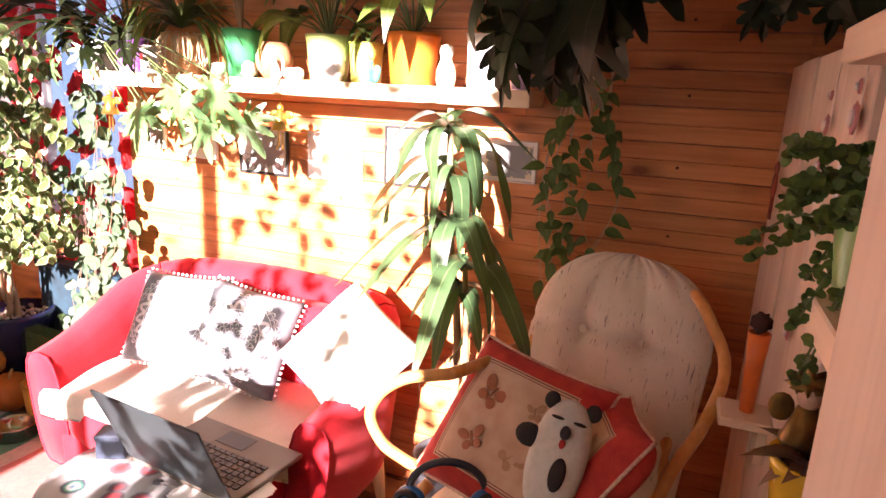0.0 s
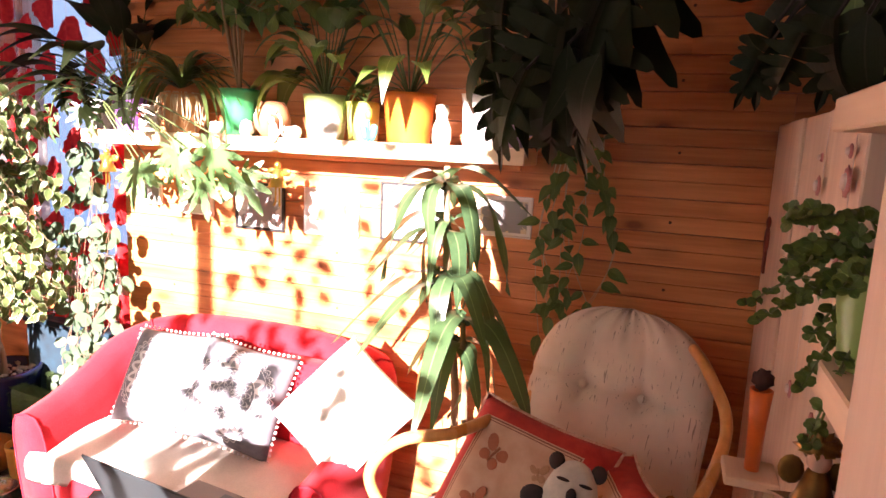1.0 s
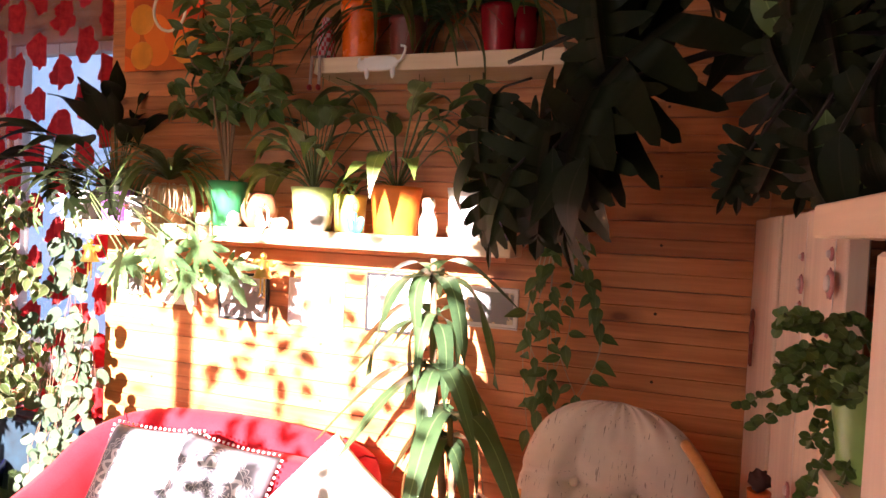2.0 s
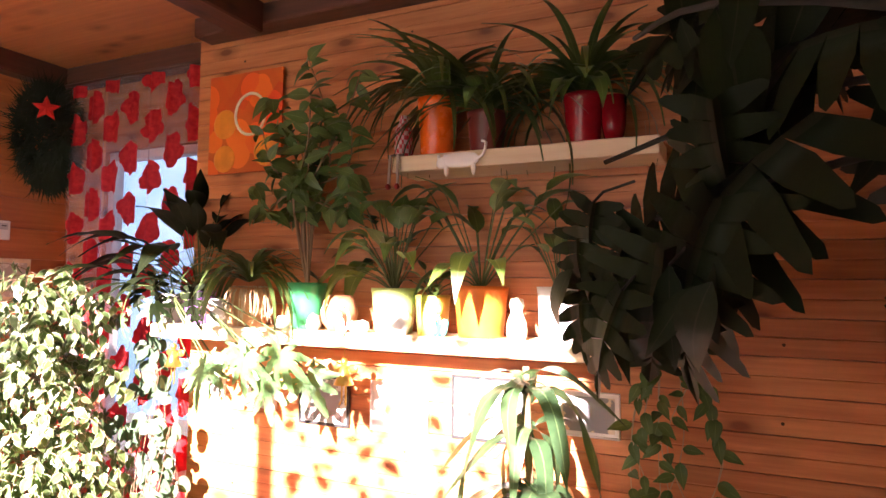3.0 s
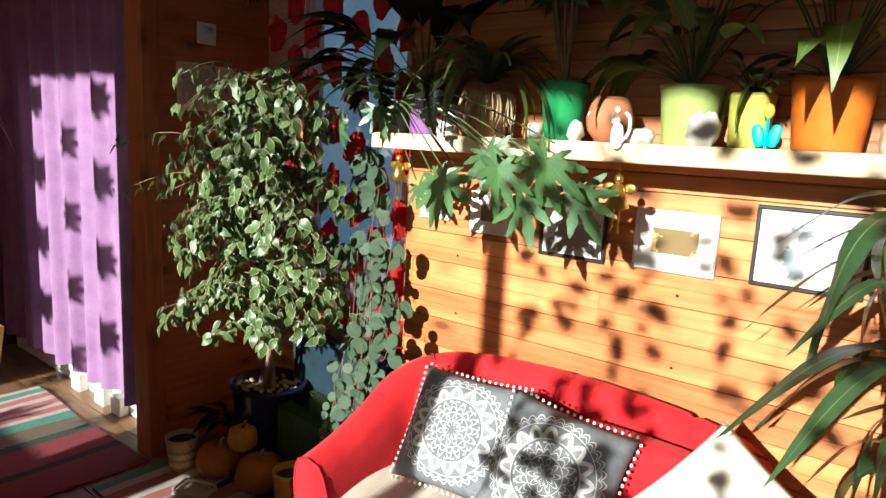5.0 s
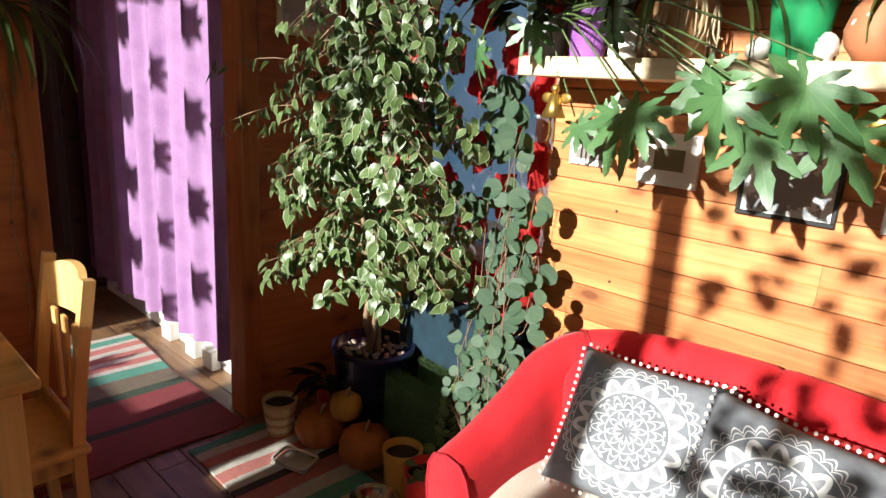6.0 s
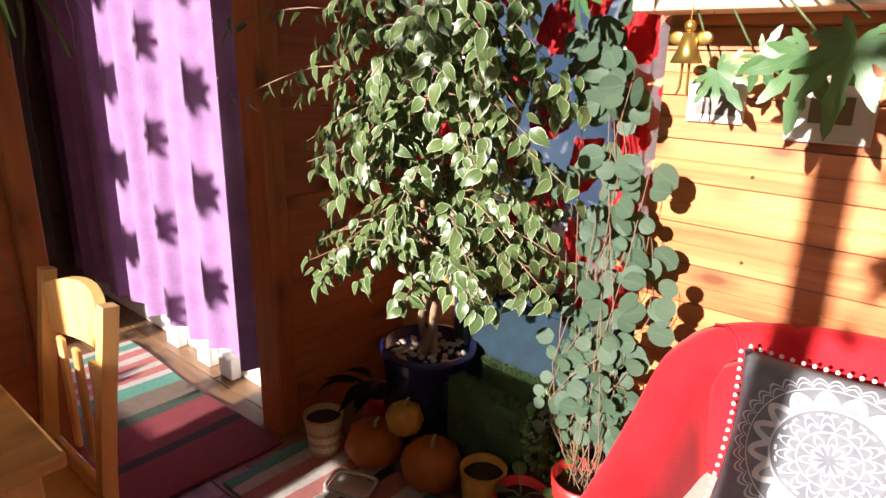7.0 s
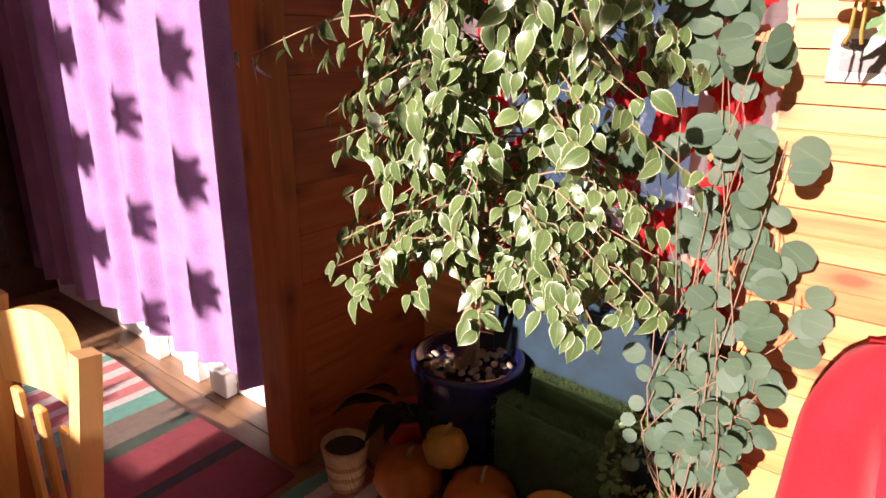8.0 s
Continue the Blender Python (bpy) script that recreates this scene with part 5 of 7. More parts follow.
def split_leaves():
    """Long stems of a split-leaf plant that hang before the pictures."""
    rng = random.Random(3)
    pl = Plant("split_leaf_plant", "split-leaf philodendron trailing from the shelf before the pictures", (-1.98, 1.78, SH))
    pot(pl.ob, 0.06, 0.11, glaze("grey_pot", (0.30, 0.30, 0.28), 0.5), at=(0.10, 0.14, 0.0))
    spots = [(-1.52, 1.74, 1.38, 0.24), (-1.44, 1.68, 1.40, 0.25), (-1.36, 1.70, 1.46, 0.22), (-1.27, 1.66, 1.44, 0.25), (-1.22, 1.70, 1.36, 0.24), (-1.12, 1.66, 1.47, 0.29), (-1.10, 1.72, 1.38, 0.24), (-1.66, 1.86, 1.36, 0.17),
             (-1.74, 1.88, 1.33, 0.17), (-1.57, 1.72, 1.62, 0.20), (-1.86, 1.80, 1.58, 0.18), (-1.80, 1.76, 1.66, 0.18), (-1.96, 1.80, 1.64, 0.18), (-2.02, 1.80, 1.52, 0.18)]
    base = Vector((0.10, 0.14, 0.10))
    for k, (x, y, z, size) in enumerate(spots):
        e = Vector((x, y, z)) - Vector((-1.98, 1.78, SH))
        line = curve([base, base * 0.5 + e * 0.5 + Vector((0, -0.06, 0.07)), e], 12)
        part("stem", tube(line, 0.0035, 5, taper=0.0025), M_STEM, pl.ob, "", True)
        along = Vector((rng.uniform(-0.3, 0.7), rng.uniform(-0.5, 0.0), -rng.uniform(0.4, 1.0)))
        size *= 0.72
        # Leaves above 1.6 m take the shade-darkened copy of the leaf colour.
        pl.leaf((SPLIT if z < 1.6 else SPLIT_SHADED)[k % 2], pointed(e, along, Vector((rng.uniform(-0.5, 0.4), -1.0, rng.uniform(0.2, 0.9))), size))
    pl.end()


split_leaves()

# ---- upper shelf ----
def upper_shelf():
    rng = random.Random(31)
    top = 2.043
    for x, r, h, mat, label, n, size in ((-0.74, 0.066, 0.19, glaze("bright_orange_pot", (0.90, 0.15, 0.008), 0.2), "spider plant in a bright orange pot on the upper shelf", 60, 0.40),
                                         (-0.57, 0.062, 0.13, glaze("maroon_pot", (0.16, 0.03, 0.02), 0.3), "grassy plant in a dark maroon pot", 64, 0.42), (-0.27, 0.058, 0.15, glaze("ruby_pot", (0.32, 0.01, 0.015), 0.12), "spiky plant in a ruby red pot", 80, 0.38)):
        pl = Plant("spider_plant", label, (x, 1.92, top))
        pot(pl.ob, r, h, mat, 0.8)
        spread(pl, STRAP, (0, 0, h - 0.01), n, rng, size, (0.5, 2.8), (0, -0.15), 0.02, 0.45)
        spread(pl, LILY_DARK, (0, 0, h - 0.01), 9, rng, 0.16, (0.6, 1.6), (0, -0.3), 0.08)
        pl.end()
    b = thing("bottle", "red and white patterned cloth-wrapped bottle", "bottle", (-0.845, 1.885, top))
    n = Net("knit_pattern")
    v = n.tree.nodes.new("ShaderNodeTexChecker")
    n.put(v, "Vector", n.coords("Object"))
    n.put(v, "Scale", 70.0)
    n.put(v, "Color1", (0.42, 0.03, 0.04, 1))
    n.put(v, "Color2", (0.45, 0.36, 0.34, 1))
    part("body", lathe([(0, 0), (0.028, 0), (0.031, 0.02), (0.029, 0.09), (0.016, 0.12), (0.015, 0.14), (0, 0.142)], 18), n.done(v.outputs[0], 0.9), b, "", True)
    for s in (-1, 1):
        part("leg", tube([(s * 0.012, -0.02, 0.01), (s * 0.014, -0.062, 0.0), (s * 0.016, -0.066, -0.09)], 0.005, 6), glaze("doll_leg", (0.45, 0.35, 0.30), 0.8), b)
        part("boot", blob((0.008, 0.012, 0.010), 8, 6, at=(s * 0.016, -0.07, -0.10)), glaze("boot_red", (0.35, 0.02, 0.02), 0.4), b, "", True)
    c = thing("cat_hook", "white wooden cat figure on the upper shelf edge", "ornament", (-0.62, 1.822, top - 0.03))
    part("body", blob((0.062, 0.006, 0.022), 18, 8, 3.0), M_WHITE, c, "", True)
    part("head", join(blob((0.019, 0.007, 0.018), 12, 8, at=(-0.058, 0, -0.006)), join(box((0.008, 0.005, 0.014), (-0.069, 0, 0.012), 0.001), box((0.008, 0.005, 0.014), (-0.048, 0, 0.012), 0.001))), M_WHITE, c, "", True)
    for x in (-0.042, 0.046):
        part("paw", blob((0.008, 0.006, 0.024), 10, 6, at=(x, 0, -0.026)), M_WHITE, c, "", True)
    part("tail", tube(curve([(0.055, 0, 0.0), (0.075, 0, 0.012), (0.085, 0, 0.045), (0.07, 0, 0.052)], 14), 0.004, 6), M_WHITE, c, "", True)
    g = thing("glass_vase", "dark red glass vase on the upper shelf", "vase", (-0.18, 1.90, top))
    part("body", lathe([(0, 0), (0.024, 0), (0.034, 0.05), (0.038, 0.13), (0.036, 0.13), (0.031, 0.05), (0, 0.01)], 20), glaze("ruby_glass", (0.20, 0.005, 0.01), 0.06), g, "", True)


upper_shelf()


# ---- tall dracaena and the vine beside the armchair ----
def dracaena():
    rng = random.Random(17)
    pl = Plant("dracaena", "tall dracaena with long drooping strap leaves", (-0.36, 1.83, 0.0))
    pot(pl.ob, 0.12, 0.28, glaze("slate_pot", (0.10, 0.10, 0.11), 0.5))
    pl.stem([(0, 0, 0.24), (0.01, -0.01, 0.7), (-0.02, -0.05, 1.05), (-0.03, -0.07, 1.42)], 0.016, 0.010, M_BARK, 14)
    pl.stem([(0.02, 0.0, 0.24), (0.06, -0.05, 0.55), (0.05, -0.10, 0.98)], 0.013, 0.009, M_BARK, 10)
    for (bx, by, bz), n, size in (((-0.03, -0.07, 1.39), 9, 0.37), ((-0.02, -0.06, 1.26), 8, 0.32), ((0.0, -0.07, 1.10), 10, 0.36), ((0.05, -0.10, 0.99), 7, 0.37), ((0.02, -0.06, 0.90), 7, 0.34)):
        for k in range(n):
            a = 2.4 * k + rng.uniform(-0.3, 0.3)
            d = Vector((math.cos(a) - 0.1, math.sin(a) * 0.8 - 0.25, rng.uniform(-0.2, 1.5)))
            pl.leaf(rng.choice(DRAC), pointed((bx, by, bz - 0.006 * k), d, Vector((-d.x * 0.3, -d.y * 0.3, 1.0)), size * rng.uniform(0.75, 1.25)))
    pl.end()
    rng = random.Random(18)
    pl = Plant("ivy", "thin vine with small dark leaves hanging on the board wall", (-0.02, 1.94, 1.45))
    for k in range(9):
        x0 = rng.uniform(-0.07, 0.08)
        ln = rng.uniform(0.35, 0.62)
        line = curve([(x0, 0.03, 0.22), (x0 + rng.uniform(-0.03, 0.03), -0.02, 0.0), (x0 + rng.uniform(-0.08, 0.06), -0.05, -ln * 0.5), (x0 + rng.uniform(-0.10, 0.08), -0.05, -ln)], 21)
        part("stem", tube(line, 0.0022, 4, taper=0.0012), M_VINE, pl.ob)
        for i in range(3, len(line)):
            if rng.random() < 0.62:
                pl.leaf(rng.choice(MID), pointed(line[i], Vector((rng.uniform(-1, 1), -0.5, rng.uniform(-1, 0.1))), Vector((0, -1, 0.6)), rng.uniform(0.045, 0.080)))
    pl.end()


dracaena()


M_DARKSTEM = glaze("dark_stem", (0.020, 0.016, 0.010), 0.95)


def big_monstera():
    """Heavy foliage, shade put into its leaf colour, that reaches from the shelf unit into the room under the ceiling.
    """
    rng = random.Random(41)
    pl = Plant("monstera", "large monstera in shade-darkened green reaching across the room from the shelf unit", (0.62, 1.12, 1.57))
    pot(pl.ob, 0.11, 0.20, glaze("dark_wicker_pot", (0.10, 0.05, 0.03), 0.8))
    o = Vector((0.62, 1.12, 1.57))
    for pts in ([(0.62, 1.12, 1.72), (0.40, 1.14, 1.83), (0.18, 1.20, 1.80), (0.0, 1.30, 1.76)], [(0.62, 1.12, 1.72), (0.42, 1.20, 1.94), (0.15, 1.35, 1.96), (-0.12, 1.45, 1.90)], [(0.62, 1.12, 1.72), (0.40, 1.10, 1.98), (0.10, 1.20, 2.10), (-0.05, 1.40, 2.14)]):
        part("stem", tube([p - o for p in curve(pts, 14)], 0.009, 8, taper=0.005), M_DARKSTEM, pl.ob, "", True)
    spots = []
    for k in range(17):
        t = rng.random()
        x = 0.08 - 0.26 * t + rng.uniform(-0.06, 0.06)
        y = 1.22 + 0.22 * t + rng.uniform(-0.10, 0.10)
        z = 1.82 - 0.02 * t - rng.uniform(0.0, 0.20)
        spots.append((x, y, z, 0.19, -1.0))
    for k in range(26):
        spots.append((rng.uniform(0.02, 0.40), rng.uniform(1.10, 1.45), rng.uniform(1.92, 2.25), 0.24, -0.5))
    for x, y, z, along, size, roll in ((0.24, 1.17, 1.90, (-0.80, 0.12, -0.52), 0.50, -0.2), (0.20, 1.28, 1.84, (-0.75, 0.25, -0.66), 0.46, 0.3), (0.10, 1.20, 1.78, (-0.45, 0.05, -0.90), 0.38, -0.1),
                                       (0.06, 1.36, 1.82, (-0.70, 0.30, -0.35), 0.40, 0.2), (0.34, 1.15, 2.02, (-0.6, 0.35, 0.12), 0.42, 0.0), (0.02, 1.24, 1.70, (-0.12, 0.10, -1.0), 0.30, 0.5), (0.38, 1.20, 1.92, (0.05, 0.1, -1.0), 0.34, -0.4)):
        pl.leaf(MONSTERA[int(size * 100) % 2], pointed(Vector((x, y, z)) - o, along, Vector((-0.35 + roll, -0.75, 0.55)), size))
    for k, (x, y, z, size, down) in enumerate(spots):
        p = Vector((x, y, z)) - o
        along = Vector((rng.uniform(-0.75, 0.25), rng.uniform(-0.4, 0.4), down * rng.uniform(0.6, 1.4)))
        me = rng.choice(BIG + SPLIT_SHADED)
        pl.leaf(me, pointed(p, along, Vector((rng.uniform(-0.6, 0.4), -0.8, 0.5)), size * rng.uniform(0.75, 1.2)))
        if k % 3 == 0:
            part("stalk", tube([p, p + Vector((0.04, 0.02, 0.05)), p + Vector((0.10, 0.03, 0.07))], 0.003, 5), M_DARKSTEM, pl.ob)
    pl.end()
    rng = random.Random(43)
    pl = Plant("hanging_plant", "broad-leaved plant in shade-darkened green drooping over the shelf unit", (0.60, 0.86, 1.57))
    pot(pl.ob, 0.09, 0.16, glaze("black_pot", (0.03, 0.03, 0.03), 0.5))
    o = Vector((0.60, 0.86, 1.57))
    for k in range(52):
        x, y, z = rng.uniform(0.34, 0.52), rng.uniform(0.86, 1.08), rng.uniform(1.60, 2.05)
        p = Vector((x, y, z)) - o
        pl.leaf(rng.choice(BIG + SPLIT_SHADED + LILY_DARK[:1]), pointed(p, Vector((rng.uniform(-0.4, 0.3), rng.uniform(-0.3, 0.3), -rng.uniform(0.6, 1.2))), Vector((rng.uniform(-0.9, 0.1), -0.8, rng.uniform(-0.3, 0.6))), rng.uniform(0.09, 0.16)))
        if k % 2 == 0:
            part("stalk", tube(curve([(0, 0, 0.14), p * 0.6 + Vector((0, 0, 0.16)), p], 8), 0.003, 5), M_DARKSTEM, pl.ob)
    pl.end()


big_monstera()
# ---- curtains ----
def poppies(name, sheer, cw=0.17, ch=0.26, rad=0.074, wave=0.012, squash=1.0, lobes=5.0):
    """Sheer curtain cloth printed with red poppies; UVs are in metres."""
    n = Net(name)
    uv = n.node("ShaderNodeSeparateXYZ", Vector=n.coords("UV"))
    cu = n.m("DIVIDE", uv.outputs[0], cw)
    col = n.m("FLOOR", cu)
    jig = n.m("FRACT", n.m("MULTIPLY", n.m("SINE", n.m("MULTIPLY", col, 12.9)), 43.7))
    cv = n.m("ADD", n.m("DIVIDE", uv.outputs[1], ch), n.m("ADD", n.m("MULTIPLY", col, 0.5), n.m("MULTIPLY", jig, 0.2)))
    x = n.m("MULTIPLY", n.m("SUBTRACT", n.m("FRACT", cu), 0.5), cw * squash)
    y = n.m("MULTIPLY", n.m("SUBTRACT", n.m("FRACT", cv), 0.5), ch)
    r = n.m("SQRT", n.m("ADD", n.m("MULTIPLY", x, x), n.m("MULTIPLY", y, y)))
    a = n.m("ARCTAN2", y, x)
    lobe = n.m("ADD", rad, n.m("MULTIPLY", n.m("SINE", n.m("ADD", n.m("MULTIPLY", a, lobes), n.m("MULTIPLY", jig, 6.0))), wave))
    mask = n.m("LESS_THAN", r, n.m("ADD", lobe, n.m("MULTIPLY", n.m("SUBTRACT", n.noise(n.coords("UV"), 26.0), 0.5), 0.05 if lobes < 6 else 0.015)))
    tone = n.noise(n.coords("UV"), 35.0, 4.0)
    red = n.ramp(tone, (0.3, (0.45, 0.01, 0.015)), (0.7, (0.70, 0.035, 0.03)))
    n.done(n.mix(mask, (0.78, 0.78, 0.80), red), 0.8)
    tl = n.node("ShaderNodeBsdfTranslucent", Color=n.mix(mask, (0.8, 0.8, 0.82), red))
    m1 = n.node("ShaderNodeMixShader", Fac=0.5)
    n.put(m1, 1, n.bsdf.outputs[0])
    n.put(m1, 2, tl.outputs[0])
    tr = n.node("ShaderNodeBsdfTransparent")
    m2 = n.node("ShaderNodeMixShader", Fac=n.m("MULTIPLY", n.m("SUBTRACT", 1.0, mask), sheer))
    n.put(m2, 1, m1.outputs[0])
    n.put(m2, 2, tr.outputs[0])
    n.tree.links.new(m2.outputs[0], n.tree.nodes["Material Output"].inputs[0])
    return n.mat


def metre_uv(bm, w, h):
    uv = bm.loops.layers.uv.active
    for f in bm.faces:
        for l in f.loops:
            l[uv].uv = (l[uv].uv.x * w, l[uv].uv.y * h)
    return bm


def curtain(name, label, x0, x1, z0, z1, y, mat, pitch, depth, cloth_w, n=120, group=""):
    c = thing(name, label, "curtain", ((x0 + x1) / 2, y, z0), group)
    w, h = x1 - x0, z1 - z0
    rng = random.Random(int(abs(x0) * 100))
    ph = [rng.uniform(0, 6.28) for _ in range(4)]
    def f(u, v, o):
        x = (u - 0.5) * w
        k = 2 * math.pi * u * w / pitch
        dep = depth * (math.sin(k + 0.9 * math.sin(k * 0.37 + ph[0])) + 0.35 * math.sin(k * 1.7 + ph[1] + v))
        return Vector((x + 0.25 * depth * math.cos(k + ph[2]) * (1 - 0.3 * v), dep * (1 - 0.35 * v) + o, v * h + 0.012 * math.sin(k * 0.5 + ph[3]) * (1 - v)))
    part("cloth", metre_uv(sheet(n, 14, f, 0.0), cloth_w, h), mat, c, "", True)
    part("rod", tube([(-w / 2 - 0.03, 0, h + 0.012), (w / 2 + 0.03, 0, h + 0.012)], 0.009, 8), M_BEAM, c, "", True)
    return c


M_POPPY = poppies("poppy_sheer", 0.80, 0.165, 0.235, 0.075, 0.008)
curtain("sheer_curtain", "sheer white curtain with large red poppies in the niche", -2.84, -1.86, 0.60, 2.585, 2.10, M_POPPY, 0.105, 0.018, 1.25)
hem = part("hem", tube(curve([(-0.5 + k / 14, 0.0, 0.02 + 0.012 * math.sin(k * 2.2)) for k in range(15)], 60), 0.007, 6), cloth("red_hem", (0.55, 0.02, 0.04)), bpy.data.objects["sheer_curtain"], "red scalloped hem", True)
curtain("sheer_curtain", "sheer poppy curtain before the sunny hall window", -4.30, -3.10, 0.35, 2.66, SOUTH_Y + 0.012, poppies("poppy_sheer_thin", 0.92, 0.37, 0.38, 0.088, 0.022, 1.0, 8.0), 0.30, 0.006, 1.22)
M_PURPLE = cloth("purple_cotton", (0.31, 0.175, 0.32), (0.22, 0.115, 0.24), 600.0, 0.9, 0.2, 0.5)
curtain("curtain", "floor-length purple cotton curtain hanging in folds", -4.98, -3.12, 0.15, 2.14, 1.66, M_PURPLE, 0.19, 0.024, 1.9, 360)
# Pale net coloured dark grey-brown, so the hall's shade is in the cloth.
curtain("sheer_curtain", "thin net curtain beside the narrow hall window, coloured dark for shade", -4.98, -4.80, 0.30, 2.05, 1.52, cloth("shaded_net", (0.11, 0.10, 0.085)), 0.06, 0.012, 0.3, 40)

# ---- hall: threshold blocks, rugs, table and chair ----
for x in (-3.52, -3.70, -3.98):
    ob = part("threshold_block", box((0.10, 0.05, 0.10), (0, 0, 0.05), 0.004), M_WHITE, None, at=pose(x, 1.712, 0))
    tagged(ob, "small white block against the hall skirting", "block", "hall blocks")


def stripes(name, stops, axis, soft=0.004, fuzz=90.0):
    n = Net(name)
    c = n.coords("Object")
    s = n.node("ShaderNodeSeparateXYZ", Vector=c)
    v = n.m("ADD", s.outputs[axis], n.m("MULTIPLY", n.m("SUBTRACT", n.noise(c, fuzz, 2.0), 0.5), 0.012))
    r = n.tree.nodes.new("ShaderNodeValToRGB")
    r.color_ramp.interpolation = "CONSTANT"
    n.put(r, 0, v)
    e = r.color_ramp.elements
    while len(e) < len(stops):
        e.new(0.9)
    for el, (p, col) in zip(e, stops):
        el.position, el.color = p, (*col, 1)
    vary = n.noise(c, 45.0, 3.0)
    ribs = n.node("ShaderNodeTexWave", Scale=60.0)
    n.put(ribs, "Vector", c)
    n.bump(n.m("ADD", n.noise(c, 220.0), ribs.outputs["Fac"]), 0.8, 0.003)
    tone = n.m("ADD", 0.75, n.m("MULTIPLY", vary, 0.5))
    return n.done(n.mix(1.0, r.outputs[0], n.node("ShaderNodeCombineColor", Red=tone, Green=tone, Blue=tone).outputs[0], "MULTIPLY"), 0.95)


def rug(name, label, x0, x1, y0, y1, mat, thick=0.008, category="rug"):
    r = thing(name, label, category, (x0, y0, 0.0))
    w, h = x1 - x0, y1 - y0
    def f(u, v, o):
        return Vector((u * w + 0.006 * math.sin(9 * v), v * h + 0.008 * math.sin(7 * u + 1), thick / 2 + 0.001 + o + 0.003 * math.sin(11 * u) * math.sin(8 * v)))
    part("weave", sheet(30, 20, f, thick), mat, r)
    return r


TEAL, PINK, CHALK, MAROON, TAUPE, PINE_G, INK = (0.12, 0.36, 0.26), (0.55, 0.20, 0.17), (0.62, 0.58, 0.50), (0.26, 0.045, 0.05), (0.20, 0.16, 0.11), (0.05, 0.08, 0.05), (0.05, 0.04, 0.04)
rug("rag_rug", "striped rag rug in teal, pink and maroon in the doorway", -4.16, -2.95, 0.82, 1.56,
    stripes("hall_stripes", [(0, CHALK), (0.04, TEAL), (0.10, CHALK), (0.13, PINK), (0.19, CHALK), (0.24, PINK), (0.30, CHALK), (0.34, PINK), (0.40, CHALK), (0.44, TEAL), (0.53, TAUPE), (0.66, PINE_G), (0.72, MAROON), (0.93, INK), (0.98, MAROON)], 0))
rug("rag_rug", "striped rag rug between the sofa and the plants", -2.90, -1.62, 1.30, 1.72,
    stripes("room_stripes", [(0, TEAL), (0.05, CHALK), (0.10, PINK), (0.16, CHALK), (0.21, PINK), (0.27, CHALK), (0.33, INK), (0.37, PINK), (0.45, CHALK), (0.52, TEAL), (0.60, CHALK), (0.66, PINK), (0.74, TEAL), (0.82, CHALK), (0.9, PINK)], 0))
n_ = Net("pink_shag")
c_ = n_.coords("Object")
n_.bump(n_.noise(c_, 120.0, 4.0), 1.0, 0.012)
M_SHAG = n_.done(n_.ramp(n_.noise(c_, 70.0, 4.0), (0.3, (0.36, 0.14, 0.15)), (0.7, (0.66, 0.44, 0.42))), 1.0)
sg = rug("shag_rug", "pink shaggy rug on the floor before the sofa", -2.35, -1.35, 0.72, 1.28, M_SHAG, 0.014)


def tufts(parent, x0, x1, y0, y1, z, count, length, mat, seed, name="tuft"):
    """Short upright fibres, joined."""
    rng = random.Random(seed)
    verts, faces = [], []
    for k in range(count):
        x, y = rng.uniform(x0, x1), rng.uniform(y0, y1)
        a, w, l = rng.uniform(0, 6.28), 0.0016, length * rng.uniform(0.6, 1.2)
        dx, dy = math.cos(a) * w, math.sin(a) * w
        i = len(verts)
        verts += [(x - dx, y - dy, z), (x + dx, y + dy, z), (x + rng.uniform(-0.5, 0.5) * l, y + rng.uniform(-0.5, 0.5) * l, z + l)]
        faces.append((i, i + 1, i + 2))
    me = bpy.data.meshes.new(name)
    me.from_pydata(verts, [], faces)
    me.materials.append(mat)
    ob = new(name, me)
    ob.parent = parent
    return tagged(ob, kind="stuff")


tufts(sg, 0.0, 1.0, 0.0, 0.56, 0.012, 9000, 0.018, M_SHAG, 2, "pile")


def pine_table():
    t = thing("table", "pine dining table with a knotty top", "table", (-2.22, 0.71, 0.0))
    part("tabletop", box((0.74, 1.10, 0.028), (-0.37, -0.55, 0.736), 0.006, None, 2), M_TABLE, t)
    part("apron", box((0.62, 0.02, 0.09), (-0.37, -0.06, 0.677), 0.002), M_TABLE, t)
    part("apron", box((0.02, 0.94, 0.09), (-0.06, -0.55, 0.677), 0.002), M_TABLE, t)
    for x, y in ((-0.06, -0.06), (-0.68, -0.06), (-0.06, -1.04), (-0.68, -1.04)):
        part("leg", box((0.06, 0.06, 0.722), (x, y, 0.361), 0.004), M_CHAIR, t)


pine_table()


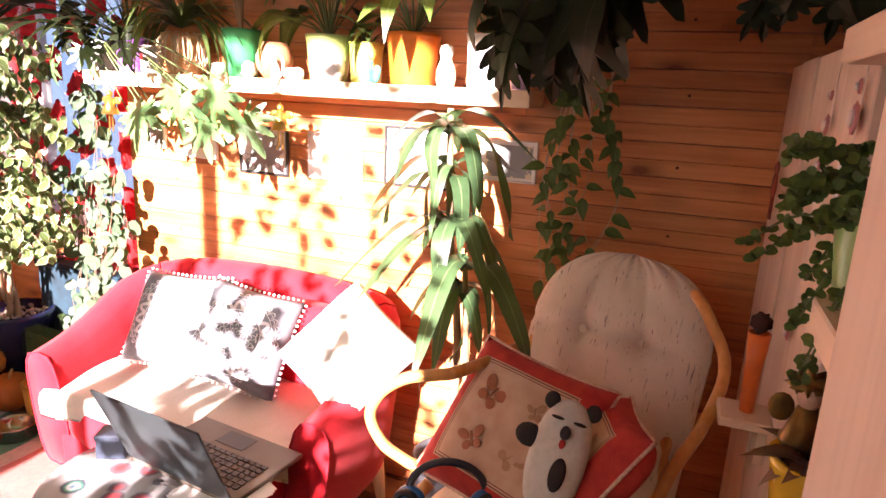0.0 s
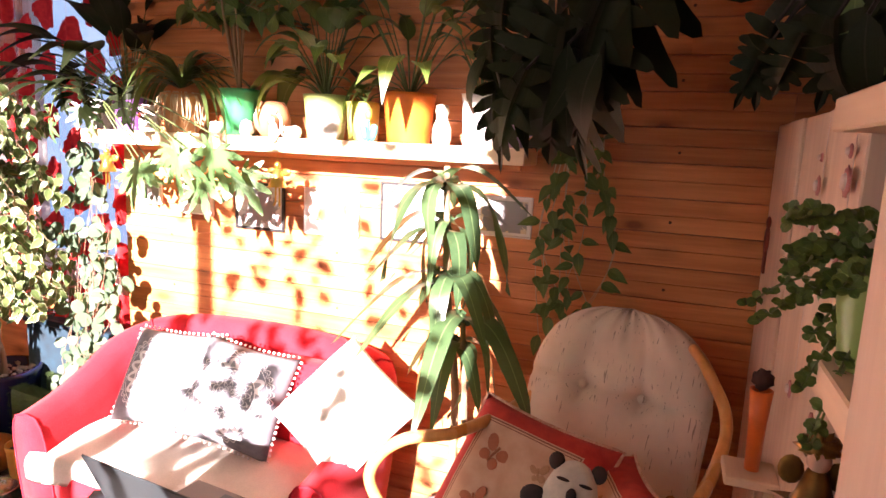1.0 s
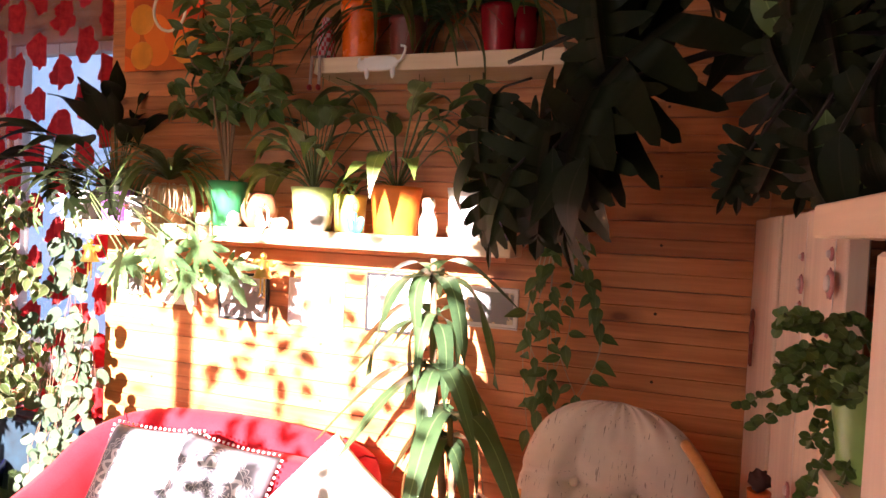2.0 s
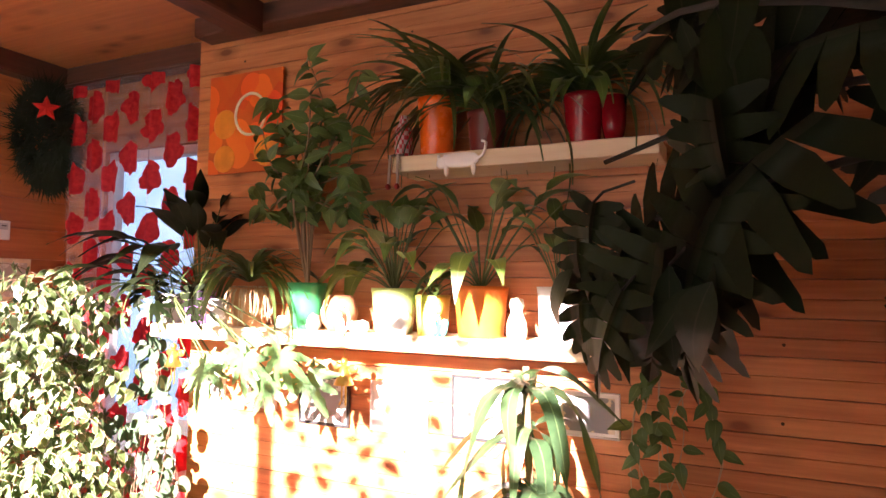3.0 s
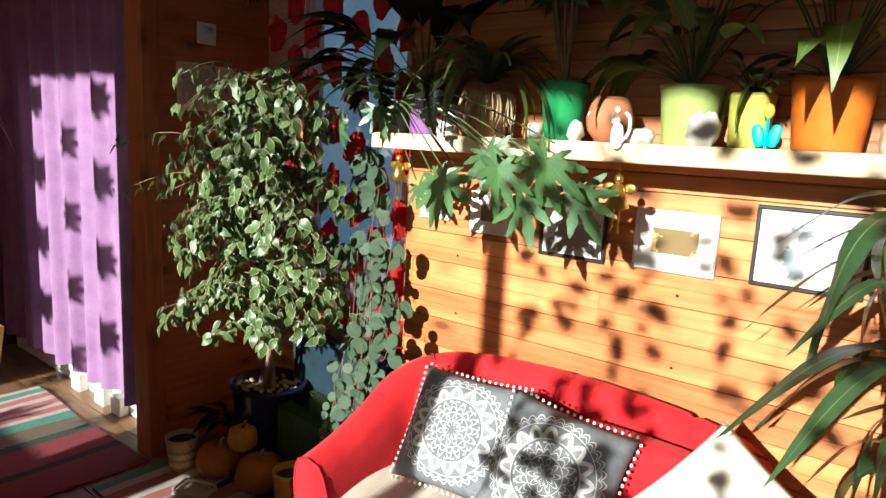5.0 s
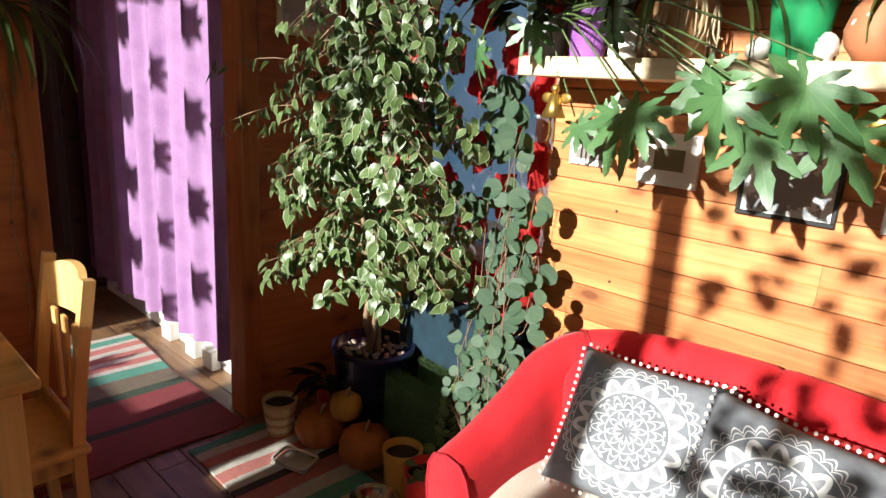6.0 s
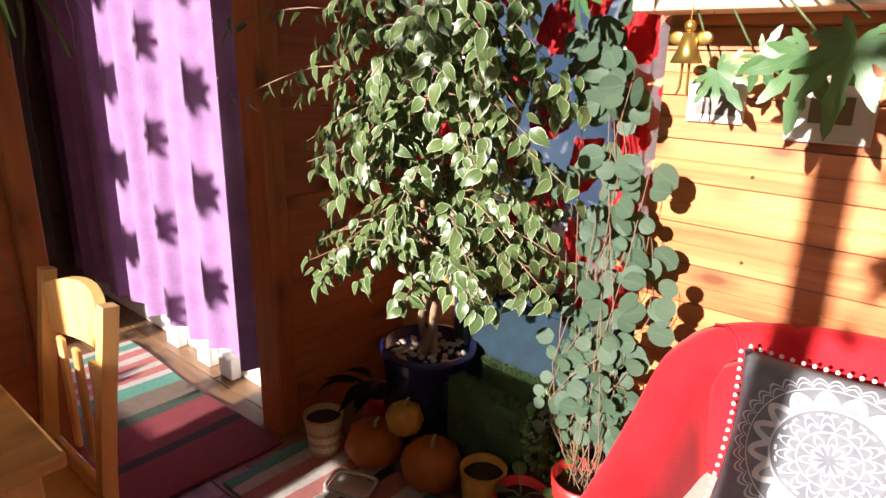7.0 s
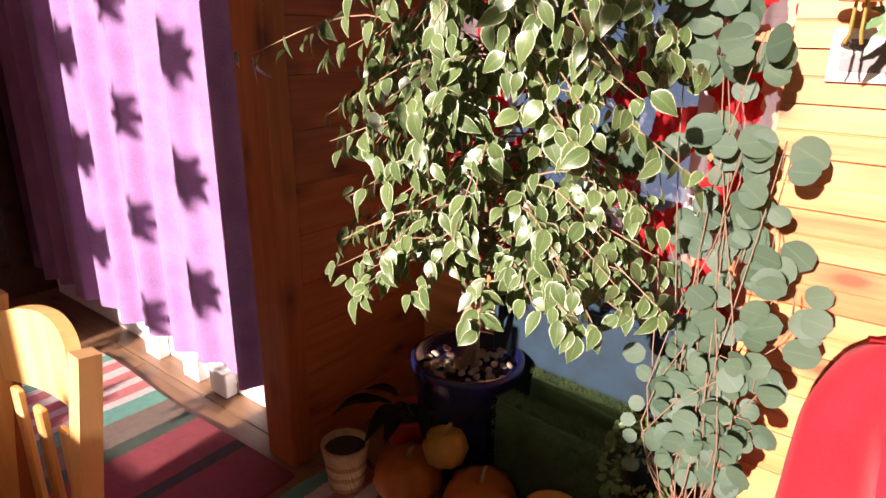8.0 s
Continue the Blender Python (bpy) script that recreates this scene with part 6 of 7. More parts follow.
def pine_chair():
    c = thing("chair", "pine chair with a curved top rail and upright slats", "chair", (-2.60, 0.88, 0.0))
    for s in (-1, 1):
        part("back_post", tube(curve([(s * 0.155, -0.04, 0.0), (s * 0.155, -0.055, 0.44), (s * 0.155, 0.0, 0.875)], 12), 0.021, 4), M_CHAIR, c)
        part("front_leg", box((0.036, 0.036, 0.43), (s * 0.165, -0.42, 0.215), 0.004), M_CHAIR, c)
        part("side_rail", box((0.02, 0.34, 0.05), (s * 0.155, -0.24, 0.395), 0.003), M_CHAIR, c)
    def rail(u, v, o):
        x = (u - 0.5) * 0.275
        return Vector((x, -0.008 + 0.03 * (1 - (2 * u - 1) ** 2) + o, 0.735 + (0.115 + 0.028 * (1 - (2 * u - 1) ** 2)) * v))
    bm = sheet(14, 4, rail, 0.02)
    bmesh.ops.recalc_face_normals(bm, faces=bm.faces[:])
    part("top_rail", bm, M_CHAIR, c, "broad curved top rail")
    for x in (-0.085, 0.0, 0.085):
        part("slat", box((0.028, 0.012, 0.27), (x, -0.018, 0.605), 0.003), M_CHAIR, c)
    part("lower_rail", box((0.27, 0.016, 0.04), (0, -0.045, 0.465), 0.003), M_CHAIR, c)
    part("seat", box((0.37, 0.40, 0.022), (0, -0.23, 0.431), 0.008, None, 2), M_CHAIR, c)
    c.matrix_basis = pose(-2.60, 0.88, 0, 0, 0, 0)


pine_chair()

# ---- floor things round the fig tree ----
def pumpkin(at, r, h, mat, name, label, turn=0):
    p = thing(name, label, "pumpkin", at, turn=turn)
    prof = [(0.0, 0.03 * h), (r * 0.45, 0.0), (r * 0.85, h * 0.18), (r, h * 0.5), (r * 0.85, h * 0.83), (r * 0.4, h), (r * 0.08, h * 0.9), (0, h * 0.9)]
    part("flesh", lathe(prof, 40, lambda a, z: 1 + 0.045 * math.cos(10 * a)), mat, p, "", True)
    part("stalk", tube([(0, 0, h * 0.88), (0.006, 0, h + 0.012), (0.016, 0.004, h + 0.026)], 0.007, 6, taper=0.005), M_VINE, p, "", True)


M_PUMP = glaze("pumpkin_skin", (0.50, 0.15, 0.025), 0.45)
pumpkin((-2.62, 1.71, 0.01), 0.098, 0.145, M_PUMP, "pumpkin", "ribbed orange pumpkin on the rag rug", 20)
pumpkin((-2.40, 1.75, 0.01), 0.098, 0.15, M_PUMP, "pumpkin", "ribbed orange pumpkin on the rag rug", 70)
pumpkin((-2.525, 1.755, 0.142), 0.062, 0.105, glaze("squash_skin", (0.60, 0.33, 0.06), 0.4), "squash", "small yellow squash lying on the pumpkins")


def floor_pots():
    rng = random.Random(77)
    p = Plant("flower_pot", "empty pot with cream and tan stripes", (-2.80, 1.64, 0.0), "pot")
    pot(p.ob, 0.068, 0.15, stripes("pot_stripes", [(0, (0.45, 0.27, 0.12)), (0.02, (0.62, 0.48, 0.28)), (0.045, (0.45, 0.27, 0.12)), (0.062, (0.62, 0.48, 0.28)), (0.085, (0.40, 0.23, 0.10)), (0.10, (0.55, 0.40, 0.22))], 2), 0.72)
    p = Plant("potted_plant", "small dark leafy plant in a red pot", (-2.74, 1.86, 0.0))
    pot(p.ob, 0.075, 0.17, glaze("dull_red_pot", (0.45, 0.03, 0.02), 0.4))
    spread(p, BIG, (0, 0, 0.15), 16, rng, 0.15, (0.4, 1.6), (0.15, -0.35), 0.12)
    p.end()
    p = Plant("flower_pot", "yellow clay pot with dark soil", (-2.18, 1.73, 0.0), "pot")
    pot(p.ob, 0.068, 0.19, glaze("yellow_pot", (0.62, 0.33, 0.05), 0.4), 0.78)
    p = Plant("flower_pot", "bright red pot on the floor by the sofa", (-2.03, 1.70, 0.0), "pot")
    pot(p.ob, 0.075, 0.20, glaze("scarlet_pot", (0.65, 0.025, 0.02), 0.35), 0.82)
    spread(p, SMALL, (0, 0, 0.18), 14, rng, 0.045, (0.2, 1.2), (0, -0.4), 0.05)
    p.end()
    t = thing("turf_block", "block covered in green artificial grass with a trench", "planter", (-2.27, 1.955, 0.0), turn=-5)
    turf = glaze("plastic_turf", (0.055, 0.10, 0.025), 0.9, 0, 0.5)
    part("core", join(join(box((0.33, 0.07, 0.335), (0, -0.075, 0.1675), 0.025, None, 3), box((0.33, 0.06, 0.345), (0, 0.08, 0.1725), 0.025, None, 3)), box((0.31, 0.10, 0.22), (0, 0.0, 0.11), 0.01)), turf, t)
    tufts(t, -0.165, 0.165, -0.105, -0.045, 0.328, 2200, 0.018, turf, 3, "grass")
    tufts(t, -0.165, 0.165, 0.055, 0.105, 0.338, 1900, 0.018, turf, 4, "grass")
    p = Plant("moss_plant", "bushy mossy green plant beside the turf block", (-2.03, 1.85, 0.0))
    pot(p.ob, 0.062, 0.16, glaze("dark_brown_pot", (0.05, 0.03, 0.02), 0.5))
    for k in range(300):
        d = Vector((rng.gauss(0, 1), rng.gauss(0, 1), rng.gauss(0.2, 1))).normalized()
        p.leaf(rng.choice(SMALL), pointed((0.075 * d.x, 0.065 * d.y, 0.30 + 0.13 * d.z), d + Vector((0, 0, 0.3)), Vector((rng.uniform(-1, 1), -0.6, 0.8)), rng.uniform(0.012, 0.024)))
    p.end()
    verts, faces = [], []
    for k in range(5200):
        if k % 2:
            x, y, nx, ny = rng.uniform(-0.165, 0.165), -0.11, 0, -1
        else:
            x, y, nx, ny = 0.165, rng.choice((-0.075, 0.08)) + rng.uniform(-0.03, 0.03), 1, 0
        z, l, i = rng.uniform(0.0, 0.325), 0.014 * rng.uniform(0.5, 1.2), len(verts)
        verts += [(x - 0.0015 * abs(ny), y - 0.0015 * abs(nx), z), (x + 0.0015 * abs(ny), y + 0.0015 * abs(nx), z), (x + nx * l + rng.uniform(-0.005, 0.005), y + ny * l + rng.uniform(-0.005, 0.005), z + rng.uniform(-0.4, 0.9) * l)]
        faces.append((i, i + 1, i + 2))
    me = bpy.data.meshes.new("grass")
    me.from_pydata(verts, [], faces)
    me.materials.append(turf)
    ob = new("grass", me)
    ob.parent = t
    tagged(ob, kind="stuff")
    b = thing("planter_box", "blue planter box under the niche window, darkened for plant shadow", "planter", (-2.27, 2.115, 0.0), turn=-4)
    # Blues lowered far down: the plants' shadow is put into the colour.
    part("box", box((0.62, 0.15, 0.60), (0, 0, 0.30), 0.012, None, 2), glaze("shaded_blue_plaster", (0.003, 0.024, 0.040), 0.6, 0, 0.6), b)
    part("rim", box((0.64, 0.17, 0.03), (0, 0, 0.585), 0.006), glaze("shaded_blue_rim", (0.003, 0.022, 0.037), 0.5), b)
    d = thing("bowl", "shiny steel pet bowl on the floor", "bowl", (-2.17, 1.60, 0.008))
    part("body", lathe([(0, 0.004), (0.07, 0.0), (0.085, 0.004), (0.078, 0.05), (0.084, 0.054), (0.080, 0.058), (0.066, 0.045), (0.055, 0.012), (0, 0.01)], 32), glaze("steel", (0.62, 0.60, 0.58), 0.12, 1.0), d, "", True)
    t = thing("tray", "clear plastic tray lying on the rag rug", "tray", (-2.57, 1.56, 0.012), turn=20)
    part("dish", join(box((0.15, 0.10, 0.006), (0, 0, 0.003), 0.002), tube([(0.075 * math.copysign(abs(math.cos(a)) ** 0.4, math.cos(a)), 0.05 * math.copysign(abs(math.sin(a)) ** 0.4, math.sin(a)), 0.018) for a in (2 * math.pi * k / 32 for k in range(32))], 0.007, 6, closed=True)), glaze("frosted_plastic", (0.62, 0.58, 0.52), 0.25), t, "", True)


floor_pots()

# ---- wreath on the west wall ----
def wreath():
    rng = random.Random(9)
    w = thing("wreath", "dark evergreen bough wreath with a red star", "wreath", (-2.95, 2.06, 2.34))
    needles = glaze("fir_needles", (0.025, 0.04, 0.018), 0.95)
    verts, faces = [], []
    for k in range(5200):
        a = rng.uniform(0, 6.28)
        r = 0.17 * math.sqrt(rng.random())
        y, z = r * math.cos(a) * 0.95, r * math.sin(a) * 1.5
        x = 0.02 + 0.16 * (1 - r / 0.19) * rng.random()
        d = Vector((rng.uniform(0, 0.8), math.cos(a) + rng.uniform(-0.7, 0.7), math.sin(a) - 0.3 + rng.uniform(-0.7, 0.7))).normalized() * rng.uniform(0.03, 0.075) * (1.9 if k % 9 == 0 else 1.0)
        s = d.orthogonal().normalized() * 0.0042
        i = len(verts)
        p = Vector((x, y, z))
        verts += [tuple(p - s), tuple(p + s), tuple(p + d)]
        faces.append((i, i + 1, i + 2))
    me = bpy.data.meshes.new("greenery")
    me.from_pydata(verts, [], faces)
    me.materials.append(needles)
    ob = new("greenery", me)
    ob.parent = w
    tagged(ob, kind="stuff")
    part("ring", tube([(0.02, 0.09 * math.cos(a), 0.17 * math.sin(a)) for a in (6.283 * k / 24 for k in range(24))], 0.02, 8, closed=True), needles, w)
    bm = bmesh.new()
    mid = [bm.verts.new((x, 0, 0)) for x in (0.0, 0.028)]
    ring = [bm.verts.new((0.012, (0.062 if k % 2 == 0 else 0.028) * math.sin(math.pi * k / 5), (0.062 if k % 2 == 0 else 0.028) * math.cos(math.pi * k / 5))) for k in range(10)]
    for k in range(10):
        for c in mid:
            bm.faces.new((c, ring[k], ring[(k + 1) % 10]))
    bmesh.ops.recalc_face_normals(bm, faces=bm.faces[:])
    part("star", bm, cloth("star_felt", (0.60, 0.03, 0.02)), w, "red felt star", at=pose(0.19, -0.12, 0.09, 0, 0, -40))


wreath()
s_ = thing("lamp_holder", "small silvery fitting under the ceiling beam", "fitting", (-2.93, 2.03, 2.575))
part("tube", tube([(0, -0.05, 0), (0.01, 0.05, 0.0)], 0.011, 8), glaze("zinc", (0.55, 0.54, 0.52), 0.3, 0.8), s_, "", True)
part("knob", blob((0.016, 0.016, 0.014), 12, 8, at=(0.01, 0.06, 0)), glaze("zinc_knob", (0.50, 0.50, 0.48), 0.3, 0.8), s_, "", True)

# ---- partition and shelf unit beside the armchair ----
pt = thing("partition", "low partition of pale upright planks", "partition", (0.503, 1.52, 0.0), kind="structure")
for k, (y0, y1) in enumerate(((1.06, 1.335), (1.338, 1.60), (1.603, 1.80), (1.803, 2.02))):
    part("plank", box((0.030, y1 - y0, 1.575), (0.006 * (k % 2), (y0 + y1) / 2 - 1.52, 0.7875), 0.003), M_PALE_Z, pt)


def shelf_unit():
    u = thing("shelf_unit", "pale wooden shelf unit with open boards", "shelf unit", (0.43, 0.66, 0.0))
    for z, ln in ((0.858, 0.68), (1.215, 0.60), (1.545, 0.68)):
        part("shelf", box((0.40, ln, 0.045), (0.20, ln / 2 - 0.34, z), 0.003), M_PALE_Y, u)
    part("side_panel", box((0.40, 0.03, 1.522), (0.20, -0.355, 0.761), 0.003), M_PALE_Y, u)
    part("door", box((0.022, 0.33, 1.50), (-0.012, -0.18, 0.76), 0.004), M_PALE_Z, u)
    part("back_panel", box((0.012, 0.70, 1.52), (0.412, 0.0, 0.76)), M_PALE_Y, u)
    rng = random.Random(61)
    k = Plant("potted_plant", "bushy small-leaved plant in a light green pot", (0.495, 0.875, 1.238))
    pot(k.ob, 0.062, 0.12, glaze("apple_green_pot", (0.22, 0.36, 0.09), 0.3), 0.75)
    for i in range(34):
        a = rng.uniform(0, 6.28)
        d = Vector((math.cos(a) * 0.10 - 0.02, math.sin(a) * 0.10 - 0.02, rng.uniform(0.10, 0.19)))
        if i % 4 == 0:
            d = Vector((rng.uniform(-0.14, -0.06), rng.uniform(-0.05, 0.14), rng.uniform(-0.09, 0.10)))
        line = curve([(0, 0, 0.10), d * 0.6 + Vector((0, 0, 0.07)), d], 8)
        part("stem", tube(line, 0.0025, 4, taper=0.0015), M_STEM, k.ob)
        for q in line[3:]:
            for s in range(5):
                k.leaf(rng.choice(SMALL), pointed(q, Vector((rng.uniform(-1, 1), rng.uniform(-1, 0.5), rng.uniform(-0.4, 0.8))), Vector((-0.3, -0.8, 0.8)), rng.uniform(0.010, 0.018)))
    k.end()
    b = thing("basket", "woven wicker basket on the shelf unit", "basket", (0.56, 0.62, 1.568))
    bm = bmesh.new()
    for i in range(9):
        r = 0.10 + 0.004 * i
        tube([(r * math.cos(a) * (1 + 0.03 * (-1) ** (j + i)), r * math.sin(a) * (1 + 0.03 * (-1) ** (j + i)), 0.01 + 0.02 * i) for j, a in enumerate(6.283 * j / 30 for j in range(30))], 0.0095, 5, bm, closed=True)
    part("weave", bm, wood("wicker", (0.48, 0.28, 0.13), (0.30, 0.16, 0.07), 2), b, "", True)
    part("base", lathe([(0, 0), (0.10, 0), (0.10, 0.01), (0, 0.01)], 24), M_BARK, b)
    y = thing("flower_pot", "glossy yellow pot with dried brown leaves", "pot", (0.485, 0.93, 0.881))
    pot(y, 0.062, 0.12, glaze("glossy_yellow", (0.72, 0.42, 0.03), 0.18), 0.75)
    dry = kinds("leaf", leafy("dry_leaf", (0.10, 0.045, 0.03), (0.22, 0.10, 0.06), gloss=0.7), [leaf_bm(0.5, 0.9, 0.4, "ovate", 6, 0.02)])
    for i in range(24):
        a = rng.uniform(0, 6.28)
        share("leaf", dry[0], y, pointed((0.02 * math.cos(a), 0.02 * math.sin(a), 0.11), (math.cos(a), math.sin(a) + 0.4, rng.uniform(0.0, 1.2)), (0, 0, 1), rng.uniform(0.05, 0.09)))
    gold = glaze("gold_beads", (0.34, 0.20, 0.06), 0.3, 0.8, 0.7)
    g = thing("angel_ornament", "golden beaded angel on a stick in the yellow pot", "ornament", (0.462, 0.95, 0.925))
    part("stick", tube([(0, 0, 0), (0.0, 0, 0.12)], 0.003, 6), M_WHITE, g)
    part("dress", lathe([(0, 0.09), (0.028, 0.085), (0.030, 0.092), (0.025, 0.10), (0.013, 0.14), (0, 0.145)], 16, lambda a, z: 1 + 0.07 * math.sin(8 * a)), gold, g, "", True)
    part("face", blob((0.016, 0.016, 0.018), 12, 8, at=(0, 0, 0.155)), glaze("peach_clay", (0.55, 0.30, 0.20), 0.5), g, "", True)
    part("hair", blob((0.022, 0.021, 0.017), 22, 16, rough=0.9, at=(0, 0.006, 0.172)), gold, g, "", True)
    for s in (-1, 1):
        part("wing", blob((0.018, 0.004, 0.022), 10, 6, at=(s * 0.03, 0.012, 0.13)), gold, g, "", True)
    f = thing("vase", "narrow orange vase with dark dried flowers", "vase", (0.441, 1.36, 0.86))
    part("body", lathe([(0, 0), (0.014, 0), (0.017, 0.10), (0.022, 0.17), (0.019, 0.17), (0.014, 0.09), (0, 0.02)], 20), glaze("vase_orange", (0.72, 0.14, 0.02), 0.3), f, "", True)
    part("dried_head", blob((0.018, 0.018, 0.020), 14, 10, rough=0.6, at=(0, 0, 0.19)), glaze("dried_flower", (0.06, 0.02, 0.015), 0.9), f, "", True)
    s = thing("plant_stand", "narrow wooden bracket shelf on the partition", "bracket shelf", (0.433, 1.36, 0.0))
    part("top", box((0.10, 0.10, 0.02), (0.005, 0, 0.848), 0.003), M_PALE_Y, s)
    part("bracket", box((0.02, 0.02, 0.09), (0.043, 0, 0.793), 0.002), M_PALE_Y, s)
    pink, white = glaze("pink_bead", (0.45, 0.16, 0.16), 0.5), glaze("pearl_disc", (0.70, 0.58, 0.54), 0.35)
    for yy, zs in ((1.10, (1.50, 1.455, 1.385, 1.345, 1.07)), (1.30, (1.49, 1.44, 1.40, 1.37, 1.06))):
        q = thing("garland", "string of small pink flower discs on the planks", "garland", (0.483, yy, 1.56), group="disc garlands")
        part("string", tube([(0, 0, 0), (0, 0.002, -0.30), (0, 0, -0.52)], 0.0008, 4), white, q)
        for i, z in enumerate(zs):
            r = (0.010, 0.022, 0.012, 0.016, 0.02)[i] * (1 if yy < 1.2 else 0.75)
            d = part("disc", lathe([(0, 0), (r, 0), (r * 1.05, 0.002), (r * 0.7, 0.004), (0, 0.005)], 20, lambda a, zz: 1 + 0.10 * math.cos(9 * a)), pink, q, "", True, at=pose(-0.004, 0, z - 1.56, 0, -90, 0))
            part("centre", lathe([(0, 0), (r * 0.62, 0.0), (r * 0.5, 0.004), (0, 0.005)], 16), white, d, "", True, at=pose(0, 0, 0.004))
    j = thing("jumping_jack", "small painted wooden puppet hanging on the planks", "puppet", (0.481, 1.88, 1.27))
    part("figure", join(join(join(blob((0.006, 0.016, 0.018), 10, 8, at=(0, 0, 0.045)), blob((0.006, 0.020, 0.034), 10, 8, 3.0)), box((0.006, 0.008, 0.06), (0, 0.010, -0.06))), box((0.006, 0.008, 0.06), (0, -0.010, -0.06))), glaze("puppet_paint", (0.30, 0.05, 0.03), 0.5, 0, 0.6), j, "", True)


shelf_unit()


# ---- on the wall past the doorway ----
def doorway_plant():
    rng = random.Random(51)
    pl = Plant("spider_plant", "spider plant in a small clay pot against the pine wall", (-2.945, 0.845, 1.44))
    pot(pl.ob, 0.048, 0.09, glaze("wall_clay_pot", (0.36, 0.15, 0.07), 0.7))
    part("wall_hook", tube(curve([(-0.05, 0, 0.12), (-0.046, 0, 0.07), (-0.02, 0, 0.05)], 8), 0.004, 6), M_BLACKFRAME, pl.ob)
    spread(pl, STRAP, (0, 0, 0.08), 34, rng, 0.34, (0.2, 1.4), (0.6, 0.25), 0.02)
    pl.end()
    c = thing("knotted_cord", "dark knotted string hanging on the pine wall", "cord", (-2.985, 0.86, 1.30))
    part("string", tube(curve([(0, 0.0, 0.0), (0.002, 0.012, -0.18), (0, -0.010, -0.38), (0.002, 0.014, -0.58), (0, 0.0, -0.74)], 20), 0.0022, 5), M_BARK, c, "", True)
    for z in (-0.18, -0.38, -0.58):
        part("knot", blob((0.006, 0.007, 0.006), 8, 6, at=(0.002, 0.012 if z != -0.38 else -0.010, z)), M_BARK, c, "", True)


doorway_plant()


# ---- unseen foliage in the sunny window, which breaks the light on the board wall ----
def window_plant():
    rng = random.Random(71)
    COLUMNS = ((-0.56, 0.75), (-0.42, 0.60), (-0.24, 1.12), (-0.13, 0.98), (0.04, 0.70), (0.20, 0.95), (0.36, 0.70), (0.50, 0.85))
    pl = Plant("window_plant", "trailing plant hanging in the sunny window", (-0.70, SOUTH_Y + 0.10, 2.45), limit=300)
    part("hanger", tube([(-1.20, 0, 0.245), (-1.20, 0, 0.06), (0.55, 0, 0.06), (0.55, 0, 0.245)], 0.008, 6), M_BEAM, pl.ob)
    # Extra strands added only to throw shade on the second pillow.
    for k in range(11):
        x0, ln = -0.37 + 0.029 * k, rng.uniform(1.0, 1.14)
        line = curve([(x0, 0, 0.05), (x0 + 0.02, 0.01, -ln * 0.5), (x0, 0.0, -ln)], 24)
        part("stem", tube(line, 0.002, 4, taper=0.0012), M_STEM, pl.ob)
        for q in line[17:]:
            if rng.random() < 0.55:
                pl.leaf(rng.choice(MID), pointed(q, Vector((rng.uniform(-1, 1), 0.2, rng.uniform(-1, 0.4))), Vector((0.2, -1, 0.3)), rng.uniform(0.06, 0.11)))
    strands = [(WX + rng.uniform(-0.03, 0.03), ln) for WX, ln in COLUMNS for _ in range(2)]
    for x0, ln in strands:
        ln *= rng.uniform(0.75, 1.05)
        line = curve([(x0, 0, 0.05), (x0 + rng.uniform(-0.04, 0.04), 0.02, -ln * 0.5), (x0 + rng.uniform(-0.05, 0.05), 0.0, -ln)], 22)
        part("stem", tube(line, 0.003, 4, taper=0.0015), M_STEM, pl.ob)
        for q in line[2:]:
            if rng.random() < 0.42:
                pl.leaf(rng.choice(MID), pointed(q, Vector((rng.uniform(-1, 1), 0.2, rng.uniform(-1, 0.2))), Vector((0.2, -1, 0.3)), rng.uniform(0.06, 0.13)))
    pl.end()
    # Unseen plant added to dapple the sunlight on the fig tree.
    pl = Plant("window_plant", "unseen trailing plant added in the sunny window corner to dapple the fig", (-2.25, SOUTH_Y + 0.10, 2.45), limit=300)
    part("hanger", tube([(-0.25, 0, 0.245), (-0.25, 0, 0.06), (0.25, 0, 0.06), (0.25, 0, 0.245)], 0.008, 6), M_BEAM, pl.ob)
    for k in range(9):
        x0 = -0.24 + 0.058 * k
        ln = rng.uniform(0.25, 0.80)
        line = curve([(x0, 0, 0.05), (x0 + rng.uniform(-0.04, 0.04), 0.02, -ln * 0.5), (x0 + rng.uniform(-0.05, 0.05), 0.0, -ln)], 12)
        part("stem", tube(line, 0.003, 4, taper=0.0015), M_STEM, pl.ob)
        for i in range(1, len(line)):
            if rng.random() < 0.6:
                pl.leaf(rng.choice(MID), pointed(line[i], Vector((rng.uniform(-1, 1), 0.2, rng.uniform(-1, 0.2))), Vector((0.2, -1, 0.3)), rng.uniform(0.07, 0.13)))
    pl.end()

    # Unseen bush added to keep the sun off the table and laptop.
    pl = Plant("sill_shade_bush", "unseen leafy bush added on the sunny sill to shade the table", (-0.60, SOUTH_Y - 0.06, SILL + 0.05))
    for k in range(30):
        x0 = rng.uniform(-0.47, 0.44)
        top = rng.uniform(0.42, 0.62)
        line = curve([(x0 * 0.9, 0.02, 0.0), (x0 + rng.uniform(-0.05, 0.05), 0.05, top * 0.5), (x0 + rng.uniform(-0.08, 0.08), 0.03, top)], 10)
        part("stem", tube(line, 0.003, 4, taper=0.0015), M_STEM, pl.ob)
        for q in line[1:]:
            pl.leaf(rng.choice(MID), pointed(q, Vector((rng.uniform(-1, 1), 0.2, rng.uniform(-0.6, 0.8))), Vector((0.2, -1, 0.3)), rng.uniform(0.07, 0.13)))
    pl.end()


window_plant()
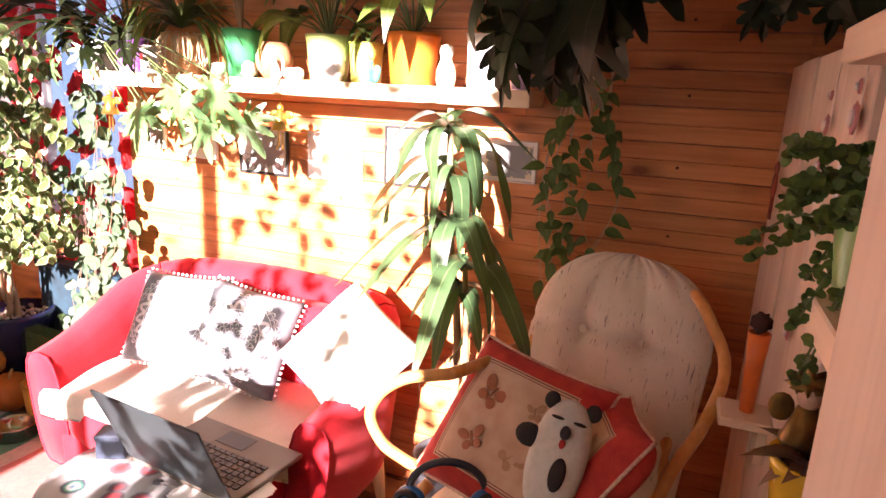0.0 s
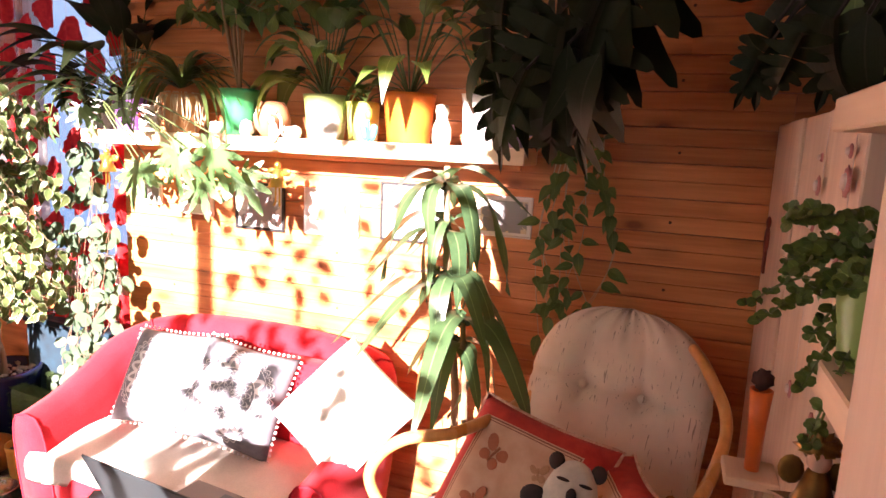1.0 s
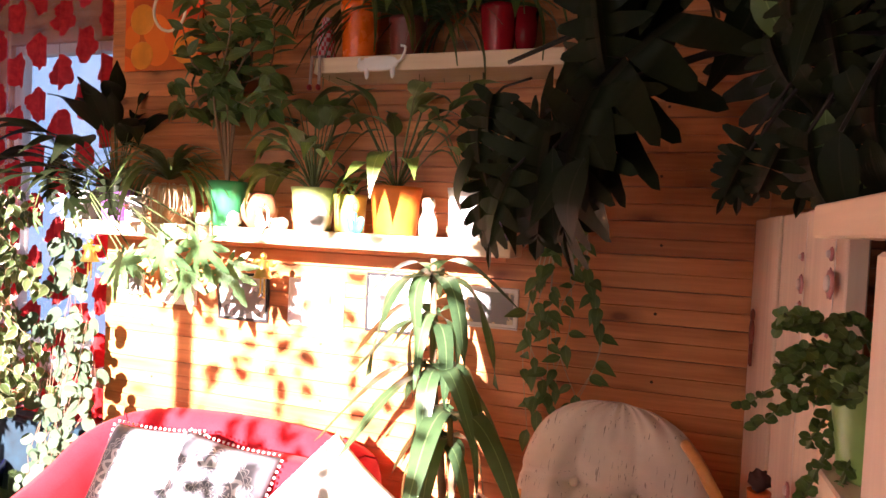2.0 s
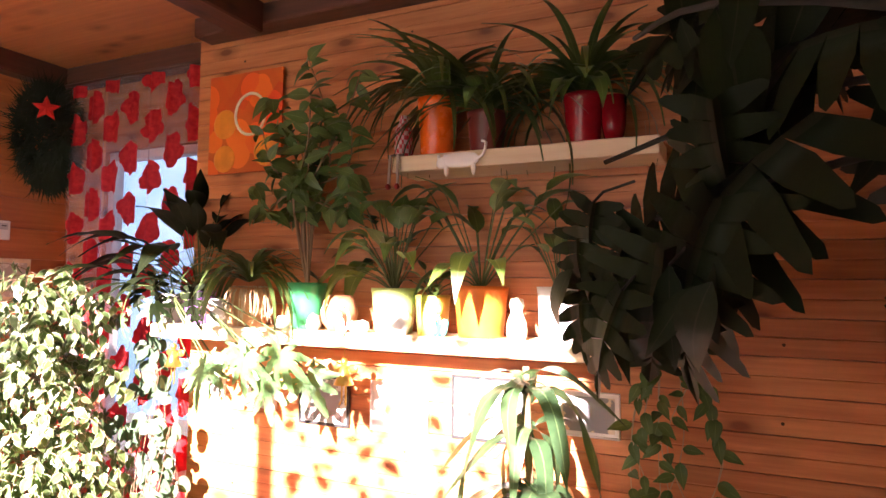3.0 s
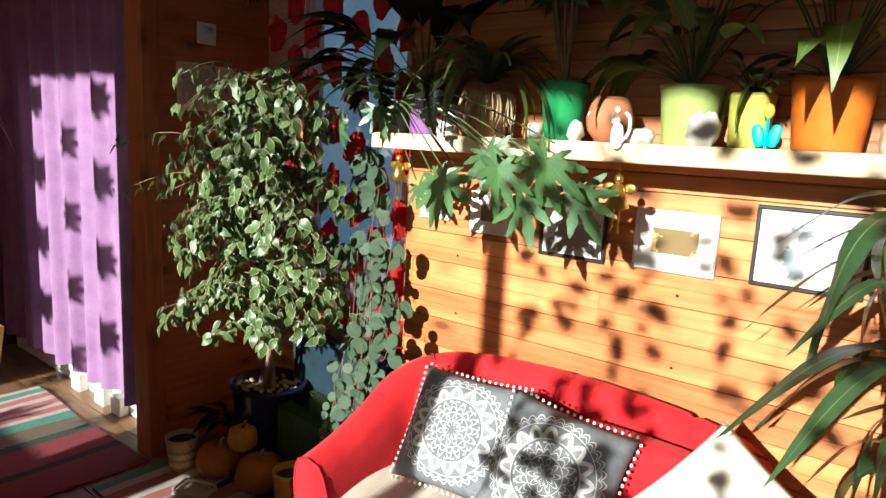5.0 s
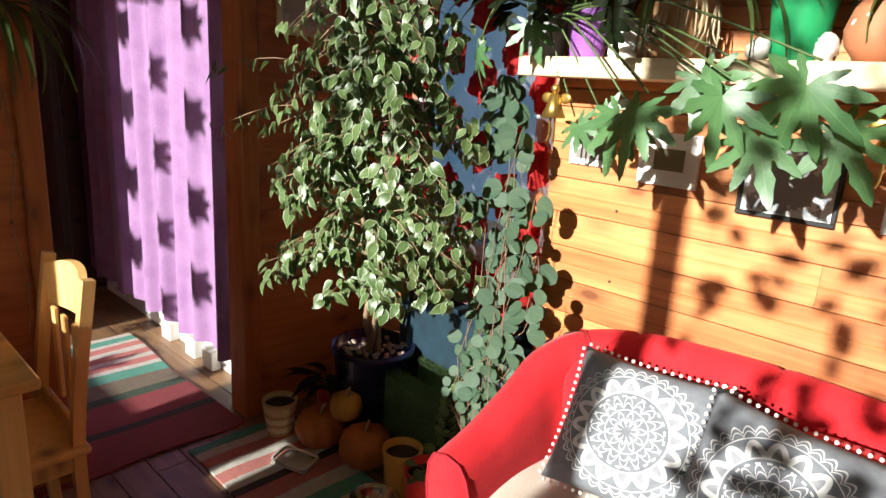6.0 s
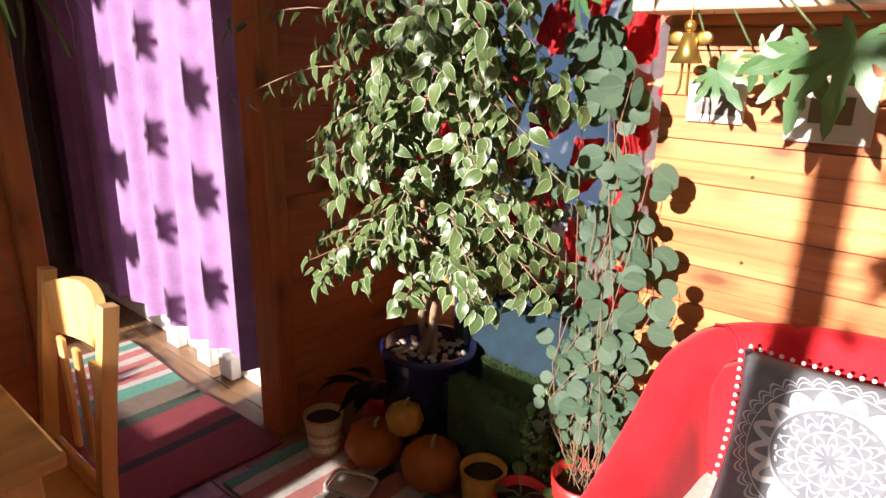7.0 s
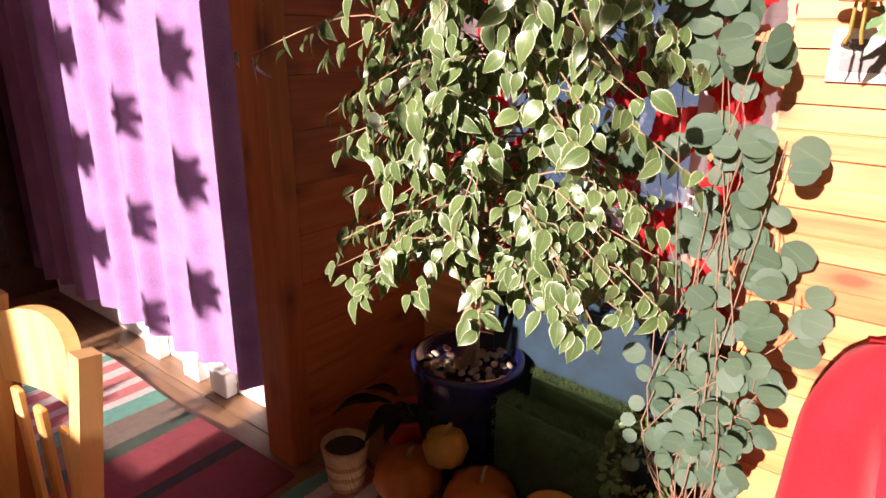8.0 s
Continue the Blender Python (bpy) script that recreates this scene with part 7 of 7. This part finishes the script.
# ---- boards of the walls and the floor ----
def clad(parent, x0, x1, z0, z1, plane, axis, pitch, mat, joints, seed):
    rng = random.Random(seed)
    cache = {}
    z = z0 + pitch / 2
    base = parent.matrix_basis.translation
    while z < z1:
        h = min(pitch, (z1 - z) * 2 + 0.0)
        cuts = [x0] + sorted(rng.uniform(x0 + 0.25, x1 - 0.25) for _ in range(joints if x1 - x0 > 1 else 0)) + [x1]
        cuts = [c for i, c in enumerate(cuts) if i == 0 or c - cuts[i - 1] > 0.2 or c == x1]
        for a, b in zip(cuts, cuts[1:]):
            ln = round(b - a - 0.001, 2)
            key = (ln, round(pitch, 3))
            if key not in cache:
                cache[key] = board_mesh("board", b - a - 0.001, pitch - 0.0008, 0.018, mat, axis, axis == "x")
            at = Vector(((a + b) / 2, plane, z)) if axis == "x" else Vector((plane, (a + b) / 2, z))
            share("board", cache[key], parent, Matrix.Translation(at - base))
        z += pitch


clad(north, -1.90, 0.95, 0.0, 2.69, 2.046, "x", 0.104, M_PINE, 1, 4)
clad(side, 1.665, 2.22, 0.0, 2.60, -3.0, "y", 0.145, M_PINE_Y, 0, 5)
rng = random.Random(8)
y = -0.75
while y < 2.4:
    x = -5.05
    while x < 0.95:
        ln = rng.choice((1.1, 1.5, 1.9))
        ln = min(ln, 0.95 - x)
        if ln > 0.1:
            share("plank", mesh_of(box((ln - 0.003, 0.117, 0.012), (0, 0, 0), 0.0015), "plank", M_FLOOR), floor, Matrix.Translation(Vector((x + ln / 2, y + 0.06, -0.006)) - floor.matrix_basis.translation))
        x += ln
    y += 0.12

screw = mesh_of(lathe([(0, 0), (0.0045, 0), (0.0045, 0.002), (0.002, 0.0026), (0, 0.0015)], 10), "screw", glaze("dull_screw", (0.10, 0.06, 0.04), 0.4, 0.7), True)
for x in (0.236, -0.90, -1.66):
    for k in range(2, 25, 2):
        z = 0.104 * k + 0.052 - 0.02
        share("screw", screw, north, Matrix.Translation(Vector((x + 0.006 * math.sin(5 * k), 2.0285, z)) - north.matrix_basis.translation) @ pose(0, 0, 0, 90, 0, 0))
